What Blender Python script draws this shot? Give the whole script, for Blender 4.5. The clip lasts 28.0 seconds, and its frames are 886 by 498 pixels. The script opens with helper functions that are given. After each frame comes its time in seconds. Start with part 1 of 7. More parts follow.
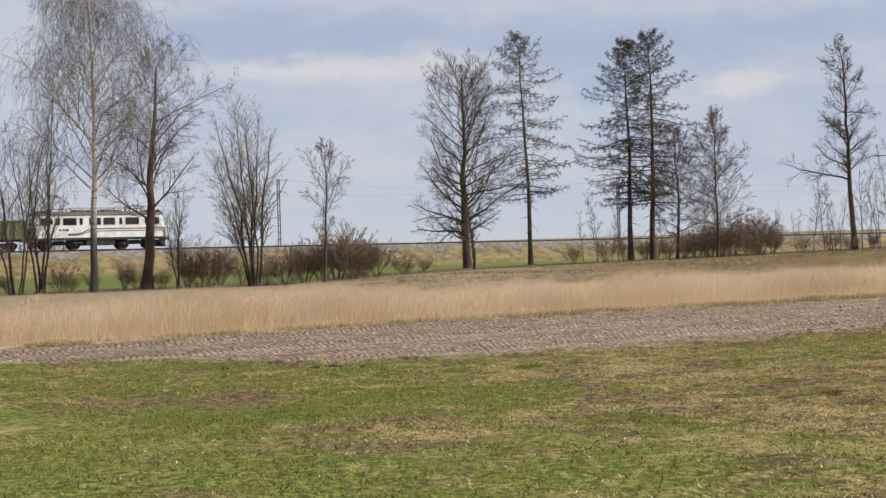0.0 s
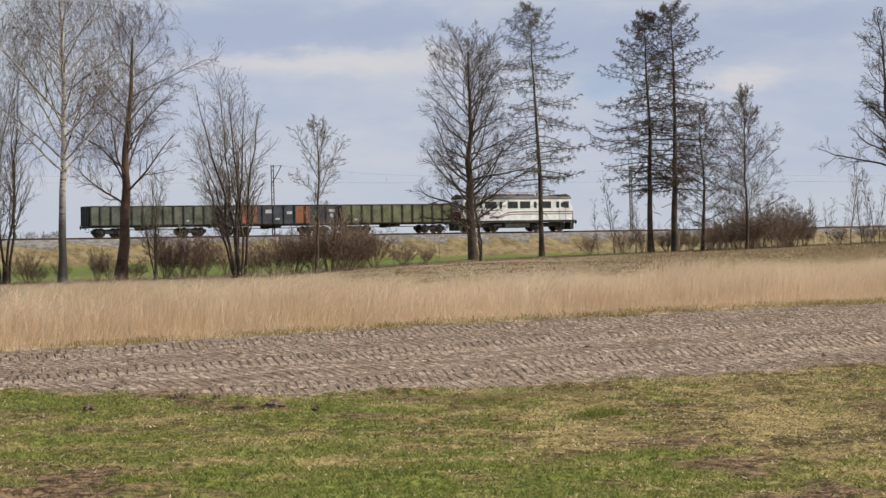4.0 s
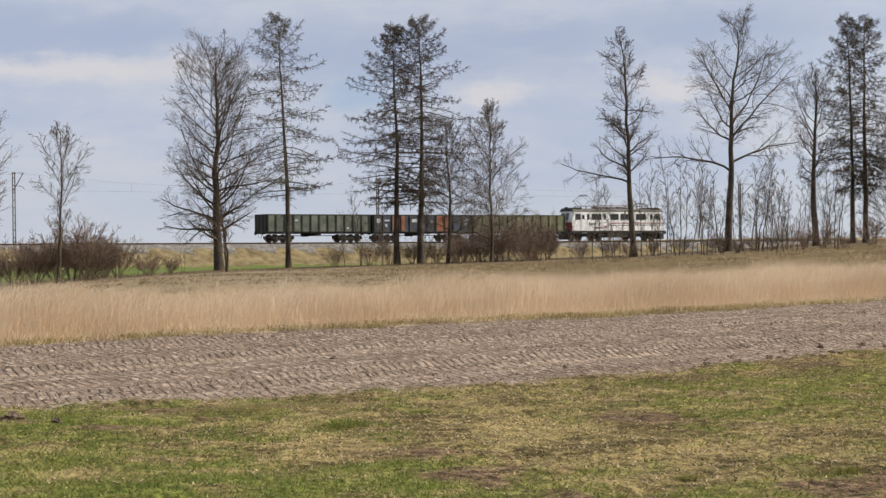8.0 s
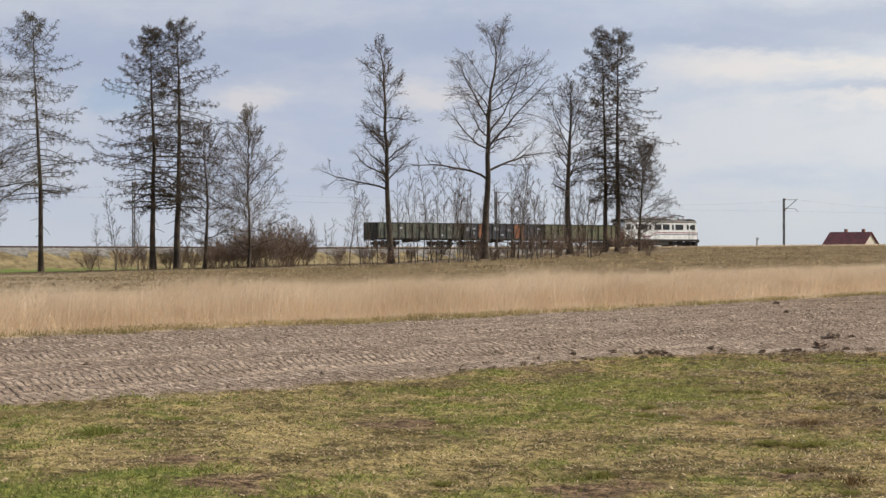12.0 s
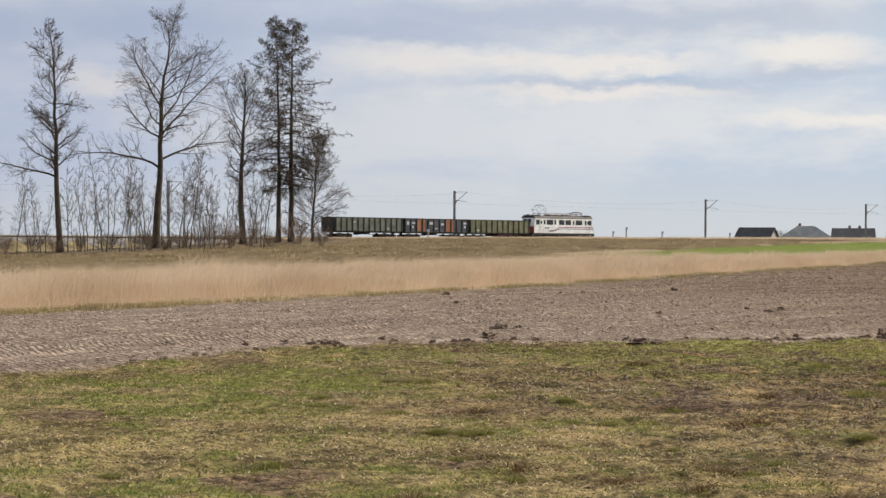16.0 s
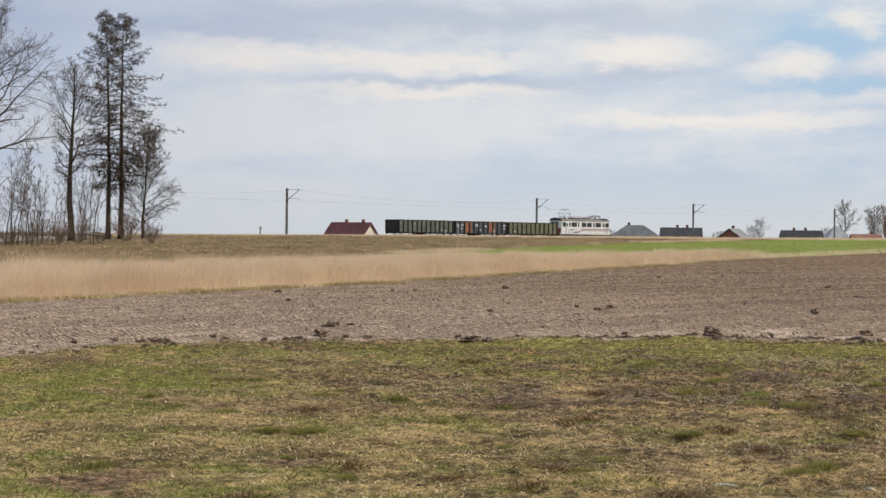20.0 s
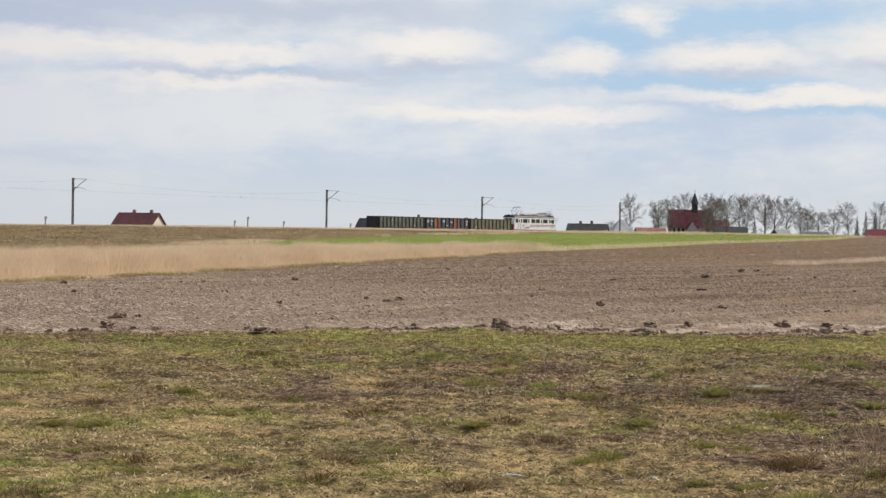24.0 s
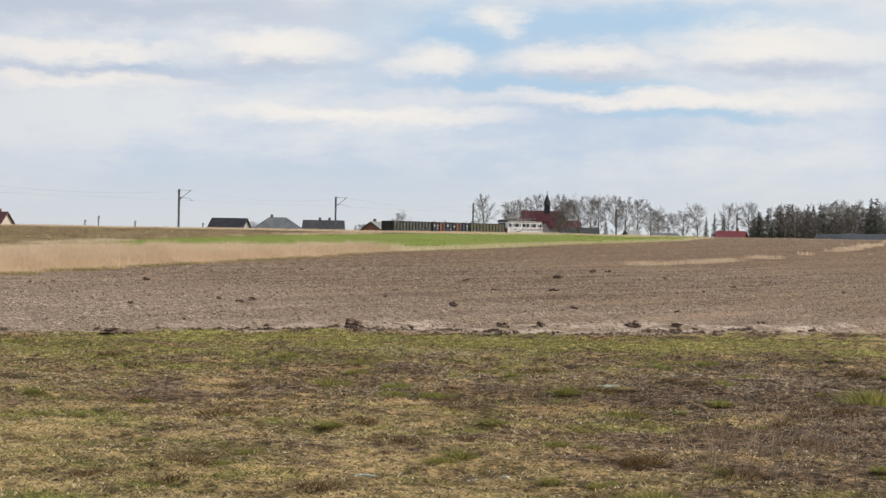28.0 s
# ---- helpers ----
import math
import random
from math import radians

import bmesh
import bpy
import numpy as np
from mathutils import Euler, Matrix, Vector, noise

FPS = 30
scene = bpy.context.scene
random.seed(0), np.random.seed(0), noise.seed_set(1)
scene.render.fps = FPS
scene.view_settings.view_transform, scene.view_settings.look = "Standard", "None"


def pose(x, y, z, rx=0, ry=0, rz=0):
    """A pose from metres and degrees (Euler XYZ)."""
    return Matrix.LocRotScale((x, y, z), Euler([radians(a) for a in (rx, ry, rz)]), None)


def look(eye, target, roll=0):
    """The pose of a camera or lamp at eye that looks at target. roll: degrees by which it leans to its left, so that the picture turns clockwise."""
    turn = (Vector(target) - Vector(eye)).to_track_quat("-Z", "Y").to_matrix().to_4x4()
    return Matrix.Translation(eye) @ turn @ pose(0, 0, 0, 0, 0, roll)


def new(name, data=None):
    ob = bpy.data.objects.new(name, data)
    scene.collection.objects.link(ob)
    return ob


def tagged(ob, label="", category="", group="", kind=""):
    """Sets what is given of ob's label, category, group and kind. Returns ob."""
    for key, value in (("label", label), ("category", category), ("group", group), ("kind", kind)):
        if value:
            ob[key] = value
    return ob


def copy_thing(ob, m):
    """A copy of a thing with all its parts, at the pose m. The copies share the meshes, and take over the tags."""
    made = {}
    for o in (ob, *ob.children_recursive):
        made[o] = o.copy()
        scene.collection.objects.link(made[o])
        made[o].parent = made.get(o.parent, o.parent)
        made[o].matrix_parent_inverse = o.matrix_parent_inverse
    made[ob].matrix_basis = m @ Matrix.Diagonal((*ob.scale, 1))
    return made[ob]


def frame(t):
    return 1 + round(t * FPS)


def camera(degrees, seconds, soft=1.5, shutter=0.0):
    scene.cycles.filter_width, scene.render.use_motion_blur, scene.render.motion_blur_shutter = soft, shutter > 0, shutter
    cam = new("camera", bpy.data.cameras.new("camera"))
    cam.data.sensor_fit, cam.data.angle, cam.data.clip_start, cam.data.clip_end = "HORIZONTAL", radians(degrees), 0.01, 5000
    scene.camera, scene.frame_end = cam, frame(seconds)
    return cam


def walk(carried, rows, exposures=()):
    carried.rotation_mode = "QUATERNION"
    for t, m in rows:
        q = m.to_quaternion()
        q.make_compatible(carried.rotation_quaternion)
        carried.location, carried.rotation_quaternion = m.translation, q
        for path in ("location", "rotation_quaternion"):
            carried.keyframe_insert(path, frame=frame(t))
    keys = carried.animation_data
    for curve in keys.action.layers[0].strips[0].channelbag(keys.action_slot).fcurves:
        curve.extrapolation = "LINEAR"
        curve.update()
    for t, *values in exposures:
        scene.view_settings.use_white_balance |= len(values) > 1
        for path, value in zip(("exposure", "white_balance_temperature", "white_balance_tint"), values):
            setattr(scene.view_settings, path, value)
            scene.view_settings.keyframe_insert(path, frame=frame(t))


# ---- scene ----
cam = camera(25.97, 28.0, soft=1.4)
EYE = 1.6
# seconds, tilt, lean, turn, and how far the camera stands back of its post
ROWS = [
    (0.0, 89.730, 1.649, 0.660, 12.00),
    (0.5, 89.730, 1.573, 1.150, 10.20),
    (1.0, 89.690, 1.475, 1.120, 6.40),
    (1.5, 89.700, 1.560, 1.090, 1.60),
    (2.0, 89.741, 1.434, 1.015, 0.00),
    (2.5, 89.475, 1.330, 0.893, 0.00),
    (4.5, 89.582, 1.265, 0.562, 0.00),
    (5.0, 89.660, 1.112, -0.003, 0.00),
    (5.5, 89.798, 0.999, -0.944, 0.00),
    (6.0, 89.803, 0.894, -2.826, 0.00),
    (6.5, 89.828, 0.914, -3.945, 0.00),
    (7.0, 89.821, 0.812, -4.448, 0.00),
    (7.5, 89.772, 0.721, -5.825, 0.00),
    (8.0, 89.750, 0.704, -6.804, 0.00),
    (8.5, 89.751, 0.637, -7.116, 0.00),
    (9.0, 89.767, 0.628, -7.309, 0.00),
    (9.5, 89.788, 0.561, -7.823, 0.00),
    (10.0, 89.797, 0.430, -9.127, 0.00),
    (10.5, 89.801, 0.375, -10.741, 0.00),
    (11.0, 89.821, 0.337, -12.136, 0.00),
    (11.5, 89.868, 0.254, -13.047, 0.00),
    (13.5, 89.714, 0.040, -17.535, 0.00),
    (14.0, 89.641, -0.001, -18.752, 0.00),
    (14.5, 89.601, -0.115, -20.276, 0.00),
    (15.0, 89.601, -0.224, -21.860, 0.00),
    (15.5, 89.608, -0.292, -22.991, 0.00),
    (16.0, 89.601, -0.287, -23.742, 0.00),
    (16.5, 89.590, -0.289, -24.042, 0.00),
    (17.0, 89.570, -0.271, -24.048, 0.00),
    (17.5, 89.552, -0.341, -24.518, 0.00),
    (18.0, 89.548, -0.404, -25.322, 0.00),
    (18.5, 89.541, -0.447, -26.165, 0.00),
    (19.0, 89.551, -0.455, -27.032, 0.00),
    (19.5, 89.556, -0.507, -27.879, 0.00),
    (20.0, 89.571, -0.546, -28.735, 0.00),
    (20.5, 89.574, -0.567, -29.477, 0.00),
    (21.0, 89.529, -0.583, -30.243, 0.00),
    (21.5, 89.460, -0.616, -30.646, 0.00),
    (22.0, 89.399, -0.700, -31.957, 0.00),
    (22.5, 89.379, -0.741, -33.014, 0.00),
    (24.5, 89.419, -0.905, -35.709, 0.00),
    (25.0, 89.433, -0.916, -36.551, 0.00),
    (25.5, 89.435, -0.969, -37.199, 0.00),
    (26.0, 89.436, -0.978, -37.460, 0.00),
    (26.5, 89.424, -0.997, -37.712, 0.00),
    (27.0, 89.434, -1.016, -38.266, 0.00),
    (27.5, 89.461, -1.058, -38.808, 0.00),
    (28.0, 89.483, -1.076, -39.360, 0.00),
]
BACK_TURN = 1.0


def stand(t, tilt, lean, turn, back):
    a = radians(BACK_TURN)
    x, y, z = back * math.sin(a), -back * math.cos(a), EYE + 0.028 * back
    return t, pose(x, y, z, tilt, lean, turn)


EXPOSURES = [(0.0, -0.03), (1.0, -0.14), (2.0, -0.16), (2.5, -0.14), (5.0, -0.04), (11.0, -0.05), (14.0, -0.06), (19.0, -0.07), (24.5, 0.0), (28.0, 0.0)]
walk(cam, [stand(*r) for r in ROWS], EXPOSURES)

# ---- light ----
SUN_BEARING, SUN_HEIGHT = 98.0, 36.0
sb, sh = radians(SUN_BEARING), radians(SUN_HEIGHT)
SUN_DIR = Vector((math.sin(sb) * math.cos(sh), math.cos(sb) * math.cos(sh), math.sin(sh)))
sun = new("sun", bpy.data.lights.new("sun", "SUN"))
sun.data.energy, sun.data.angle, sun.data.color = 5.0, radians(0.8), (1.0, 0.935, 0.82)
sun.matrix_world = look(tuple(SUN_DIR * 100), (0, 0, 0))


class Nodes:
    """A short way to write node trees."""

    def __init__(self, tree):
        self.tree = tree
        tree.nodes.clear()

    def add(self, kind, props=(), **ins):
        n = self.tree.nodes.new(kind)
        if "operation" in props:
            n.operation = props["operation"]
        if "clamp" in props:
            n.use_clamp = props["clamp"]
        if "smooth" in props:
            n.interpolation_type = "SMOOTHSTEP"
        if "blend" in props:
            n.data_type, n.blend_type = "RGBA", props["blend"]
        if "attribute" in props:
            n.attribute_name = props["attribute"]
        for k, v in ins.items():
            self.put(n, k.replace("_", " "), v)
        return n

    def put(self, n, key, v):
        s = n.inputs[int(key[1:])] if key[0] == "i" and key[1:].isdigit() else n.inputs[key]
        if isinstance(v, bpy.types.NodeSocket):
            self.tree.links.new(v, s)
        else:
            s.default_value = v

    def math(self, op, a, b=0.0, c=0.0, clamp=False):
        return self.add("ShaderNodeMath", {"operation": op, "clamp": clamp}, i0=a, i1=b, i2=c).outputs[0]

    def vec(self, op, a, b=(0, 0, 0)):
        n = self.add("ShaderNodeVectorMath", {"operation": op}, i0=a, i1=b)
        return n.outputs["Value"] if op in ("DOT_PRODUCT", "LENGTH") else n.outputs[0]

    def noise(self, vector, scale, detail=4.0, rough=0.55, dist=0.0):
        return self.add("ShaderNodeTexNoise", Vector=vector, Scale=scale, Detail=detail, Roughness=rough, Distortion=dist).outputs[0]

    def ramp(self, x, lo, hi):
        return self.add("ShaderNodeMapRange", {"smooth": True}, i0=x, i1=lo, i2=hi, i3=0.0, i4=1.0).outputs[0]

    def mix(self, f, a, b, blend="MIX"):
        n = self.add("ShaderNodeMix", {"blend": blend})
        for i, v in ((0, f), (6, a), (7, b)):
            if isinstance(v, bpy.types.NodeSocket):
                self.tree.links.new(v, n.inputs[i])
            else:
                n.inputs[i].default_value = (*v, 1.0) if isinstance(v, tuple) and len(v) == 3 else v
        return n.outputs[2]


# sky: clear air with layered spring clouds
world = bpy.data.worlds.new("sky")
scene.world = world
world.use_nodes = True
N = Nodes(world.node_tree)
air = N.add("ShaderNodeTexSky")
air.sky_type, air.sun_disc, air.sun_elevation, air.sun_rotation, air.dust_density = "NISHITA", False, sh, sb, 1.5
air_c = N.mix(1.0, air.outputs[0], (0.1, 0.1, 0.1), "MULTIPLY")
way = N.add("ShaderNodeTexCoord").outputs["Generated"]
xyz = N.add("ShaderNodeSeparateXYZ", Vector=way)
up = N.math("MAXIMUM", xyz.outputs[2], 0.0)
low = N.math("ADD", up, 0.16)
flat = N.add("ShaderNodeCombineXYZ", X=N.math("DIVIDE", xyz.outputs[0], low), Y=N.math("DIVIDE", xyz.outputs[1], low)).outputs[0]
bearing = N.math("MULTIPLY", N.math("ARCTAN2", xyz.outputs[0], xyz.outputs[1]), 57.2958)
rise = N.math("MULTIPLY", N.math("ARCSINE", xyz.outputs[2]), 57.2958)
spot = N.add("ShaderNodeCombineXYZ", X=bearing, Y=N.math("MULTIPLY", rise, 2.4)).outputs[0]
torn = N.math("SUBTRACT", N.noise(spot, 0.42, 7.0, 0.64), 0.5)
torn2 = N.math("SUBTRACT", N.noise(N.vec("ADD", spot, (31.0, 7.0, 0.0)), 0.42, 7.0, 0.64), 0.5)
here = N.add("ShaderNodeCombineXYZ", X=N.math("ADD", bearing, N.math("MULTIPLY", torn, 3.4)), Y=N.math("ADD", rise, N.math("MULTIPLY", torn2, 1.5))).outputs[0]
# the larger clouds and gaps: bearing, height, half width, half depth, in degrees
CLOUDS = {
    "grey": [(29.50, 6.40, 5.06, 0.40), (25.97, 6.47, 5.06, 0.54), (14.97, 6.19, 4.38, 0.76), (9.67, 5.94, 5.06, 0.67), (-2.86, 6.17, 4.21, 0.67), (4.76, 5.64, 6.98, 1.00), (-6.56, 6.15, 4.99, 0.90), (22.15, 6.08, 5.06, 0.42), (30.06, 6.42, 6.74, 0.54), (34.41, 4.88, 1.85, 0.27), (43.82, 4.77, 2.02, 0.24), (49.25, 4.96, 2.53, 0.37), (29.27, 4.45, 4.21, 0.34)],
    "white": [(25.13, 5.27, 2.36, 0.24), (22.92, 5.22, 2.53, 0.51), (13.78, 4.50, 1.35, 0.34), (13.67, 4.44, 1.18, 0.44), (8.47, 4.29, 1.01, 0.34), (-4.67, 5.16, 3.71, 0.37), (-3.22, 5.09, 3.99, 0.40), (28.71, 5.09, 2.86, 0.27), (28.24, 4.25, 4.21, 0.24), (34.40, 5.38, 2.02, 0.44), (43.31, 5.26, 2.53, 0.44), (48.75, 5.72, 3.20, 0.57), (38.95, 5.04, 1.26, 0.44), (41.11, 6.40, 0.93, 0.37), (46.00, 4.01, 5.56, 0.27), (36.79, 3.38, 4.38, 0.24), (27.30, 5.12, 2.02, 0.37)],
    "blue": [(4.39, 4.45, 1.01, 0.67), (30.17, 4.63, 1.01, 0.17), (43.96, 6.23, 7.25, 0.61), (39.78, 5.69, 1.85, 0.67), (42.66, 4.42, 4.38, 0.27), (46.83, 3.52, 3.37, 0.17)],
}


def bank_of(rows):
    total = None
    for a, e, sa, se in rows:
        d = N.vec("LENGTH", N.vec("MULTIPLY", N.vec("SUBTRACT", here, (a, e, 0.0)), (1 / sa, 1 / se, 0.0)))
        m = N.ramp(d, 1.55, 0.2)
        total = m if total is None else N.math("MAXIMUM", total, m)
    return total


lit = N.ramp(bearing, 9.0, 34.0)
soft = N.noise(flat, 0.75, 6.0, 0.5, 0.2)
fine = N.noise(spot, 0.5, 6.0, 0.6)
mixed = N.math("ADD", N.math("MULTIPLY", soft, 0.7), N.math("MULTIPLY", fine, 0.3))
base_lo = N.mix(lit, (0.50, 0.585, 0.775), (0.57, 0.69, 0.87))
base_hi = N.mix(lit, (0.62, 0.675, 0.79), (0.80, 0.85, 0.915))
sky_c = N.mix(N.ramp(mixed, 0.38, 0.62), base_lo, base_hi)
sky_c = N.mix(N.math("MULTIPLY", bank_of(CLOUDS["blue"]), 0.85), sky_c, N.mix(0.25, N.mix(lit, (0.44, 0.60, 0.88), (0.42, 0.68, 1.0)), air_c))
sky_c = N.mix(N.math("MULTIPLY", bank_of(CLOUDS["grey"]), 0.85), sky_c, N.mix(lit, (0.42, 0.51, 0.72), (0.55, 0.635, 0.79)))
sky_c = N.mix(N.math("MULTIPLY", bank_of(CLOUDS["white"]), 0.82), sky_c, N.mix(lit, (0.73, 0.74, 0.80), (0.97, 0.95, 0.93)))
veil = N.mix(lit, (0.60, 0.665, 0.775), (0.70, 0.755, 0.81))
sky_c = N.mix(N.math("MULTIPLY", N.ramp(up, 0.05, 0.0), 0.85), sky_c, veil)
sky_c = N.mix(1.0, sky_c, (1.035, 1.0, 0.955), "MULTIPLY")
back = N.add("ShaderNodeBackground", Color=sky_c, Strength=0.92)
N.add("ShaderNodeOutputWorld", Surface=back.outputs[0])


# ---- materials ----
def material(name, fill):
    m = bpy.data.materials.new(name)
    m.use_nodes = True
    n = Nodes(m.node_tree)
    s = n.add("ShaderNodeBsdfPrincipled")
    n.add("ShaderNodeOutputMaterial", Surface=s.outputs[0])
    fill(n, s)
    return m


def worn(name, dark, light, scale=3.0, rough=0.8, metal=0.0, bump=0.15, fine=40.0, stain=None, vary=0.0):
    """Two scales of variation between two tones, with fine relief and, if given, stains."""

    def fill(n, s):
        co = n.add("ShaderNodeTexCoord").outputs["Object"]
        a = n.noise(co, scale, 5.0, 0.6)
        b = n.noise(co, fine, 3.0, 0.6)
        f = n.math("ADD", n.math("MULTIPLY", a, 0.65), n.math("MULTIPLY", b, 0.35))
        col = n.mix(n.ramp(f, 0.36, 0.64), dark, light)
        if stain:
            col = n.mix(n.math("MULTIPLY", n.ramp(n.noise(co, scale * 0.8, 6.0, 0.7, 0.6), 0.52, 0.7), 0.8), col, stain)
        if vary:
            r = n.add("ShaderNodeObjectInfo").outputs["Random"]
            col = n.mix(n.math("MULTIPLY", r, vary), col, tuple(0.55 * c for c in dark))
        n.put(s, "Base Color", col)
        n.put(s, "Roughness", rough)
        n.put(s, "Metallic", metal)
        n.put(s, "Normal", n.add("ShaderNodeBump", Strength=bump, Distance=0.02, Height=b).outputs[0])

    return material(name, fill)


def blades(name, tones, rough=0.7, thin=0.0, field=0.4):
    """Leaves, blades and twigs whose tone changes from island to island; thin: how much light passes through."""

    def fill(n, s):
        r = n.add("ShaderNodeNewGeometry").outputs["Random Per Island"]
        co = n.add("ShaderNodeTexCoord").outputs["Object"]
        p = n.noise(co, 0.35, 3.0, 0.6)
        x = n.math("ADD", n.math("MULTIPLY", r, 1.0 - field), n.math("MULTIPLY", n.ramp(p, 0.3, 0.7), field))
        col = n.mix(n.ramp(x, 0.1, 0.5), tones[0], tones[1])
        col = n.mix(n.ramp(x, 0.5, 0.95), col, tones[2])
        n.put(s, "Base Color", col)
        n.put(s, "Roughness", rough)
        n.put(s, "Specular IOR Level", 0.25)
        if thin:
            t = n.add("ShaderNodeBsdfTranslucent", Color=col)
            m = n.add("ShaderNodeMixShader", i0=thin, i1=s.outputs[0], i2=t.outputs[0])
            out = [k for k in n.tree.nodes if k.bl_idname == "ShaderNodeOutputMaterial"][0]
            n.tree.links.new(m.outputs[0], out.inputs["Surface"])

    return material(name, fill)


M = {}
M["bark"] = worn("bark_brown", (0.026, 0.018, 0.012), (0.088, 0.062, 0.042), 1.2, 0.9, 0, 0.6, 14.0, (0.045, 0.048, 0.026))
M["bark_grey"] = worn("bark_grey_smooth", (0.060, 0.050, 0.040), (0.140, 0.118, 0.094), 1.2, 0.9, 0, 0.4, 14.0)
M["bark_red"] = worn("bark_reddish", (0.035, 0.020, 0.013), (0.11, 0.062, 0.040), 1.2, 0.9, 0, 0.6, 14.0)
M["twig"] = blades("twigs_grey_brown", ((0.048, 0.034, 0.022), (0.085, 0.060, 0.040), (0.135, 0.098, 0.066)))
M["twig_red"] = blades("twigs_reddish", ((0.045, 0.028, 0.021), (0.085, 0.052, 0.039), (0.13, 0.085, 0.064)))
M["thicket"] = blades("thicket_twigs", ((0.100, 0.064, 0.045), (0.175, 0.118, 0.084), (0.27, 0.192, 0.140)))
M["twig_grey"] = blades("twigs_pale_grey", ((0.085, 0.068, 0.052), (0.145, 0.120, 0.093), (0.22, 0.185, 0.145)))
M["needle"] = blades("larch_twigs_budding", ((0.034, 0.027, 0.014), (0.068, 0.055, 0.028), (0.115, 0.095, 0.048)))
M["larch_dark"] = blades("larch_twigs_dark", ((0.030, 0.021, 0.013), (0.058, 0.041, 0.025), (0.095, 0.068, 0.040)))
# needle tones raised: the haze of distance is painted into them
M["spruce"] = blades("conifer_needles_hazed", ((0.038, 0.044, 0.031), (0.060, 0.068, 0.047), (0.090, 0.098, 0.069)))


def birch_fill(n, s):
    co = n.add("ShaderNodeTexCoord").outputs["Object"]
    xyz = n.add("ShaderNodeSeparateXYZ", Vector=co)
    sq = n.vec("MULTIPLY", co, (1.0, 1.0, 6.0))
    marks = n.ramp(n.noise(sq, 1.4, 4.0, 0.7), 0.55, 0.62)
    foot = n.ramp(n.math("ADD", xyz.outputs[2], n.math("MULTIPLY", n.noise(co, 0.8, 4.0), 6.0)), 10.5, 6.0)
    col = n.mix(n.math("MAXIMUM", marks, foot), (0.48, 0.44, 0.40), (0.05, 0.043, 0.036))
    n.put(s, "Base Color", col)
    n.put(s, "Roughness", 0.75)


M["birch"] = material("bark_birch_white", birch_fill)
M["lawn_blade"] = blades("lawn_grass", ((0.105, 0.132, 0.026), (0.200, 0.222, 0.052), (0.36, 0.325, 0.11)), thin=0.45, field=0.25)
M["lawn_olive"] = blades("olive_lawn_grass", ((0.105, 0.108, 0.024), (0.210, 0.198, 0.052), (0.36, 0.315, 0.11)), thin=0.45, field=0.25)
M["lawn_dead"] = blades("dead_lawn_grass", ((0.060, 0.037, 0.016), (0.32, 0.222, 0.105), (0.74, 0.59, 0.37)), thin=0.3, field=0.15)
M["lawn_rot"] = blades("rotten_lawn_grass", ((0.022, 0.013, 0.006), (0.105, 0.064, 0.028), (0.46, 0.34, 0.20)), thin=0.2, field=0.2)
M["straw"] = blades("tall_dry_grass", ((0.60, 0.452, 0.298), (0.71, 0.555, 0.385), (0.80, 0.655, 0.480)), thin=0.45)
M["lawn_brown"] = blades("withered_tussock_grass", ((0.075, 0.042, 0.018), (0.145, 0.088, 0.036), (0.24, 0.165, 0.070)), thin=0.3)
M["litter"] = blades("dark_turf_litter", ((0.022, 0.013, 0.007), (0.060, 0.034, 0.016), (0.30, 0.22, 0.13)), 0.9)
M["straw_low"] = blades("low_yellow_green_grass", ((0.19, 0.165, 0.06), (0.33, 0.265, 0.11), (0.50, 0.39, 0.20)), thin=0.45)
M["crop"] = blades("winter_crop", ((0.150, 0.185, 0.030), (0.215, 0.250, 0.048), (0.29, 0.305, 0.08)), thin=0.45)
M["clod"] = worn("earth_clods", (0.105, 0.068, 0.044), (0.25, 0.172, 0.118), 3.0, 0.95, 0, 0.8, 12.0, vary=0.25)
M["steel"] = worn("galvanised_steel", (0.10, 0.10, 0.105), (0.22, 0.22, 0.22), 2.0, 0.6, 0.3, 0.05)
M["rail"] = worn("rail_steel", (0.09, 0.06, 0.045), (0.2, 0.14, 0.11), 2.0, 0.5, 0.6, 0.05)
M["ballast"] = worn("ballast_stone", (0.10, 0.09, 0.08), (0.26, 0.235, 0.21), 2.0, 0.95, 0, 1.0, 25.0)
M["wire"] = worn("copper_wire", (0.04, 0.045, 0.045), (0.07, 0.07, 0.07), 1.0, 0.6, 0.2, 0.0)
M["concrete"] = worn("concrete", (0.24, 0.23, 0.21), (0.40, 0.385, 0.36), 2.0, 0.9, 0, 0.3)
M["glass"] = worn("dark_window_glass", (0.012, 0.014, 0.016), (0.03, 0.033, 0.036), 1.0, 0.08, 0, 0.0)
M["black"] = worn("sooty_underframe", (0.012, 0.011, 0.010), (0.05, 0.044, 0.038), 2.5, 0.85, 0.1, 0.2, 20.0, (0.08, 0.05, 0.035))
M["white"] = worn("dirty_white_paint", (0.54, 0.54, 0.53), (0.76, 0.76, 0.75), 0.9, 0.45, 0, 0.03, 12.0, (0.55, 0.52, 0.48))
M["grey_paint"] = worn("grey_roof_paint", (0.06, 0.056, 0.052), (0.15, 0.135, 0.12), 1.2, 0.7, 0.1, 0.1, 15.0, (0.16, 0.10, 0.07))
M["red"] = worn("red_paint", (0.16, 0.02, 0.022), (0.30, 0.035, 0.035), 1.5, 0.5, 0, 0.05, 12.0, (0.10, 0.03, 0.03))
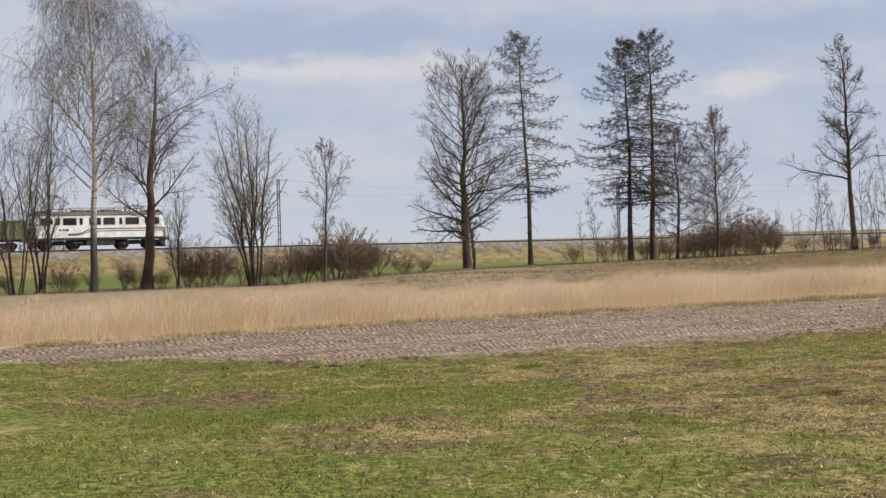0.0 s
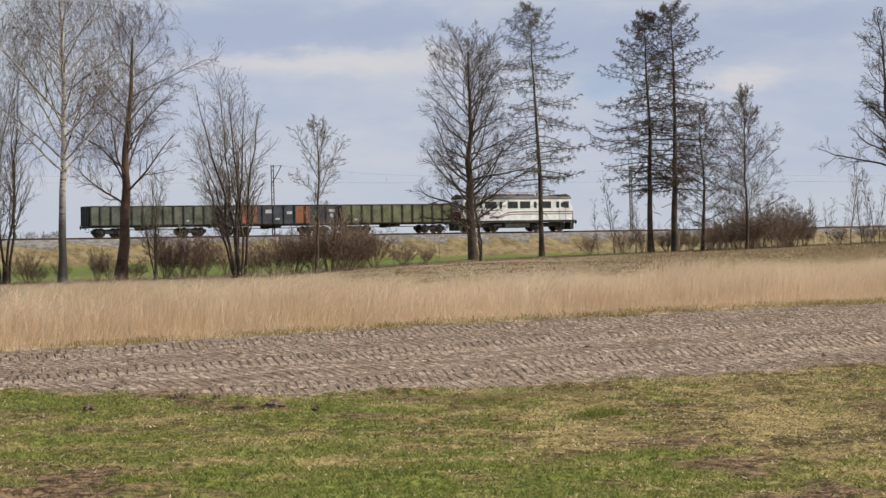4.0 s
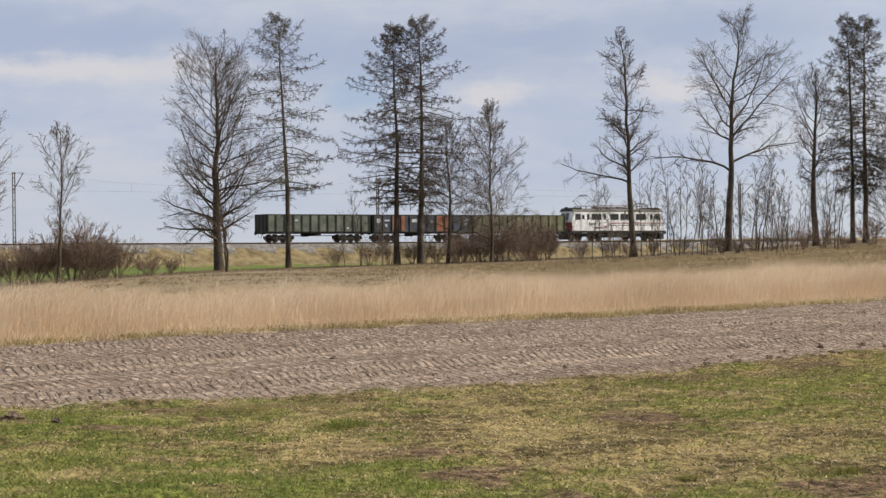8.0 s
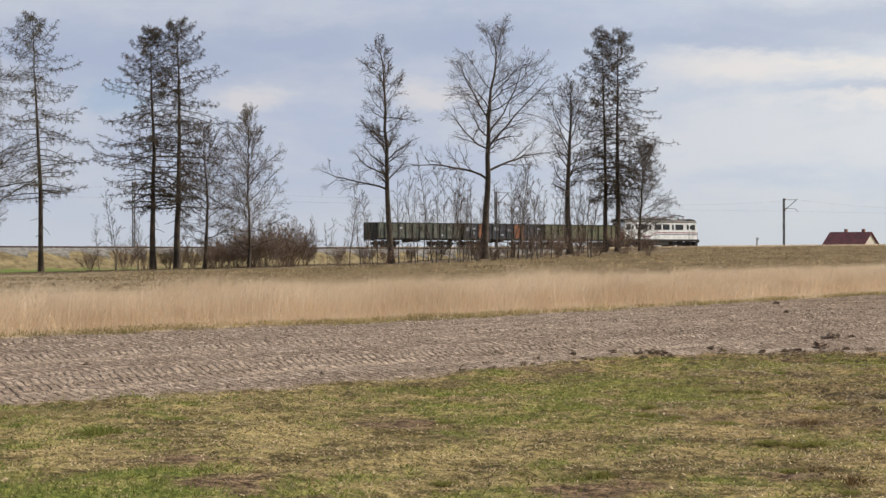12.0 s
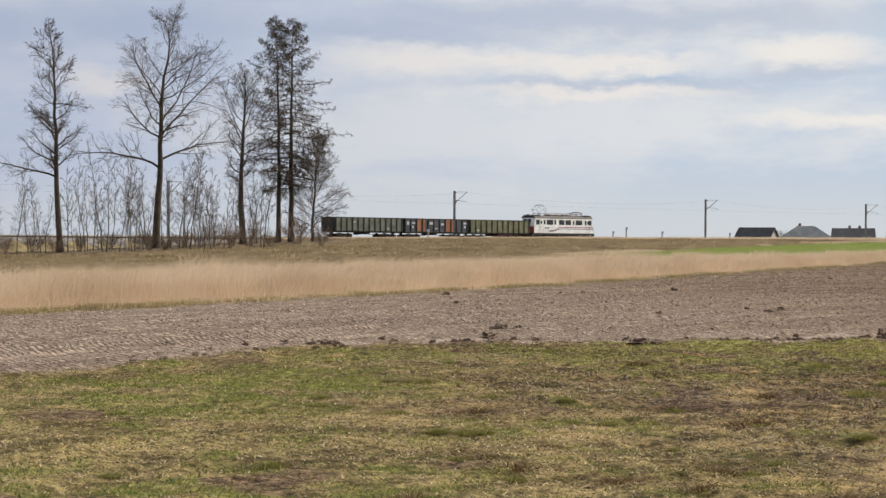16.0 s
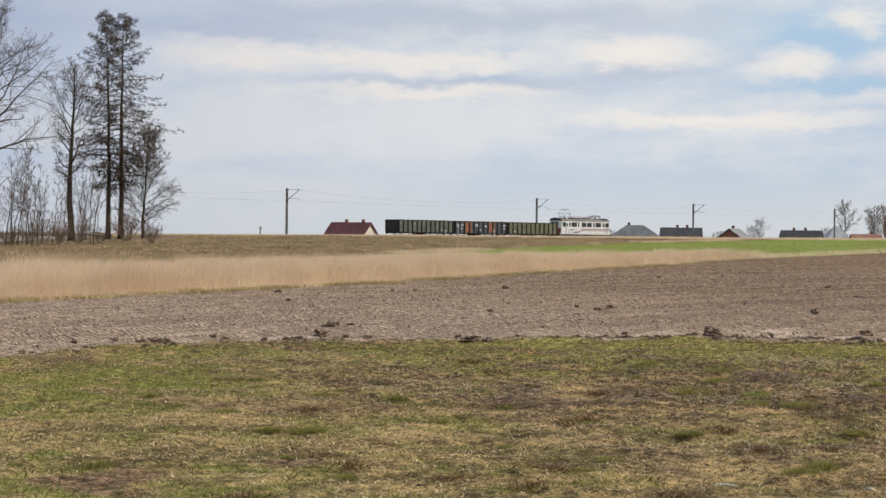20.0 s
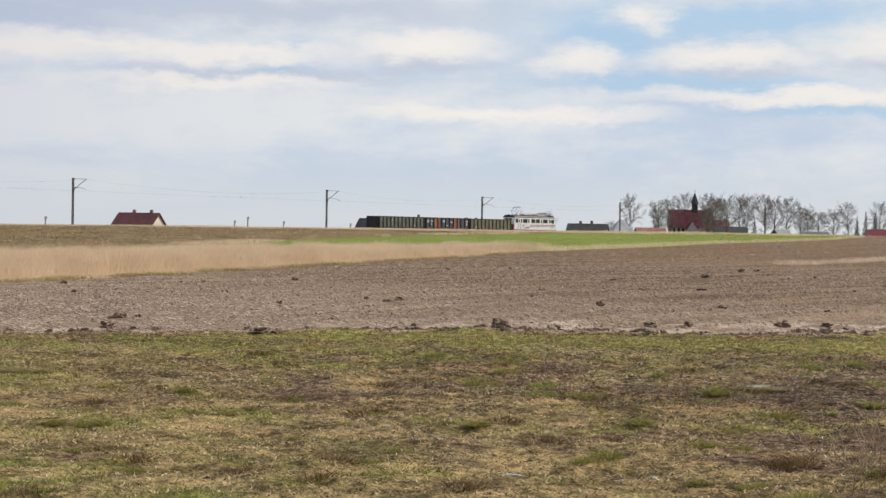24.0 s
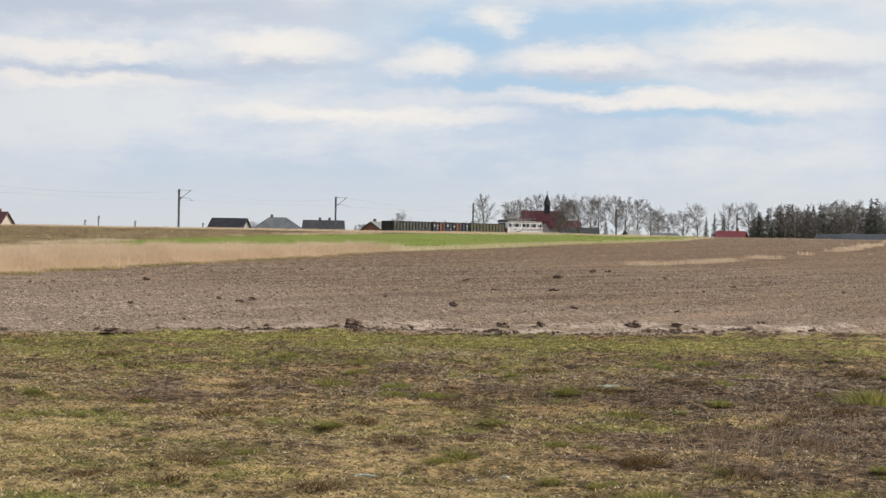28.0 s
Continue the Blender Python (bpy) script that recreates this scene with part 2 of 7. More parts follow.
M["maroon"] = worn("maroon_stripe", (0.16, 0.02, 0.035), (0.26, 0.035, 0.06), 1.5, 0.5, 0, 0.03)
M["navy_line"] = worn("dark_stripe", (0.03, 0.03, 0.06), (0.06, 0.055, 0.10), 1.5, 0.5, 0, 0.03)
M["olive"] = worn("olive_green_wagon_paint", (0.060, 0.062, 0.032), (0.145, 0.145, 0.078), 0.8, 0.75, 0, 0.15, 9.0, (0.16, 0.10, 0.06))
M["olive_rib"] = worn("olive_rib_paint", (0.025, 0.028, 0.016), (0.06, 0.062, 0.034), 0.8, 0.8, 0, 0.15, 9.0, (0.10, 0.07, 0.045))
M["navy"] = worn("navy_wagon_paint", (0.014, 0.016, 0.026), (0.045, 0.050, 0.072), 0.8, 0.75, 0, 0.15, 9.0, (0.09, 0.06, 0.05))
M["orange"] = worn("orange_panel_paint", (0.13, 0.043, 0.018), (0.27, 0.095, 0.038), 1.2, 0.75, 0, 0.15, 9.0, (0.22, 0.10, 0.06))
M["green"] = worn("dark_green_wagon_paint", (0.040, 0.046, 0.034), (0.125, 0.132, 0.104), 0.7, 0.75, 0, 0.15, 9.0, (0.13, 0.09, 0.065))
M["green_rib"] = worn("dark_green_rib_paint", (0.014, 0.016, 0.013), (0.04, 0.042, 0.034), 0.8, 0.8, 0, 0.15, 9.0)
M["pale"] = worn("pale_paint_patch", (0.27, 0.285, 0.31), (0.42, 0.43, 0.45), 2.0, 0.7, 0, 0.05)
M["tile_red"] = worn("dark_red_roof_tiles", (0.075, 0.018, 0.020), (0.15, 0.036, 0.036), 0.6, 0.7, 0, 0.3, 6.0, vary=0.3)
M["tile_maroon"] = worn("maroon_sheet_roof", (0.20, 0.052, 0.060), (0.34, 0.098, 0.108), 0.5, 0.55, 0, 0.1, 5.0)
M["tile_grey"] = worn("grey_roof_tiles", (0.07, 0.075, 0.08), (0.14, 0.15, 0.155), 0.6, 0.7, 0, 0.3, 6.0)
M["tile_black"] = worn("black_roof_tiles", (0.018, 0.018, 0.02), (0.05, 0.048, 0.05), 0.6, 0.7, 0, 0.3, 6.0)
M["plaster"] = worn("pale_plaster", (0.42, 0.37, 0.31), (0.62, 0.57, 0.49), 0.5, 0.9, 0, 0.1)
M["plaster_grey"] = worn("grey_plaster", (0.28, 0.27, 0.26), (0.42, 0.41, 0.39), 0.5, 0.9, 0, 0.1)
M["brick"] = worn("dull_brick", (0.16, 0.075, 0.055), (0.28, 0.14, 0.10), 0.8, 0.9, 0, 0.3)
M["sheet"] = worn("pale_sheet_metal", (0.24, 0.25, 0.27), (0.36, 0.37, 0.39), 0.5, 0.5, 0.2, 0.05)
M["slate"] = worn("dark_blue_sheeting", (0.012, 0.017, 0.027), (0.030, 0.038, 0.054), 0.5, 0.9, 0, 0.1)
M["foam"] = worn("pale_lichen_litter", (0.20, 0.22, 0.17), (0.33, 0.35, 0.28), 8.0, 0.9, 0, 0.3)
# twigs lighter than near ones, with distance haze put into the colour
M["twig_far"] = blades("village_tree_twigs_hazed", ((0.105, 0.092, 0.078), (0.150, 0.130, 0.110), (0.20, 0.175, 0.148)))
M["stubble"] = blades("pale_stubble", ((0.075, 0.052, 0.024), (0.20, 0.142, 0.070), (0.52, 0.400, 0.220)), thin=0.45)
M["straw_bank"] = blades("brown_bank_grass", ((0.12, 0.082, 0.045), (0.22, 0.158, 0.088), (0.36, 0.275, 0.16)), thin=0.45)
M["crumb"] = blades("soil_crumbs", ((0.10, 0.070, 0.050), (0.21, 0.153, 0.112), (0.34, 0.262, 0.196)), 0.95)
M["crumb_dark"] = blades("dark_rim_crumbs", ((0.045, 0.029, 0.018), (0.095, 0.063, 0.041), (0.22, 0.158, 0.11)), 0.95)
M["bleached"] = blades("bleached_straws", ((0.20, 0.155, 0.10), (0.40, 0.33, 0.24), (0.68, 0.60, 0.48)), thin=0.2)
M["pale_stone"] = worn("pale_stone", (0.5, 0.48, 0.45), (0.7, 0.68, 0.65), 20.0, 0.9)
M["stalk"] = blades("dry_weed_stalks", ((0.16, 0.11, 0.07), (0.28, 0.20, 0.13), (0.42, 0.34, 0.24)))


# ---- mesh helpers ----
def mesh_of(name, verts, faces, mat, smooth=False):
    me = bpy.data.meshes.new(name)
    verts = np.asarray(verts, dtype=np.float32).reshape(-1, 3)
    faces = np.asarray(faces, dtype=np.int32)
    k = faces.shape[1]
    me.vertices.add(len(verts))
    me.vertices.foreach_set("co", verts.ravel())
    me.loops.add(faces.size)
    me.loops.foreach_set("vertex_index", faces.ravel())
    me.polygons.add(len(faces))
    me.polygons.foreach_set("loop_start", np.arange(0, faces.size, k, dtype=np.int32))
    me.polygons.foreach_set("loop_total", np.full(len(faces), k, dtype=np.int32))
    if smooth:
        me.polygons.foreach_set("use_smooth", np.ones(len(faces), dtype=bool))
    me.update(calc_edges=True)
    me.materials.append(mat)
    return me


def part(name, data, mat, parent=None, label="", smooth=False):
    """Links a bmesh, or a pair of vertices and faces, as one mesh object under a thing or a part."""
    if isinstance(data, bpy.types.Mesh):
        me = data
    elif isinstance(data, tuple):
        me = mesh_of(name, data[0], data[1], mat, smooth)
    else:
        me = bpy.data.meshes.new(name)
        if smooth:
            for f in data.faces:
                f.smooth = True
        data.to_mesh(me)
        data.free()
        me.materials.append(mat)
    ob = new(name, me)
    ob.parent = parent
    return tagged(ob, label)


def thing(name, label, category, m=None, group=""):
    ob = new(name)
    ob.empty_display_size = 0.3
    if m is not None:
        ob.matrix_basis = m
    return tagged(ob, label, category, group)


def box(bm, x0, x1, y0, y1, z0, z1, bevel=0.0):
    r = bmesh.ops.create_cube(bm, size=1.0, matrix=Matrix.LocRotScale(((x0 + x1) / 2, (y0 + y1) / 2, (z0 + z1) / 2), None, (x1 - x0, y1 - y0, z1 - z0)))
    if bevel:
        es = list({e for v in r["verts"] for e in v.link_edges})
        bmesh.ops.bevel(bm, geom=es, offset=bevel, segments=2, affect="EDGES", profile=0.5)
    return bm


def boxes(*rows, bevel=0.0):
    bm = bmesh.new()
    for r in rows:
        box(bm, *r, bevel=bevel)
    return bm


def rod(bm, a, b, r, r2=None, sides=8):
    a, b = Vector(a), Vector(b)
    d = b - a
    bmesh.ops.create_cone(bm, cap_ends=True, segments=sides, radius1=r, radius2=r if r2 is None else r2, depth=d.length,
                          matrix=Matrix.Translation((a + b) / 2) @ d.to_track_quat("Z", "Y").to_matrix().to_4x4())
    return bm


def rods(*rows, sides=8):
    bm = bmesh.new()
    for a, b, r in rows:
        rod(bm, a, b, r, sides=sides)
    return bm


def prism(profile, y0, y1):
    """A solid from an outline in x and z, drawn out along y."""
    bm = bmesh.new()
    front = [bm.verts.new((x, y0, z)) for x, z in profile]
    rear = [bm.verts.new((x, y1, z)) for x, z in profile]
    bm.faces.new(front)
    bm.faces.new(rear[::-1])
    k = len(profile)
    for i in range(k):
        bm.faces.new((front[i], rear[i], rear[(i + 1) % k], front[(i + 1) % k]))
    bmesh.ops.recalc_face_normals(bm, faces=bm.faces)
    return bm


def lattice(x, y, seed=0):
    """Smooth value noise from 0 to 1 on arrays."""
    xi, yi = np.floor(x).astype(np.int64), np.floor(y).astype(np.int64)
    fx, fy = x - xi, y - yi
    fx, fy = fx * fx * (3 - 2 * fx), fy * fy * (3 - 2 * fy)

    def h(a, b):
        v = (a * 374761393 + b * 668265263 + seed * 1442695041) & 0x7FFFFFFF
        v = ((v ^ (v >> 13)) * 1274126177) & 0x7FFFFFFF
        return ((v ^ (v >> 16)) & 0xFFFF) / 65535.0

    return (h(xi, yi) * (1 - fx) + h(xi + 1, yi) * fx) * (1 - fy) + (h(xi, yi + 1) * (1 - fx) + h(xi + 1, yi + 1) * fx) * fy


def rough(x, y, size, seed=0, octaves=3):
    v, a, t = 0.0, 1.0, 0.0
    for o in range(octaves):
        v = v + a * lattice(x / size * 2**o + 17.3 * o, y / size * 2**o - 9.1 * o, seed + o)
        t += a
        a *= 0.5
    return v / t


# ---- the plan ----
# railway: an arc, given by its middle point, bearing and turn for each metre
TRACK_AT, TRACK_BEARING, TRACK_TURN = (61.35, 246.0), 66.28, 0.0383
TS = np.arange(-700.0, 900.0, 1.0)
tb = np.radians(TRACK_BEARING + TRACK_TURN * np.clip(TS, -450, 600))
TX, TY = np.cumsum(np.sin(tb)), np.cumsum(np.cos(tb))
TX += TRACK_AT[0] - TX[700]
TY += TRACK_AT[1] - TY[700]


def rail_z(s):
    s = np.clip(s, -200, 340)
    return EYE - 0.35 - 0.0058 * s + 0.000008 * s * s


def track(s, side=0.0):
    """Place and bearing on the railway at s metres; side: metres towards the fields."""
    b = np.radians(TRACK_BEARING + TRACK_TURN * np.clip(s, -450, 600))
    return np.interp(s, TS, TX) + side * np.cos(b), np.interp(s, TS, TY) - side * np.sin(b), b


def off_track(x, y):
    """How far a point lies from the railway on the fields' side, and its s."""
    best = np.full(x.shape, 1e9)
    at = np.zeros(x.shape)
    for i in range(0, len(TS), 12):
        d = (x - TX[i]) ** 2 + (y - TY[i]) ** 2
        m = d < best
        best[m], at[m] = d[m], TS[i]
    px, py, b = track(at)
    along = (x - px) * np.sin(b) + (y - py) * np.cos(b)
    at = at + along
    px, py, b = track(at)
    return (x - px) * np.cos(b) - (y - py) * np.sin(b), at


# field edges, in metres from the camera's post
LAWN_EDGE = np.array([(-40, 27), (-14, 22), (-4.6, 20.2), (-1.6, 19.1), (1.2, 19.9), (3.1, 21.2), (4.6, 22), (6.5, 23.6), (9.3, 26), (12.3, 26.1), (14.2, 25.2), (18.2, 24.6), (20.3, 22.2), (26.6, 20.6), (60, 12)])
REED_EDGE = np.array([(-60, -14), (-6.6, 29.0), (0.3, 34.5), (9.1, 40.2), (18, 47.0), (26, 53.2), (40.6, 67.2), (69.4, 91.7), (77.5, 95.9), (89.2, 101.4), (98.1, 105.2), (106, 107.1), (115, 110), (128, 118), (142, 132), (300, 300)])
CROP_EDGE = np.array([(30, 86), (53, 103), (62, 111.4), (74, 121), (86, 128), (97, 132), (107, 134), (121, 138), (160, 150)])

# the near edge of the tree row, as bearing and distance
ROW_EDGE = np.array([(r * math.sin(radians(a)), r * math.cos(radians(a))) for a, r in ((-40, 108), (-16, 117), (-7, 119), (0, 122), (4, 128), (8.5, 127), (12, 137), (16, 142), (20.5, 146), (22, 210), (23, 400))])


def edge(x, y, line):
    """Signed distance to an open line; positive on its left."""
    best = np.full(x.shape, 1e9)
    sign = np.ones(x.shape)
    for (ax, ay), (bx, by) in zip(line[:-1], line[1:]):
        ux, uy = bx - ax, by - ay
        k = np.clip(((x - ax) * ux + (y - ay) * uy) / (ux * ux + uy * uy), 0, 1)
        dx, dy = x - ax - k * ux, y - ay - k * uy
        d = np.hypot(dx, dy)
        c = ux * (y - ay) - uy * (x - ax)
        m = d < best - 1e-9
        best[m], sign[m] = d[m], np.where(c[m] >= 0, 1.0, -1.0)
    return best * sign


HILL_R = [0, 45, 80, 105, 120, 135, 150, 170, 190, 220, 260, 400, 1000, 5000]
HILL_A = [-180, -60, -16, -12, -6, 0, 6, 12.5, 15.3, 17.8, 19.5, 25, 30, 45, 70, 120, 180]
HILL = [
    [0, 0, 0, 0, 0, 0, 0, 0, 0, 0, 0, -1, -2, -2],
    [0, 0, -0.25, -0.6, -0.9, -1, -1, -1, -1, -1, -1, -2, -2, -2],
    [0, 0, -0.3, -0.7, -0.95, -1, -1, -1, -1, -1, -1, -2, -2, -2],
    [0, 0, -0.3, -0.7, -0.93, -0.95, -1, -1, -1, -1, -1, -2, -2, -2],
    [0, 0, -0.25, -0.6, -0.85, -0.9, -0.95, -1, -1, -1, -1, -2, -2, -2],
    [0, 0, -0.1, -0.2, -0.28, -0.36, -0.5, -0.8, -1, -1, -1, -2, -2, -2],
    [0, 0, -0.02, -0.02, -0.04, -0.06, -0.15, -0.4, -0.8, -1, -1, -2, -2, -2],
    [0, 0, 0.05, 0.1, 0.15, 0.22, 0.25, 0.1, -0.2, -0.5, -0.8, -2, -2, -2],
    [0, 0, 0.1, 0.22, 0.35, 0.48, 0.58, 0.6, 0.4, 0.0, -0.5, -2, -2, -2],
    [0, 0, 0.1, 0.3, 0.5, 0.7, 0.85, 0.95, 0.9, 0.4, -0.3, -2, -2, -2],
    [0, 0, 0.1, 0.35, 0.6, 0.82, 1.05, 1.25, 1.25, 0.7, -0.1, -2, -2, -2],
    [0, 0, 0.08, 0.3, 0.55, 0.85, 1.1, 1.38, 1.46, 1.0, 0.1, -1.0, -1.0, -2],
    [0, 0, 0.05, 0.15, 0.35, 0.65, 0.95, 1.36, 1.52, 1.1, 0.1, -1.0, -1.0, -2],
    [0, 0, 0.0, 0.12, 0.3, 0.6, 0.95, 1.4, 1.62, 1.1, 0.1, -1.0, -1.0, -2],
    [0, 0, 0.0, 0.1, 0.3, 0.6, 0.9, 1.3, 1.55, 1.1, 0.1, -1.0, -1.0, -2],
    [0, 0, 0, 0, 0, 0, 0, 0, 0, 0, 0, -1, -2, -2],
    [0, 0, 0, 0, 0, 0, 0, 0, 0, 0, 0, -1, -2, -2],
]


def ground_z(x, y, fine=False):
    x, y = np.atleast_1d(np.asarray(x, float)), np.atleast_1d(np.asarray(y, float))
    r, a = np.hypot(x, y), np.degrees(np.arctan2(x, y))
    cols = np.array([np.interp(r, HILL_R, row) for row in HILL])
    i = np.clip(np.searchsorted(HILL_A, a) - 1, 0, len(HILL_A) - 2)
    A = np.array(HILL_A, float)
    k = (a - A[i]) / (A[i + 1] - A[i])
    j = np.arange(x.size)
    z = cols[i, j] * (1 - k) + cols[i + 1, j] * k
    z = z + np.clip((r - 60) / 60, 0, 1) * 0.16 * (rough(x, y, 22.0, 5) - 0.5) * np.clip((600 - r) / 200, 0, 1)
    near = r < 900
    d, s = off_track(x[near], y[near])
    bank = rail_z(s) - 0.42 - np.maximum(np.abs(d) - 2.6, 0) / 1.7
    z[near] = np.maximum(z[near], np.where(np.abs(s) < 650, bank, -9))
    if fine:
        dl, dr = edge(x, y, LAWN_EDGE), edge(x, y, REED_EDGE)
        ploughed = (dl > 0) & (dr < 0)
        fade = np.clip(dl / 0.4, 0, 1) * np.clip(-dr / 0.5, 0, 1)
        ridge = np.sin(dr * 2 * np.pi / 1.0 + 0.8 * rough(x, y, 9.0, 21)) * 0.040 + (rough(dr * 1.0, (x + y) * 0.03, 0.45, 23, 2) - 0.5) * 0.08
        cross = 0.947 * y - 0.32 * x
        straight = np.sin(cross * 2 * np.pi / 0.9 + 1.5 * rough(x, y, 7.0, 25)) * 0.045 + (rough(cross, (x + y) * 0.05, 0.4, 27, 2) - 0.5) * 0.11
        k = np.clip((x - 10) / 12, 0, 1)
        ridge = ridge * (1 - k) + straight * k
        lump = (rough(x, y, 0.30, 31, 3) - 0.5) * 0.055 + (rough(x, y, 1.9, 41, 2) - 0.5) * 0.03
        far = np.clip((230 - r) / 160, 0, 1) * np.clip((r - 0.7) / 3, 0, 1)
        z += np.where(ploughed, fade * far * (ridge + lump) - 0.03 * fade, 0)
        z += np.where(ploughed, 0, far * ((rough(x, y, 0.8, 51, 3) - 0.5) * 0.05 + (rough(x, y, 0.28, 55, 2) - 0.5) * (0.075 + 0.03 * np.clip((x - 5) / 8, 0, 1)) + (rough(x, y, 4.0, 61, 2) - 0.5) * 0.05))
        z += np.exp(-((dl - 0.1) / 0.35) ** 2) * 0.05 * rough(x, y, 0.9, 71, 2) * (r < 60)
    return z


def gz(x, y):
    return float(ground_z(x, y)[0])


def polar(az, r, sink=0.0):
    a = radians(az)
    x, y = r * math.sin(a), r * math.cos(a)
    return x, y, gz(x, y) - sink


def green_at(x, y):
    """How green the lawn is, 0 to 1: fresh to the west, worn to the east."""
    west = np.clip((3 - x) / 6, 0, 1)
    n = 0.40 * rough(x, y, 2.4, 201, 3) + 0.60 * rough(x, y, 0.45, 211, 3)
    dl = edge(x, y, LAWN_EDGE)
    rim = np.exp(-(((dl + 2.6) / 3.0) ** 2)) * np.clip((x - 2) / 5, 0, 1)
    lush = np.exp(-(((x + 1.5) / 5.0) ** 2 + ((y - 11.4) / 1.7) ** 2)) + 0.35 * np.exp(-(((x - 13) / 3.0) ** 2 + ((y - 20.5) / 2.6) ** 2))
    return np.clip((n - 0.53 + 0.21 * west + 0.18 * lush + 0.15 * rim + 0.10 * np.clip((7.5 - y) / 3, 0, 1)) / 0.26, 0, 1)


def bare_at(x, y):
    """Bare earth in the lawn, 0 to 1; its eastern patches also paint in that corner's shadows."""
    n = 0.40 * rough(x, y, 2.0, 221, 3) + 0.60 * rough(x, y, 0.55, 231, 3)
    b = np.exp(-(((x + 3.0) / 1.9) ** 2 + ((y - 11.8) / 1.2) ** 2)) * 0.42 + 0.36 * np.exp(-(((x - 11.8) / 3.0) ** 2 + ((y - 9.2) / 2.0) ** 2)) + 0.26 * np.exp(-(((x - 15.5) / 2.8) ** 2 + ((y - 13.0) / 2.4) ** 2))
    b = b + 0.14 * np.exp(-(((x - 7.5) / 3.5) ** 2 + ((y - 16.5) / 1.2) ** 2)) + 0.12 * np.exp(-(((x - 4.5) / 2.5) ** 2 + ((y - 12.0) / 1.2) ** 2)) + 0.22 * np.exp(-(((x + 2.2) / 1.2) ** 2 + ((y - 18.2) / 0.5) ** 2))
    b = b + 0.10 * np.clip((x - 8) / 8, 0, 1) * np.clip((19 - y) / 6, 0, 1)
    return np.clip((n + b - 0.60) / 0.14, 0, 1)


def ground():
    az = np.concatenate([np.linspace(-180, -22, 40, False), np.linspace(-22, 57, 464, False), np.linspace(57, 180, 32, False)])
    rr = [0.6]
    while rr[-1] < 4200:
        r = rr[-1]
        rr.append(r * (1.12 if r < 7 else 1.0058 if r < 62 else 1.011 if r < 330 else 1.1))
    rr = np.array(rr)
    A, R = np.meshgrid(np.radians(az), rr)
    x, y = (R * np.sin(A)).ravel(), (R * np.cos(A)).ravel()
    x, y = np.append(x, 0.0), np.append(y, 0.0)
    z = ground_z(x, y, True)
    n, k = len(az), len(rr)
    i = (np.arange(k - 1)[:, None] * n + np.arange(n)[None, :]).ravel()
    j = (np.arange(k - 1)[:, None] * n + (np.arange(n)[None, :] + 1) % n).ravel()
    quads = np.stack([i, i + n, j + n, j], 1)[:, ::-1]
    half = np.arange(0, n - n % 2, 2)
    cap = np.stack([np.full(len(half), n * k), half, (half + 1) % n, (half + 2) % n], 1)
    me = mesh_of("ground", np.stack([x, y, z], 1), np.concatenate([quads, cap[:, ::-1]]), GROUND, True)
    r = np.hypot(x, y)
    d, s = off_track(x, y)
    for name, v in (("lawn", edge(x, y, LAWN_EDGE)), ("reed", edge(x, y, REED_EDGE)), ("crop", edge(x, y, CROP_EDGE)), ("bank", np.clip(d, -80, 300)), ("row", np.clip(edge(x, y, ROW_EDGE), -60, 60)), ("range", r), ("green", np.where(r < 70, green_at(x, y), 0)), ("bare", np.where(r < 70, bare_at(x, y), 0))):
        at = me.attributes.new(name, "FLOAT", "POINT")
        at.data.foreach_set("value", v.astype(np.float32))
    ob = new("ground", me)
    return tagged(ob, "lawn, ploughed earth, stubble and meadow of open farmland", "ground", kind="structure")


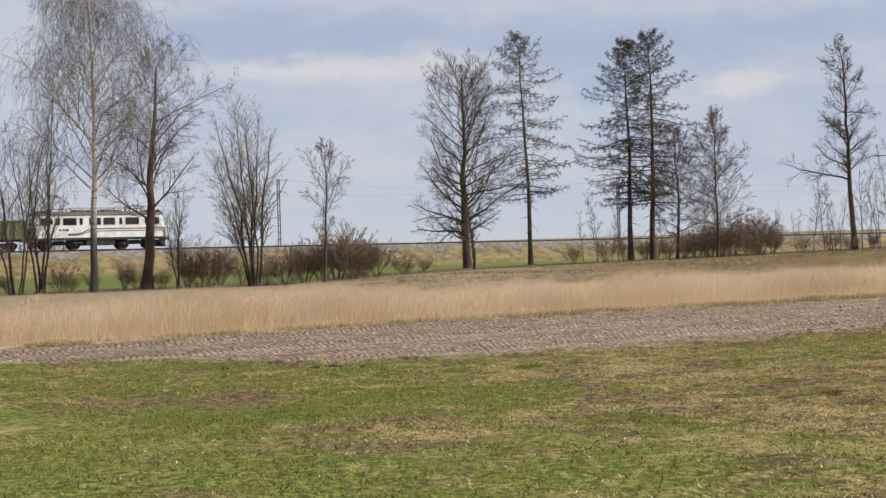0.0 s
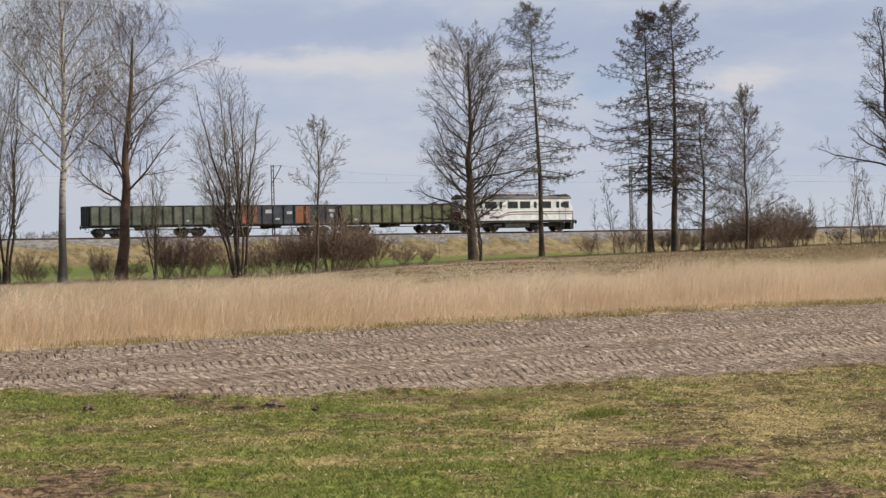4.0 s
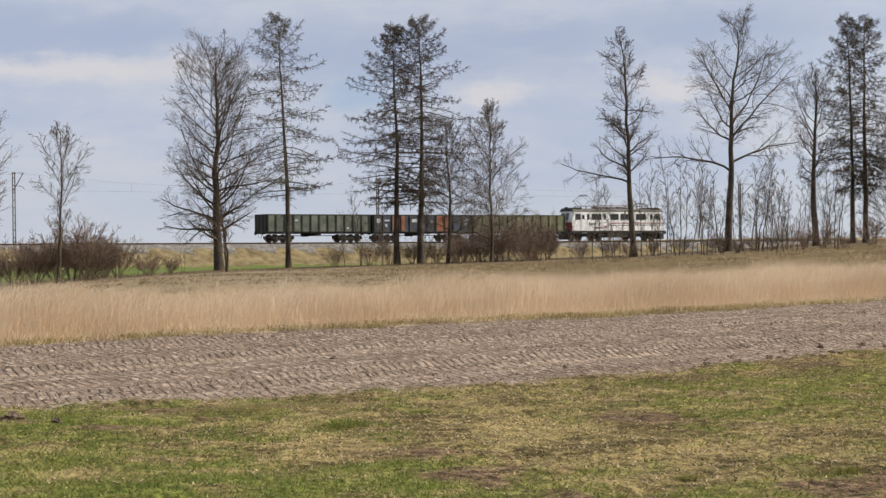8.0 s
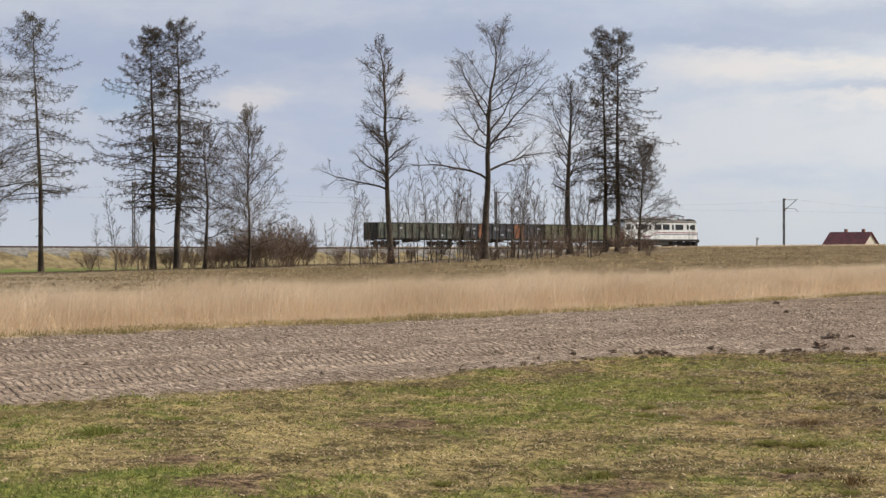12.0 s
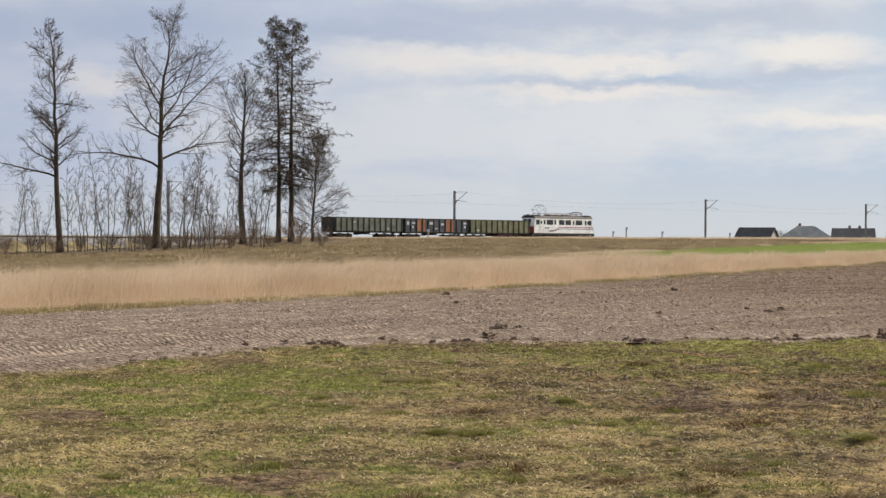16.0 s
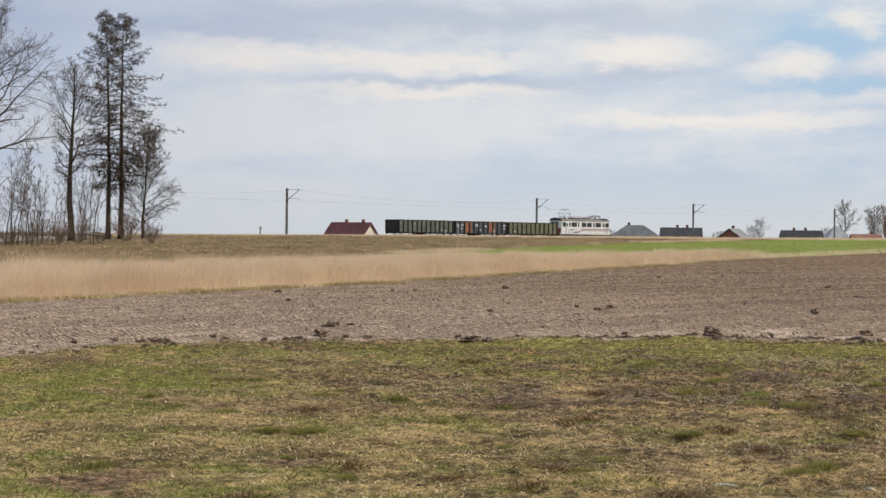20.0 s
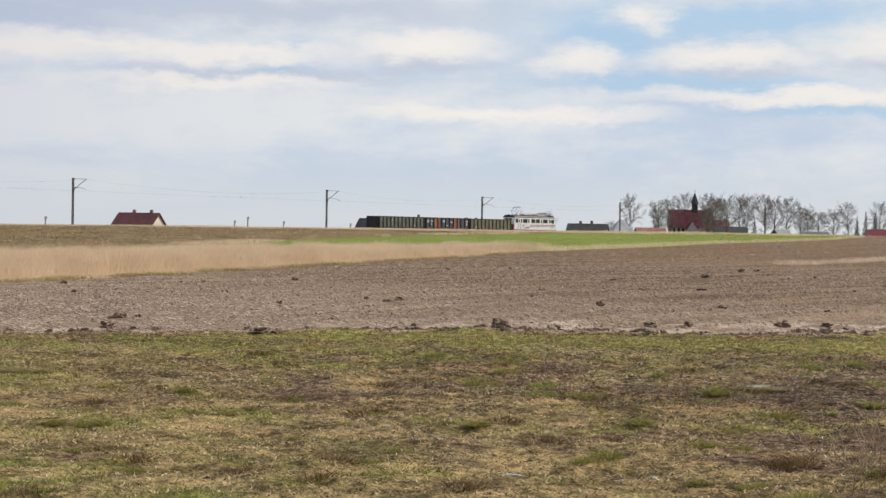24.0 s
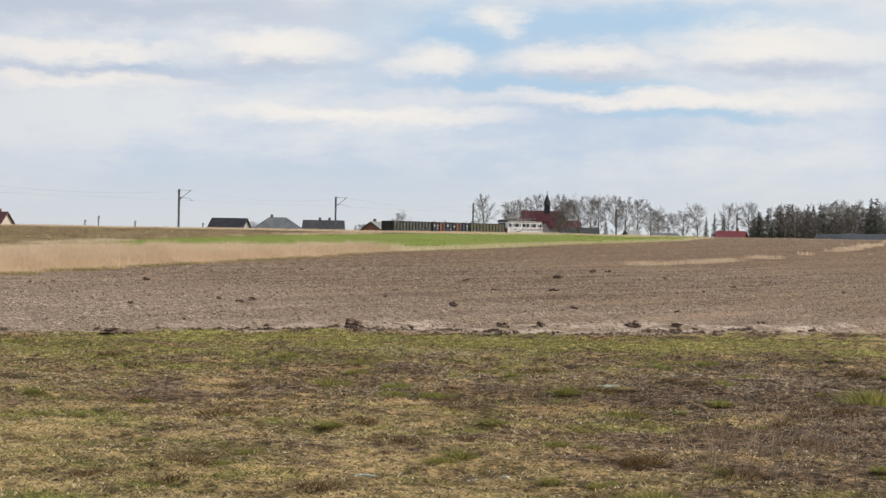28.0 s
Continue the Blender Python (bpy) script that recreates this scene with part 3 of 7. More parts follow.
def ground_fill(n, s):
    co = n.add("ShaderNodeTexCoord").outputs["Object"]
    get = lambda name: n.add("ShaderNodeAttribute", {"attribute": name}).outputs["Fac"]
    lawn, reed, crop, bank, row, rng = get("lawn"), get("reed"), get("crop"), get("bank"), get("row"), get("range")
    big, mid, small = n.noise(co, 0.16, 4.0, 0.55), n.noise(co, 0.9, 5.0, 0.6), n.noise(co, 9.0, 4.0, 0.65)
    tiny = n.noise(co, 45.0, 3.0, 0.6)
    xyz = n.add("ShaderNodeSeparateXYZ", Vector=co)
    # lawn
    green_f, bare_f = get("green"), get("bare")
    east = n.ramp(n.math("ADD", xyz.outputs[0], n.math("MULTIPLY", n.math("SUBTRACT", mid, 0.5), 8.0)), 1.0, 15.0)
    patch = n.math("ADD", n.math("MULTIPLY", mid, 0.45), n.math("ADD", n.math("MULTIPLY", small, 0.35), n.math("MULTIPLY", n.noise(n.vec("MULTIPLY", co, (1.0, 2.2, 1.0)), 2.6, 4.0, 0.6), 0.2)))
    turf_w = n.mix(n.ramp(patch, 0.42, 0.58), (0.078, 0.058, 0.021), (0.365, 0.280, 0.118))
    turf_e = n.mix(n.ramp(patch, 0.45, 0.60), (0.046, 0.028, 0.013), (0.375, 0.250, 0.118))
    moss = n.math("MULTIPLY", n.ramp(n.noise(n.vec("ADD", co, (40.0, 11.0, 0.0)), 0.55, 5.0, 0.6), 0.50, 0.64), 0.75)
    turf_e = n.mix(moss, turf_e, n.mix(n.ramp(small, 0.38, 0.62), (0.048, 0.025, 0.011), (0.310, 0.178, 0.080)))
    turf = n.mix(east, turf_w, turf_e)
    green = n.mix(n.ramp(small, 0.38, 0.62), (0.062, 0.078, 0.013), (0.215, 0.228, 0.050))
    green = n.mix(east, green, n.mix(n.ramp(small, 0.38, 0.62), (0.085, 0.076, 0.020), (0.330, 0.282, 0.088)))
    turf = n.mix(green_f, turf, green)
    bare = n.mix(n.ramp(n.math("ADD", n.math("MULTIPLY", small, 0.6), n.math("MULTIPLY", tiny, 0.4)), 0.40, 0.62), (0.050, 0.029, 0.015), (0.270, 0.178, 0.102))
    bare = n.mix(east, bare, n.mix(n.ramp(n.math("ADD", n.math("MULTIPLY", small, 0.5), n.math("MULTIPLY", tiny, 0.5)), 0.44, 0.62), (0.020, 0.011, 0.005), (0.205, 0.128, 0.072)))
    turf = n.mix(bare_f, turf, bare)
    # ploughed earth
    cell = n.add("ShaderNodeTexVoronoi", Vector=n.vec("ADD", co, n.vec("MULTIPLY", n.add("ShaderNodeTexNoise", Vector=co, Scale=14.0, Detail=3.0).outputs[1], (0.12, 0.12, 0.12))), Scale=8.0)
    cell2 = n.add("ShaderNodeTexVoronoi", Vector=co, Scale=26.0)
    tone = n.add("ShaderNodeSeparateXYZ", Vector=cell.outputs["Color"]).outputs[0]
    lump = n.math("ADD", n.math("MULTIPLY", cell.outputs["Distance"], -0.7), n.math("MULTIPLY", cell2.outputs["Distance"], -0.3))
    soil = n.mix(n.ramp(n.math("ADD", n.math("MULTIPLY", tone, 0.15), n.math("ADD", n.math("MULTIPLY", small, 0.45), n.math("MULTIPLY", mid, 0.4))), 0.32, 0.66), (0.260, 0.188, 0.142), (0.50, 0.388, 0.300))
    # shade between clods put into the colour: darkest where their relief is lowest
    soil = n.mix(n.math("MULTIPLY", n.ramp(lump, -0.30, -0.52), 0.55), soil, (0.085, 0.055, 0.036))
    cross = n.math("SUBTRACT", n.math("MULTIPLY", xyz.outputs[1], 0.947), n.math("MULTIPLY", xyz.outputs[0], 0.32))
    course = n.math("ADD", n.math("MULTIPLY", xyz.outputs[0], 0.947), n.math("MULTIPLY", xyz.outputs[1], 0.32))
    stripe_w = n.noise(n.add("ShaderNodeCombineXYZ", X=n.math("MULTIPLY", reed, 1.6), Y=n.math("MULTIPLY", xyz.outputs[0], 0.03)).outputs[0], 1.0, 4.0, 0.6)
    stripe_e = n.noise(n.add("ShaderNodeCombineXYZ", X=n.math("MULTIPLY", cross, 1.3), Y=n.math("MULTIPLY", course, 0.06)).outputs[0], 1.0, 5.0, 0.65)
    turn_e = n.ramp(xyz.outputs[0], 10.0, 22.0)
    stripe = n.math("ADD", n.math("MULTIPLY", stripe_w, n.math("SUBTRACT", 1.0, turn_e)), n.math("MULTIPLY", stripe_e, turn_e))
    soil = n.mix(n.math("MULTIPLY", n.ramp(stripe, 0.52, 0.66), 0.35), soil, (0.50, 0.385, 0.28))
    soil = n.mix(n.math("MULTIPLY", n.ramp(stripe, 0.46, 0.32), 0.45), soil, (0.145, 0.100, 0.068))
    soil = n.mix(n.math("MULTIPLY", n.ramp(tiny, 0.55, 0.7), 0.35), soil, (0.06, 0.045, 0.036))
    soil_e = n.ramp(n.math("ADD", xyz.outputs[0], n.math("MULTIPLY", big, 24.0)), 22.0, 52.0)
    rows_n = n.noise(n.add("ShaderNodeCombineXYZ", X=n.math("MULTIPLY", cross, 0.8), Y=n.math("MULTIPLY", course, 0.04)).outputs[0], 1.0, 6.0, 0.7)
    brown = n.mix(n.ramp(n.math("ADD", n.math("MULTIPLY", rows_n, 0.6), n.math("MULTIPLY", small, 0.4)), 0.40, 0.62), (0.066, 0.040, 0.023), (0.240, 0.160, 0.098))
    soil = n.mix(n.math("MULTIPLY", soil_e, 0.85), soil, brown)
    # soil goes towards one even brown with distance from the post
    far_brown = n.ramp(n.math("ADD", rng, n.math("MULTIPLY", big, 30.0)), 90.0, 150.0)
    soil = n.mix(n.math("MULTIPLY", far_brown, 0.65), soil, (0.150, 0.092, 0.052))
    sand = n.math("MULTIPLY", n.ramp(n.math("ABSOLUTE", n.math("SUBTRACT", lawn, n.math("MULTIPLY", mid, 1.4))), 0.5, 0.0), n.ramp(big, 0.48, 0.6))
    strip = n.math("MULTIPLY", n.ramp(n.math("ABSOLUTE", n.math("SUBTRACT", lawn, n.math("ADD", n.math("MULTIPLY", mid, 3.0), 0.6))), 2.2, 0.3), n.math("MULTIPLY", n.ramp(xyz.outputs[0], 15.0, 21.0), n.ramp(n.noise(n.vec("MULTIPLY", co, (0.5, 1.6, 1.0)), 1.1, 5.0, 0.65), 0.45, 0.62)))
    sand = n.math("MAXIMUM", sand, strip)
    soil = n.mix(n.math("MULTIPLY", sand, 0.75), soil, (0.50, 0.41, 0.33))
    # chevrons left by tractor tyres, in rows along the strip
    along = n.math("ADD", n.math("ADD", n.math("MULTIPLY", xyz.outputs[0], 0.81), n.math("MULTIPLY", xyz.outputs[1], 0.58)), n.math("MULTIPLY", small, 0.05))
    lane = n.math("PINGPONG", n.math("ADD", reed, n.math("MULTIPLY", mid, 0.20)), 0.40)
    lug = n.math("SINE", n.math("ADD", n.math("MULTIPLY", along, 46.0), n.math("MULTIPLY", lane, 16.0)))
    rut = n.math("MULTIPLY", n.ramp(n.math("ABSOLUTE", n.math("SUBTRACT", lane, 0.20)), 0.20, 0.10), n.ramp(n.noise(n.add("ShaderNodeCombineXYZ", X=n.math("MULTIPLY", reed, 0.45), Y=n.math("MULTIPLY", along, 0.03)).outputs[0], 1.0, 2.0, 0.5), 0.36, 0.56))
    tread = n.math("MULTIPLY", n.math("MULTIPLY", n.ramp(lug, -0.6, 0.7), rut), n.math("MULTIPLY", n.ramp(xyz.outputs[0], 26.0, 12.0), n.math("MULTIPLY", n.ramp(lawn, 0.0, 0.5), n.ramp(reed, 0.0, -0.6))))
    # stubble, scrub, meadow, bank
    stub = n.mix(n.ramp(n.math("ADD", n.math("MULTIPLY", mid, 0.5), n.math("MULTIPLY", small, 0.5)), 0.35, 0.65), (0.092, 0.062, 0.030), (0.275, 0.196, 0.100))
    stub = n.mix(n.math("MULTIPLY", n.ramp(n.math("ADD", xyz.outputs[0], n.math("MULTIPLY", big, 8.0)), 20.0, 4.0), 0.6), stub, n.mix(n.ramp(small, 0.35, 0.65), (0.26, 0.195, 0.125), (0.46, 0.365, 0.25)))
    sprout = n.mix(n.ramp(small, 0.3, 0.7), (0.130, 0.165, 0.028), (0.215, 0.248, 0.055))
    meadow = n.mix(n.ramp(mid, 0.30, 0.44), (0.175, 0.140, 0.062), (0.125, 0.158, 0.038))
    dry = n.mix(n.ramp(n.math("ADD", n.math("MULTIPLY", mid, 0.6), n.math("MULTIPLY", small, 0.4)), 0.36, 0.66), (0.120, 0.086, 0.056), (0.270, 0.202, 0.130))
    slope = n.mix(n.ramp(n.math("ADD", n.math("MULTIPLY", mid, 0.6), n.math("MULTIPLY", small, 0.4)), 0.36, 0.62), (0.120, 0.088, 0.046), (0.300, 0.232, 0.122))
    stone = n.mix(n.ramp(small, 0.3, 0.7), (0.10, 0.088, 0.078), (0.25, 0.225, 0.20))
    wob = n.math("MULTIPLY", n.math("SUBTRACT", mid, 0.5), 1.6)
    crop_f = n.math("MULTIPLY", n.ramp(n.math("ADD", n.math("MULTIPLY", crop, -1.0), n.math("MULTIPLY", wob, 2.0)), -0.5, 1.5), n.ramp(n.math("ADD", xyz.outputs[0], n.math("MULTIPLY", wob, 3.0)), 46.0, 62.0))
    far = n.mix(crop_f, stub, sprout)
    far = n.mix(n.ramp(n.math("ADD", row, n.math("MULTIPLY", wob, 2.0)), -0.8, 1.0), far, dry)
    far = n.mix(n.math("MULTIPLY", n.ramp(n.math("ADD", row, n.math("MULTIPLY", wob, 7.0)), 9.0, 14.0), n.ramp(n.math("ADD", xyz.outputs[0], n.math("MULTIPLY", wob, 12.0)), 36.0, 12.0)), far, meadow)
    far = n.mix(n.ramp(n.math("ADD", bank, wob), 7.6, 6.2), far, slope)
    far = n.mix(n.ramp(n.math("ABSOLUTE", bank), 3.2, 2.5), far, stone)
    thatch = n.mix(n.ramp(n.math("ADD", n.math("MULTIPLY", mid, 0.5), n.math("MULTIPLY", small, 0.5)), 0.36, 0.62), (0.25, 0.180, 0.105), (0.54, 0.425, 0.275))
    far = n.mix(n.math("MULTIPLY", n.ramp(n.math("ADD", reed, wob), 7.6, 6.6), n.ramp(xyz.outputs[0], 74.0, 56.0)), far, thatch)
    col = n.mix(n.ramp(n.math("ADD", reed, n.math("MULTIPLY", wob, 0.4)), -0.15, 0.15), soil, far)
    edge_l = n.math("ADD", lawn, n.math("ADD", wob, n.math("MULTIPLY", n.math("SUBTRACT", small, 0.5), 0.9)))
    col = n.mix(n.ramp(edge_l, -0.12, 0.12), turf, col)
    n.put(s, "Base Color", col)
    n.put(s, "Roughness", 0.95)
    n.put(s, "Specular IOR Level", 0.12)
    h = n.math("ADD", n.math("MULTIPLY", small, 0.6), n.math("ADD", n.math("MULTIPLY", tiny, 0.3), n.math("MULTIPLY", lump, 0.8)))
    fine = n.add("ShaderNodeBump", Strength=1.0, Distance=0.06, Height=h).outputs[0]
    n.put(s, "Normal", n.add("ShaderNodeBump", Strength=1.0, Distance=0.05, Height=tread, Normal=fine).outputs[0])


GROUND = material("farmland", ground_fill)
ground()


# ---- trees ----
def tubes(pts, rad, sides):
    """Tubes along many lines at once: pts (lines, points, 3), rad (lines, points)."""
    b, n, _ = pts.shape
    d = np.gradient(pts, axis=1)
    d /= np.linalg.norm(d, axis=2, keepdims=True) + 1e-9
    ref = np.where(np.abs(d[:, :1, 2:3]) > 0.85, np.array([1.0, 0.1, 0.0]), np.array([0.0, 0.1, 1.0]))
    u = np.cross(d, np.broadcast_to(ref, d.shape))
    u /= np.linalg.norm(u, axis=2, keepdims=True) + 1e-9
    v = np.cross(d, u)
    a = np.arange(sides) * 2 * np.pi / sides
    ring = u[:, :, None, :] * np.cos(a)[None, None, :, None] + v[:, :, None, :] * np.sin(a)[None, None, :, None]
    verts = pts[:, :, None, :] + ring * rad[:, :, None, None]
    base = (np.arange(b)[:, None, None] * n + np.arange(n - 1)[None, :, None]) * sides
    k = np.arange(sides)[None, None, :]
    k2 = (k + 1) % sides
    faces = np.stack([base + k, base + k2, base + sides + k2, base + sides + k], -1).reshape(-1, 4)
    return verts.reshape(-1, 3), faces


def join(chunks):
    vs, fs, o = [], [], 0
    for v, f in chunks:
        vs.append(v)
        fs.append(f + o)
        o += len(v)
    return np.concatenate(vs), np.concatenate(fs)


def sample(pts, rad, which, u):
    """Places, directions and thickness at fraction u along the lines picked by which."""
    n = pts.shape[1]
    x = u * (n - 1)
    i = np.clip(x.astype(int), 0, n - 2)
    f = (x - i)[:, None]
    p0, p1 = pts[which, i], pts[which, i + 1]
    d = p1 - p0
    d /= np.linalg.norm(d, axis=1, keepdims=True) + 1e-9
    return p0 * (1 - f) + p1 * f, d, rad[which, i] * (1 - f[:, 0]) + rad[which, i + 1] * f[:, 0]


def sprout(rng, pts, rad, count, u0, u1, length, angle, lift, wander, n, thick, power=1.0, flat=0.0, tip=0.25, least=0.008, spread=0.35):
    """Child branches on parent lines. length: metres, or a function of the fraction; angle: degrees off the parent;
    angle may be a function of the fraction too; lift: pull upwards (minus: hanging) for each step; flat: how far the branches keep to the level."""
    b = pts.shape[0]
    which = np.repeat(np.arange(b), count)
    k = len(which)
    u = u0 + (u1 - u0) * (np.tile((np.arange(count) + 0.5) / count, b) + rng.uniform(-0.5, 0.5, k) / count) ** power
    u = np.clip(u, 0, 0.995)
    p, d, r = sample(pts, rad, which, u)
    size = length(u) if callable(length) else np.full(k, float(length))
    if not callable(length):
        plen = np.linalg.norm(np.diff(pts, axis=1), axis=2).sum(1)[which]
        size = size * plen * (1.05 - 0.6 * u)
    size = size * rng.uniform(1 - spread, 1 + spread * 0.7, k)
    turn = np.tile(np.arange(count) * 2.4, b) + rng.uniform(-0.6, 0.6, k) + which * 1.7
    ref = np.where(np.abs(d[:, 2:3]) > 0.9, np.array([1.0, 0, 0]), np.array([0, 0, 1.0]))
    s1 = np.cross(d, ref)
    s1 /= np.linalg.norm(s1, axis=1, keepdims=True) + 1e-9
    s2 = np.cross(d, s1)
    side = s1 * np.cos(turn)[:, None] + s2 * np.sin(turn)[:, None]
    if flat:
        side[:, 2] *= 1 - flat
        side /= np.linalg.norm(side, axis=1, keepdims=True) + 1e-9
    ang = np.radians((angle(u) if callable(angle) else angle) + rng.uniform(-14, 14, k))[:, None]
    go = d * np.cos(ang) + side * np.sin(ang)
    out = np.empty((k, n, 3))
    out[:, 0] = p
    step = (size / (n - 1))[:, None]
    for i in range(1, n):
        go = go + rng.normal(0, wander, (k, 3)) + np.array([0, 0, lift])
        go /= np.linalg.norm(go, axis=1, keepdims=True) + 1e-9
        out[:, i] = out[:, i - 1] + go * step
    r0 = np.maximum(np.minimum(r * thick, r * 0.9), least)
    taper = np.linspace(1, tip, n)[None, :]
    return out, np.maximum(r0[:, None] * taper, least)


def stem(rng, height, radius, lean=(0.0, 0.0), wander=0.02, n=14, at=(0.0, 0.0), tip=0.12, flare=1.35):
    u = np.linspace(0, 1, n)
    w = np.cumsum(rng.normal(0, wander, (n, 2)), 0) * height / n * 3
    w -= w[0]
    pts = np.stack([at[0] + lean[0] * u**1.2 + w[:, 0], at[1] + lean[1] * u**1.2 + w[:, 1], u * height - 0.25 * (u < 0.01)], 1)
    rad = radius * (1 - u * (1 - tip))
    rad[0] *= flare
    return pts[None], rad[None]


def plant(name, label, category, place, trunk_mat, limb_mat, twig_mat, trunk, limbs, twigs, group=""):
    """limbs: main boughs, and the branches that they carry in equal number; each bough is a part."""
    ob = thing(name, label, category, pose(*place), group)
    part("trunk", tubes(*trunk, 9), trunk_mat, ob, smooth=True)
    for bough, carried in limbs:
        k = 0 if carried is None else carried[0].shape[0] // bough[0].shape[0]
        for i in range(bough[0].shape[0]):
            chunks = [tubes(bough[0][i : i + 1], bough[1][i : i + 1], 5)]
            if k:
                chunks.append(tubes(carried[0][i * k : i * k + k], carried[1][i * k : i * k + k], 4))
            part("bough", join(chunks), limb_mat, ob, smooth=True)
    part("crown", join([tubes(*t, 3) for t in twigs]), twig_mat, ob)
    return ob


def arm(rng, pts, rad, u, side, away, length, rise, bend, thick=0.5):
    """One strong limb. side, away: its heading east and north; rise: degrees over the level; bend: degrees more at its end."""
    p, d, r = sample(pts, rad, np.array([0]), np.array([u]))
    out = [p[0]]
    k = math.hypot(side, away)
    for i in range(9):
        e = radians(rise + bend * i / 8 + rng.normal(0, 7))
        turn = rng.normal(0, 0.14)
        out.append(out[-1] + length / 9 * np.array([math.cos(e) * (side + away * turn) / k, math.cos(e) * (away - side * turn) / k, math.sin(e)]))
    return np.array(out)[None], (r[0] * thick * np.linspace(1, 0.22, 10))[None]


def broad_tree(seed, place, height, radius, first, reach, label, lean=(0, 0), fork=0.0, limbs=26, angle=58, lift=0.07, twig="twig", bark="bark", top=0.25, dense=1.0, wander=0.1, arms=(), peak=0.75, high=None, thick=0.30):
    """A bare broad-leaved tree. first: where the crown starts, as a part of the height; reach: its longest limb;
    angle, high: how far the lowest and the topmost limbs stand off the trunk."""
    rng = np.random.default_rng(seed)
    t = stem(rng, height * (1 - fork * 0.25), radius, lean, 0.025)
    shape = lambda u: reach * (top + (1 - top) * np.sin(np.clip((u - first) / (1 - first), 0, 1) ** peak * np.pi) ** 0.8)
    slant = angle if high is None else lambda u: angle + (high - angle) * np.clip((u - first) / (1 - first), 0, 1)
    l1 = sprout(rng, *t, limbs, first, 0.99, shape, slant, lift, wander, 8, thick, 1.0, 0.0, 0.25, 0.018)
    l1x = [l1] + [arm(rng, *t, *a) for a in arms]
    groups, fine = [], []
    for g in l1x:
        l2 = sprout(rng, *g, 10, 0.15, 0.98, 0.46, 42, lift * 0.7, wander * 0.9, 6, 0.5, 1.0, 0.1, 0.3, 0.009)
        l3 = sprout(rng, *l2, int(7 * dense), 0.15, 1.0, 0.60, 38, lift * 0.5, wander * 0.8, 3, 0.55, 1.0, 0.0, 0.5, 0.0062)
        l4 = sprout(rng, *l3, 4, 0.2, 1.0, 0.65, 34, lift * 0.4, wander * 0.6, 2, 0.7, 1.0, 0.0, 0.6, 0.0045)
        groups.append((g, l2))
        fine += [l3, l4]
    return plant("tree", label, "tree", place, M[bark], M[bark], M[twig], t, groups, fine)


def larch(seed, place, height, radius, first, reach, label, lean=(0, 0), dense=1.0, name="larch", twig="needle", ragged=0.3, bare_low=6, fine=0.011):
    """A larch with level, slightly drooping boughs and budding twigs."""
    rng = np.random.default_rng(seed)
    t = stem(rng, height, radius, lean, 0.012, 16, tip=0.06)
    shape = lambda u: reach * (0.05 + 0.95 * np.clip((1 - u) / 0.52, 0, 1) ** 0.66) * np.clip((u - first) / 0.20 + 0.5, 0, 1)
    l1 = sprout(rng, *t, int(88 * dense), first, 0.995, shape, lambda u: 56 + 36 * np.clip((1 - u) / 0.4, 0, 1), -0.03, 0.05, 7, 0.3, 1.0, 0.45, 0.3, 0.016, ragged)
    l1[0][:, 5, 2] += 0.04 * np.linalg.norm(l1[0][:, 5] - l1[0][:, 0], axis=1)
    l1[0][:, 6, 2] += 0.11 * np.linalg.norm(l1[0][:, 6] - l1[0][:, 0], axis=1)
    l2 = sprout(rng, *l1, 15, 0.08, 1.0, lambda u: 0.16 + 0.62 * (1 - u), 58, -0.10, 0.1, 3, 0.5, 1.0, 0.45, 0.5, fine)
    l3 = sprout(rng, *l2, 5, 0.1, 1.0, lambda u: 0.14 + 0.16 * (1 - u), 55, -0.30, 0.12, 2, 0.7, 1.0, 0.0, 0.7, fine)
    stubs = sprout(rng, *t, bare_low, 0.12, first, reach * 0.35, 95, -0.15, 0.15, 5, 0.15, 1.0, 0.3, 0.4, 0.012) if bare_low else None
    if not callable(stubs) and stubs is not None:
        p = stubs[0]
        k = reach * 0.2 / (np.linalg.norm(np.diff(p, axis=1), axis=2).sum(1)[:, None, None] + 1e-6)
        stubs = (p[:, :1] + (p - p[:, :1]) * np.minimum(k, 1), stubs[1])
    return plant(name, label, "tree", place, M["bark"], M["bark"], M[twig], t, [(l1, None)] + ([(stubs, None)] if stubs is not None else []), [l2, l3])


def birch(seed, place, height, radius, label):
    rng = np.random.default_rng(seed)
    t = stem(rng, height, radius, (0.3, 0), 0.015, 18, tip=0.08)
    shape = lambda u: height * 0.30 * (0.22 + 0.78 * np.clip((1 - u) / 0.6, 0, 1) ** 0.7)
    l1 = sprout(rng, *t, 52, 0.27, 0.99, shape, 50, 0.02, 0.07, 9, 0.4, 1.0, 0.0, 0.25, 0.018)
    l2 = sprout(rng, *l1, 9, 0.2, 1.0, 0.5, 45, -0.03, 0.1, 6, 0.5, 1.0, 0.0, 0.3, 0.010)
    l3 = sprout(rng, *l2, 6, 0.2, 1.0, lambda u: 1.9 + 0 * u, 60, -0.55, 0.08, 5, 0.6, 1.0, 0.0, 0.5, 0.006)
    l4 = sprout(rng, *l3, 3, 0.2, 0.9, lambda u: 0.9 + 0 * u, 40, -0.6, 0.08, 3, 0.7, 1.0, 0.0, 0.6, 0.005)
    return plant("birch_tree", label, "tree", place, M["birch"], M["birch"], M["twig_grey"], t, [(l1, None)], [l2, l3, l4])


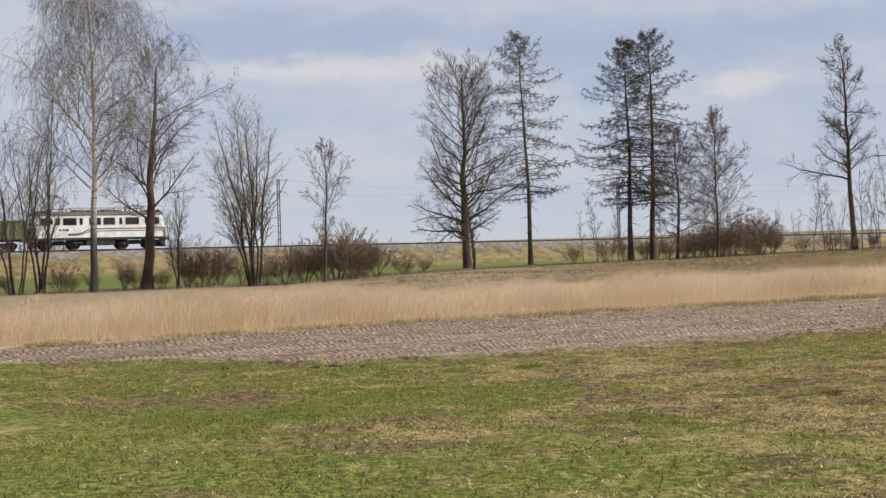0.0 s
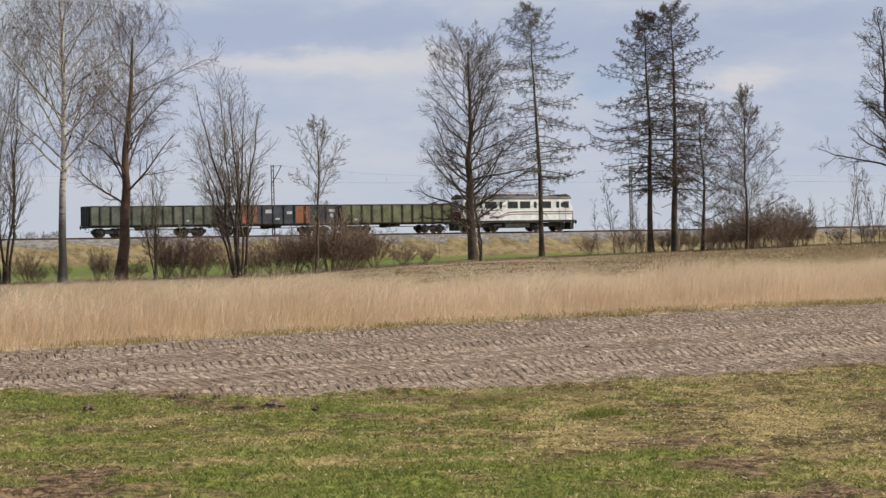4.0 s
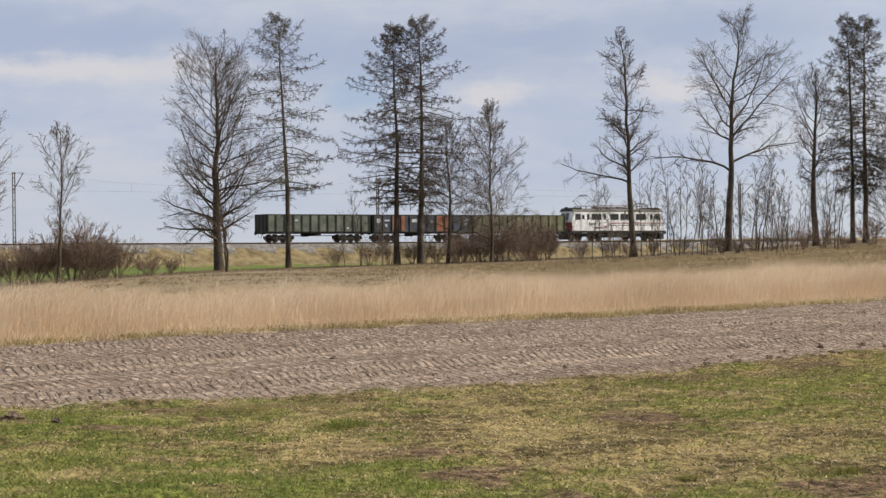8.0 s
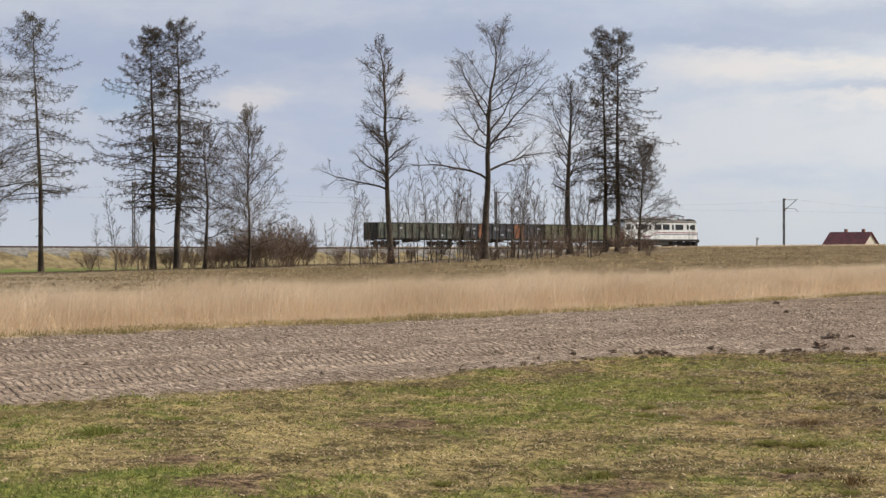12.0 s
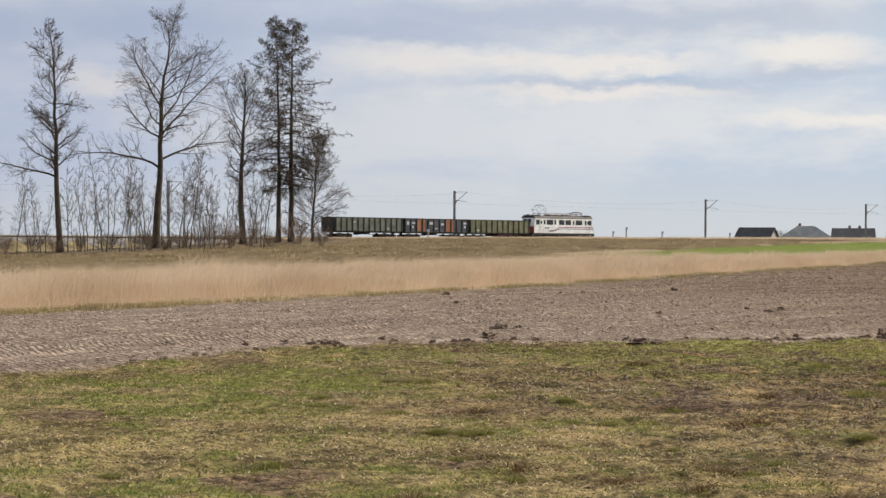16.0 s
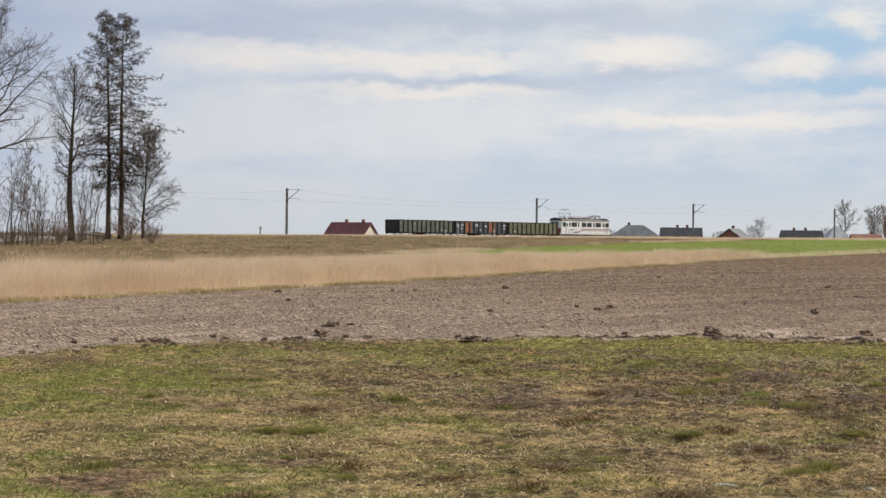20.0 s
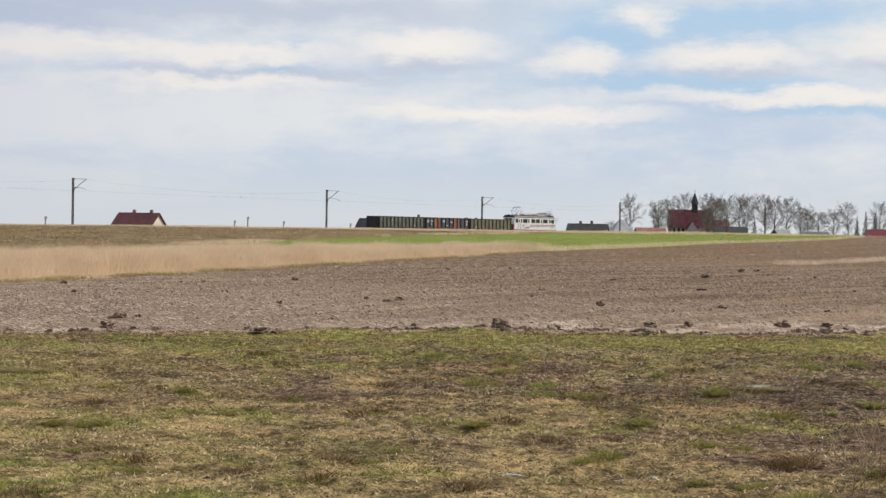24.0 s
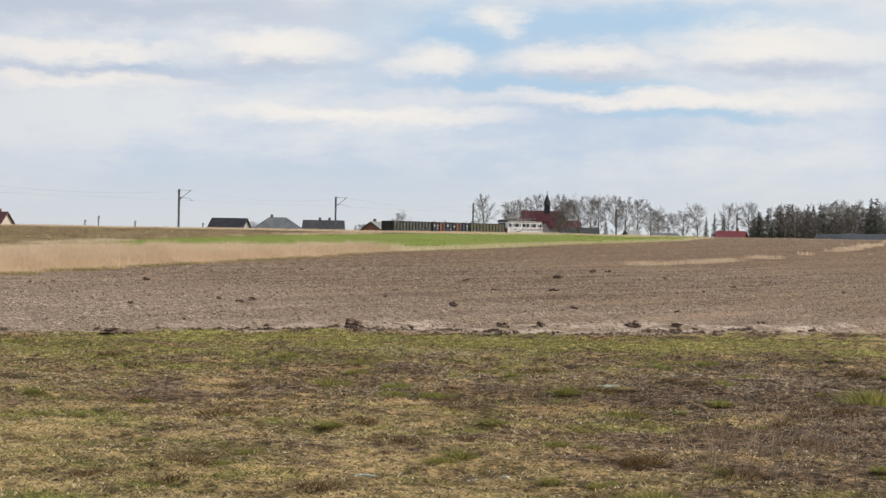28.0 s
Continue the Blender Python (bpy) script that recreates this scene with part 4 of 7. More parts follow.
def clump(seed, place, stems, height, spread, label, radius=0.07, twig="twig", bark="bark", name="tree_clump", category="tree", side=14, reach=0.28, angle=28, dense=7, group=""):
    """Several slim stems from one root, with rising twigs."""
    rng = np.random.default_rng(seed)
    ts = []
    for k in range(stems):
        a, q = rng.uniform(0, 2 * np.pi), math.sqrt(rng.uniform(0.05, 1))
        lean = (spread * q * math.cos(a), spread * q * math.sin(a))
        h = height * rng.uniform(0.62, 1.0) * (1.08 - 0.3 * q)
        ts.append(stem(rng, h, radius * rng.uniform(0.6, 1.1), lean, 0.03, 10, (lean[0] * 0.16, lean[1] * 0.16), 0.12))
    t = (np.concatenate([a for a, _ in ts]), np.concatenate([b for _, b in ts]))
    l1 = sprout(rng, *t, side, 0.22, 0.98, reach, angle, 0.05, 0.08, 5, 0.5, 1.0, 0.0, 0.35, 0.0075)
    l2 = sprout(rng, *l1, dense, 0.15, 1.0, 0.55, 34, 0.04, 0.1, 3, 0.6, 1.0, 0.0, 0.5, 0.0065)
    l3 = sprout(rng, *l2, 3, 0.2, 1.0, 0.6, 32, 0.04, 0.1, 2, 0.7, 1.0, 0.0, 0.6, 0.0055)
    if name == "bush":
        me = mesh_of("bush", *join([tubes(*t, 3), tubes(*l1, 3), tubes(*l2, 3), tubes(l3[0][::2], l3[1][::2], 3)]), M[twig])
        return tagged(new(name, me), label, category, group)
    ob = thing(name, label, category, pose(*place), group)
    for k in range(stems):
        part("stem", tubes(t[0][k : k + 1], t[1][k : k + 1], 6), M[bark], ob, smooth=True)
    part("crown", join([tubes(*l1, 4), tubes(*l2, 3), tubes(*l3, 3)]), M[twig], ob)
    return ob


def bush(seed, place, height, width, label, twig="twig_red", stems=26, group=""):
    return clump(seed, place, stems, height, width, label, 0.016, twig, "bark", "bush", "bush", 6, 0.4, 26, 4, group)


birch(11, polar(-11.98, 122), 24.2, 0.27, "tall bare birch with white bark and hanging twigs")
broad_tree(12, polar(-10.29, 124), 16.8, 0.40, 0.27, 5.2, "bare tree with reddish trunk beside a birch", (1.2, 0), 0.3, 24, 52, 0.05, "twig_red", "bark_red", 0.35, 1.0, 0.11)
clump(13, polar(-14.45, 121), 4, 14.4, 3.0, "slim bare tree with two or three grey stems", 0.12, "twig_grey", side=20, angle=34)
clump(14, polar(-13.6, 126), 4, 14.4, 2.6, "slim bare tree with upright grey twigs", 0.11, "twig_grey", side=18)
clump(17, polar(-17.0, 124), 4, 11.0, 2.5, "many-stemmed bare tree at the field's edge", 0.10, "twig_grey")
clump(15, polar(-9.24, 122), 4, 9.6, 2.0, "low many-stemmed bare tree with pale twigs", 0.09, "twig_grey")
clump(16, polar(-6.75, 122), 9, 14.8, 3.0, "wide many-stemmed bare tree with rising grey twigs", 0.115, "twig_grey", side=22, reach=0.25, angle=36, dense=7)
broad_tree(18, polar(-4.54, 121), 9.4, 0.11, 0.24, 2.6, "young slender bare tree with rising twigs", limbs=18, angle=36, lift=0.05, twig="twig_grey", dense=0.75, wander=0.07)
broad_tree(21, polar(0.18, 135), 17.2, 0.34, 0.14, 4.6, "large bare oval-crowned tree with an ivy-dark trunk", (0, 0), 0.6, 56, 76, 0.055, top=0.5, wander=0.10, peak=0.85, high=40, thick=0.36)
clump(22, polar(0.40, 126), 2, 7.0, 1.4, "small bare tree before a large trunk", 0.10, side=16)
larch(23, polar(2.2, 137), 17.9, 0.20, 0.28, 4.9, "tall open larch with a leaning base and budding level boughs", (-0.5, 0), 0.95)
larch(24, polar(5.44, 139), 17.2, 0.23, 0.26, 4.6, "dark larch with dense level boughs", (0, 0), 1.15, twig="larch_dark", fine=0.013)
larch(25, polar(6.14, 139), 17.6, 0.25, 0.24, 5.2, "dark larch with long level boughs and a red-brown trunk", (0, 0), 1.1, twig="larch_dark", fine=0.012)
broad_tree(26, polar(6.94, 132), 9.4, 0.14, 0.15, 3.5, "bare brown tree of middle height", limbs=30, angle=78, high=30, lift=0.05, peak=0.5, thick=0.34)
broad_tree(27, polar(8.23, 131), 10.2, 0.11, 0.08, 3.6, "bare bushy tree with fine upright twigs", limbs=40, angle=80, high=28, lift=0.05, twig="twig_grey", peak=0.45, thick=0.34)
broad_tree(28, polar(12.48, 143), 16.2, 0.24, 0.34, 2.5, "gaunt bare tree with a leaning stem and one long low limb", (-1.5, 0), 0, 40, 68, 0.04, wander=0.16, dense=0.75, top=0.4, high=40, thick=0.4, arms=[(0.34, -1, 0.2, 5.2, 14, 6), (0.40, -1, -0.3, 3.4, 22, 20), (0.47, 1, 0.1, 2.6, 40, -10), (0.55, -1, 0.2, 2.8, 35, 20)])
broad_tree(29, polar(15.25, 146), 19.0, 0.30, 0.46, 4.6, "tall spreading bare oak with crooked limbs", (0.7, 0), 0.5, 20, 62, 0.04, wander=0.15, dense=1.0, top=0.5, high=26, thick=0.44, arms=[(0.36, -1, 0.2, 6.2, 36, -40), (0.40, 1, 0.2, 6.0, 26, -22), (0.50, -1, -0.3, 4.2, 24, 25), (0.50, 1, -0.2, 7.2, 46, 4), (0.56, 1, 0.3, 6.6, 56, 8), (0.62, -1, 0.2, 5.2, 58, 10)])
broad_tree(30, polar(17.8, 149), 14.6, 0.27, 0.34, 3.6, "bare crooked tree beside larches", (0.2, 0), 0.5, 24, 60, 0.05, wander=0.15, high=28, thick=0.4)
larch(31, polar(18.84, 151), 17.4, 0.20, 0.22, 3.2, "narrow dark larch with short boughs", (-0.5, 0), 0.95, ragged=0.4, twig="larch_dark", fine=0.012)
larch(32, polar(19.22, 151), 17.2, 0.23, 0.24, 4.4, "dark larch with ragged boughs at the end of the row", (0, 0), 1.0, ragged=0.4, twig="larch_dark", fine=0.012)
broad_tree(33, polar(19.85, 151), 8.4, 0.13, 0.08, 3.4, "round bare shrub-like tree at the row's end", (0.4, 0), 0.4, 44, 66, 0.05, top=0.5, wander=0.09, dense=0.9, high=28)

# thin saplings between the larger trees
rng = np.random.default_rng(51)
SAPLINGS = [(3.9, 6.4), (4.4, 7.2), (4.75, 5.4), (5.0, 6.4), (6.5, 7.0), (7.6, 8.0), (11.2, 6.8), (11.6, 8.6), (12.0, 7.8), (12.9, 6.4), (13.4, 9.2), (13.8, 9.8), (14.1, 8.8), (14.45, 9.8), (14.8, 7.6), (15.7, 8.6), (16.05, 9.4),
            (16.4, 7.8), (16.75, 6.6), (17.2, 8.8), (17.5, 7.0), (18.2, 8.2), (18.5, 6.6), (10.6, 5.4), (-6.2, 5.4), (-2.2, 3.6), (-0.9, 3.4), (13.1, 8.2), (13.6, 7.2), (14.3, 8.0), (15.0, 8.8), (15.9, 7.0), (16.2, 8.2), (16.6, 8.6), (17.0, 7.4), (12.3, 6.8), (18.0, 7.0), (10.2, 4.6), (9.0, 5.0), (19.5, 6.0), (12.7, 9.0), (13.25, 7.6), (13.95, 8.4), (14.6, 9.2), (15.45, 9.6), (15.55, 7.8), (16.15, 9.0), (16.5, 9.6), (16.9, 8.2), (17.35, 9.0), (17.65, 8.0), (18.35, 8.8), (11.9, 6.4), (14.95, 8.4)]
proto = []
for k in range(5):
    proto.append(clump(60 + k, (0, 0, -60), 2 if k % 2 else 1, 7.6, 0.8, "thin bare sapling with upright grey twigs", 0.034, "twig", "bark_grey", "sapling", "tree", 15, 0.20, 38, 4, "saplings along the railway"))
for k, (a, h) in enumerate(SAPLINGS):
    x, y, z = polar(a, rng.uniform(134, 152) if a > 3 else 128)
    s = h / 7.0
    m = pose(x, y, z - 0.1, 0, 0, rng.uniform(0, 360)) @ Matrix.Diagonal((1.0, 1.0, 1.0, 1.0))
    ob = proto[k % 5] if k < 5 else copy_thing(proto[k % 5], m)
    ob.matrix_basis = m @ Matrix.Diagonal((s, s, s, 1))

# scrub along the row
shrub = [bush(80 + k, (0, 0, -60), 2.6, (1.2, 1.6, 1.4)[k], "leafless brown thicket bush under the trees", "thicket", 30, "bushes along the tree row") for k in range(3)]
BUSHES = [(-14.6, 2.2), (-13.0, 2.6), (-12.7, 1.8), (-11.0, 1.8), (-9.8, 1.9), (-8.5, 2.9), (-7.9, 2.8), (-6.4, 3.0), (-5.8, 2.6), (-5.2, 2.6), (-4.1, 3.4), (-3.6, 3.7), (-3.2, 3.3), (-2.8, 2.8), (-1.9, 2.2), (-1.3, 1.6), (3.6, 1.6), (4.6, 1.8), (5.9, 1.9),
          (7.3, 2.4), (7.8, 2.6), (8.3, 2.8), (8.7, 3.0), (9.3, 2.6), (9.9, 2.2), (10.9, 1.8), (11.7, 1.7), (13.0, 1.6), (13.9, 1.7), (14.7, 1.8), (15.5, 1.6), (16.0, 2.0), (16.6, 1.9), (17.4, 1.8), (18.0, 1.8), (18.6, 1.7), (-16.0, 2.4), (-17.5, 2.4), (-10.6, 2.0), (-9.0, 2.4), (-7.2, 2.3), (-5.5, 2.9),
          (6.6, 2.1), (9.6, 2.5), (12.3, 1.6), (15.1, 1.7), (17.0, 1.9), (19.4, 1.8), (20.1, 1.4), (-12.0, 1.6), (-8.2, 2.0), (-4.6, 2.8), (-3.75, 3.6), (-3.35, 3.7), (7.1, 2.6), (7.5, 2.5), (8.0, 3.0), (8.5, 3.1), (9.1, 2.9), (9.45, 2.3), (6.2, 1.9), (5.2, 1.7)]
for k, (a, h) in enumerate(BUSHES):
    x, y, z = polar(a, rng.uniform(123, 131) if a < -1 else rng.uniform(136, 152) if a > 10 else rng.uniform(131, 144))
    m = pose(x, y, z - 0.08, 0, 0, rng.uniform(0, 360))
    ob = shrub[k] if k < 3 else copy_thing(shrub[k % 3], m)
    s = h / 2.6 * rng.uniform(0.75, 1.35)
    w = s * rng.uniform(0.85, 1.2)
    ob.matrix_basis = m @ Matrix.Diagonal((w, w, s, 1))


# ---- train: local x ahead, y to the train's left, z up from the rail head ----
LOCO_FRONT = [(0, -104.4), (5, -42.1), (8, -4.0), (11, 34.0), (14, 71.4), (17, 108.6), (20, 146.2), (25, 210.1), (28, 249.0)]
RUN = np.polyfit([t for t, _ in LOCO_FRONT], [s for _, s in LOCO_FRONT], 3)
PITCH = 14.04
MOVING = []


def wheelset(parent, x, r, z=None):
    """An axle with two wheels that turns on its vehicle."""
    ax = part("wheelset", rods(((0, -0.9, 0), (0, 0.9, 0), 0.09)), M["black"], parent)
    for y in (-0.75, 0.75):
        bm = rods(((0, y - 0.06, 0), (0, y + 0.06, 0), r), sides=24)
        rod(bm, (0, y - 0.02 * np.sign(-y) - 0.04, 0), (0, y - 0.02 * np.sign(-y) + 0.04, 0), r + 0.03, sides=24)
        for k in range(5):
            a = k * 2 * np.pi / 5
            rod(bm, (0.4 * r * math.cos(a), y - 0.075, 0.4 * r * math.sin(a)), (0.4 * r * math.cos(a), y + 0.075, 0.4 * r * math.sin(a)), 0.09 * r, sides=6)
        part("wheel", bm, M["rail"], ax)
    ax.matrix_basis = pose(x, 0, r)
    MOVING.append((ax, x, r))
    return ax


def bogie(parent, x, base, r, heavy):
    b = part("bogie", boxes((-base / 2 - 0.55, base / 2 + 0.55, 0.88, 1.06, r - 0.1, r + 0.26), (-base / 2 - 0.55, base / 2 + 0.55, -1.06, -0.88, r - 0.1, r + 0.26),
                            (-0.3, 0.3, -1.0, 1.0, r - 0.12, r + 0.35), bevel=0.04), M["black"], parent)
    b.matrix_basis = pose(x, 0, 0)
    for s in (-1, 1):
        for y in (-1.1, 1.1):
            part("axle_box", boxes((s * base / 2 - 0.17, s * base / 2 + 0.17, y - 0.12, y + 0.12, r - 0.2, r + 0.2), bevel=0.05), M["black"], b)
            for d in (-0.34, 0.34):
                part("spring", rods(((s * base / 2 + d, y, r - 0.12), (s * base / 2 + d, y, r + 0.2), 0.09)), M["black"], b)
        if heavy:
            part("brake_rigging", boxes((s * (base / 2 + 0.42) - 0.08, s * (base / 2 + 0.42) + 0.08, -1.0, 1.0, 0.25, 0.5), bevel=0.02), M["black"], b)
    return b


def buffers(parent, x, s):
    for y in (-0.875, 0.875):
        bm = rods(((x, y, 1.04), (x + s * 0.42, y, 1.04), 0.11), sides=12)
        rod(bm, (x + s * 0.40, y, 1.04), (x + s * 0.46, y, 1.04), 0.23, sides=16)
        part("buffer", bm, M["black"], parent)
    part("coupling_hook", boxes((x, x + s * 0.3, -0.06, 0.06, 0.96, 1.1), bevel=0.02) if s > 0 else boxes((x - 0.3, x, -0.06, 0.06, 0.96, 1.1), bevel=0.02), M["black"], parent)


def open_wagon(name, label, paint, rib, panels, odd, patches, seed):
    """A high-sided bogie wagon. odd: panels of another paint; patches: (panel, x0, x1, z0, z1) pale marks on the near side."""
    w = thing(name, label, "freight wagon")
    L, W, lo, hi = 13.46, 2.9, 1.22, 3.22
    h = L / 2
    part("underframe", boxes((-h, h, -1.25, 1.25, 0.98, 1.2), (-h, h, -1.42, -1.3, 1.06, 1.24), (-h, h, 1.3, 1.42, 1.06, 1.24), (-0.35, 0.35, -1.2, 1.2, 0.8, 1.0), bevel=0.02), M["black"], w)
    part("floor", boxes((-h + 0.06, h - 0.06, -1.38, 1.38, 1.205, 1.27)), M["black"], w)
    step = L / panels
    for y, s in ((-W / 2, -1), (W / 2, 1)):
        for k in range(panels):
            x0 = -h + k * step
            kk = panels - 1 - k
            mat = M[odd[kk]] if kk in odd else M[paint]
            part("side_panel", boxes((x0 + 0.03, x0 + step - 0.03, y - 0.03 if s < 0 else y - 0.05, y + 0.05 if s < 0 else y + 0.03, lo + 0.04, hi - 0.1), bevel=0.012), mat, w)
        for k in range(panels + 1):
            x = min(max(-h + k * step, -h + 0.07), h - 0.07)
            part("side_post", prism([(x - 0.07, lo - 0.02), (x + 0.07, lo - 0.02), (x + 0.055, hi - 0.05), (x - 0.055, hi - 0.05)], y + s * 0.03, y + s * 0.15), M[rib], w)
        part("top_rail", boxes((-h, h, y - 0.08, y + 0.08, hi - 0.1, hi), bevel=0.02), M[rib], w)
        part("bottom_rail", boxes((-h, h, y - 0.06, y + 0.06, lo - 0.06, lo + 0.06), bevel=0.02), M[rib], w)
    for s in (-1, 1):
        end = part("end_wall", boxes((s * h - 0.05, s * h + 0.05, -1.4, 1.4, lo, hi - 0.02), bevel=0.015), M[rib], w)
        for y in (-1.28, -0.45, 0.45, 1.28):
            part("end_post", boxes((s * h + (0.05 if s > 0 else -0.15), s * h + (0.15 if s > 0 else -0.05), y - 0.07, y + 0.07, lo, hi), bevel=0.015), M[rib], end)
        for z in (1.75, 2.5):
            part("end_rib", boxes((s * h + (0.05 if s > 0 else -0.11), s * h + (0.11 if s > 0 else -0.05), -1.35, 1.35, z - 0.05, z + 0.05), bevel=0.01), M[rib], end)
        buffers(w, s * h * 0.985, s)
        for y in (-1.35, 1.35):
            part("step_iron", rods(((s * (h - 0.3), y, 0.55), (s * (h - 0.3), y, 1.1), 0.02), ((s * (h - 0.7), y, 0.55), (s * (h - 0.7), y, 1.1), 0.02), ((s * (h - 0.3), y, 0.55), (s * (h - 0.7), y, 0.55), 0.02), sides=5), M["black"], w)
    for k in odd:
        x = -h + (panels - k) * step
        part("paint_mark", boxes((x + 0.03, x + step * 0.45, -W / 2 - 0.036, -W / 2 - 0.028, lo + 0.06, hi - 0.12)), M[odd[k]], w, "rust-orange painted half panel")
    for k, x0, x1, z0, z1 in patches:
        x = -h + (panels - 1 - k) * step
        part("paint_mark", boxes((x + 0.1 + x0 * (step - 0.2), x + 0.1 + x1 * (step - 0.2), -W / 2 - 0.036, -W / 2 - 0.028, lo + z0, lo + z1)), M["pale"], w, "pale painted mark")
    for x in (-4.5, 4.5):
        bogie(w, x, 1.8, 0.46, False)
        for d in (-0.9, 0.9):
            wheelset(w, x + d, 0.46)
    part("brake_cylinder", rods(((-1.4, 0.3, 0.85), (-0.5, 0.3, 0.85), 0.2), sides=12), M["black"], w)
    part("brake_rod", rods(((-3.4, -0.6, 0.75), (3.4, -0.6, 0.75), 0.04)), M["black"], w)
    return w


def pantograph(parent, x, raised):
    """A diamond collector; raised or folded on the roof."""
    top = 5.75 if raised else 4.72
    kn, kz = (1.25, 5.02) if raised else (1.05, 4.62)
    z0 = 4.42
    p = part("pantograph", boxes((x - 0.9, x + 0.9, -0.62, -0.54, z0 - 0.06, z0), (x - 0.9, x + 0.9, 0.54, 0.62, z0 - 0.06, z0), (x - 0.9, x - 0.82, -0.6, 0.6, z0 - 0.06, z0), (x + 0.82, x + 0.9, -0.6, 0.6, z0 - 0.06, z0)), M["steel"], parent)
    for s in (-1, 1):
        for y in (-0.5, 0.5):
            part("lower_arm", rods(((x + s * 0.45, y, z0), (x + s * kn, y, kz), 0.035), sides=6), M["steel"], p)
            part("upper_arm", rods(((x + s * kn, y, kz), (x + s * 0.12, y * 0.8, top), 0.028), sides=6), M["steel"], p)
        part("knee_tube", rods(((x + s * kn, -0.55, kz), (x + s * kn, 0.55, kz), 0.03), sides=6), M["steel"], p)
        part("contact_strip", rods(((x + s * 0.16, -0.6, top + 0.04), (x + s * 0.16, 0.6, top + 0.04), 0.035), ((x + s * 0.16, 0.6, top + 0.04), (x + s * 0.16, 0.9, top - 0.12), 0.025), ((x + s * 0.16, -0.6, top + 0.04), (x + s * 0.16, -0.9, top - 0.12), 0.025), sides=6), M["black"], p)
    for sx in (-0.85, 0.85):
        for y in (-0.58, 0.58):
            part("insulator", rods(((x + sx, y, z0 - 0.32), (x + sx, y, z0 - 0.06), 0.07), sides=8), M["brick"], p)


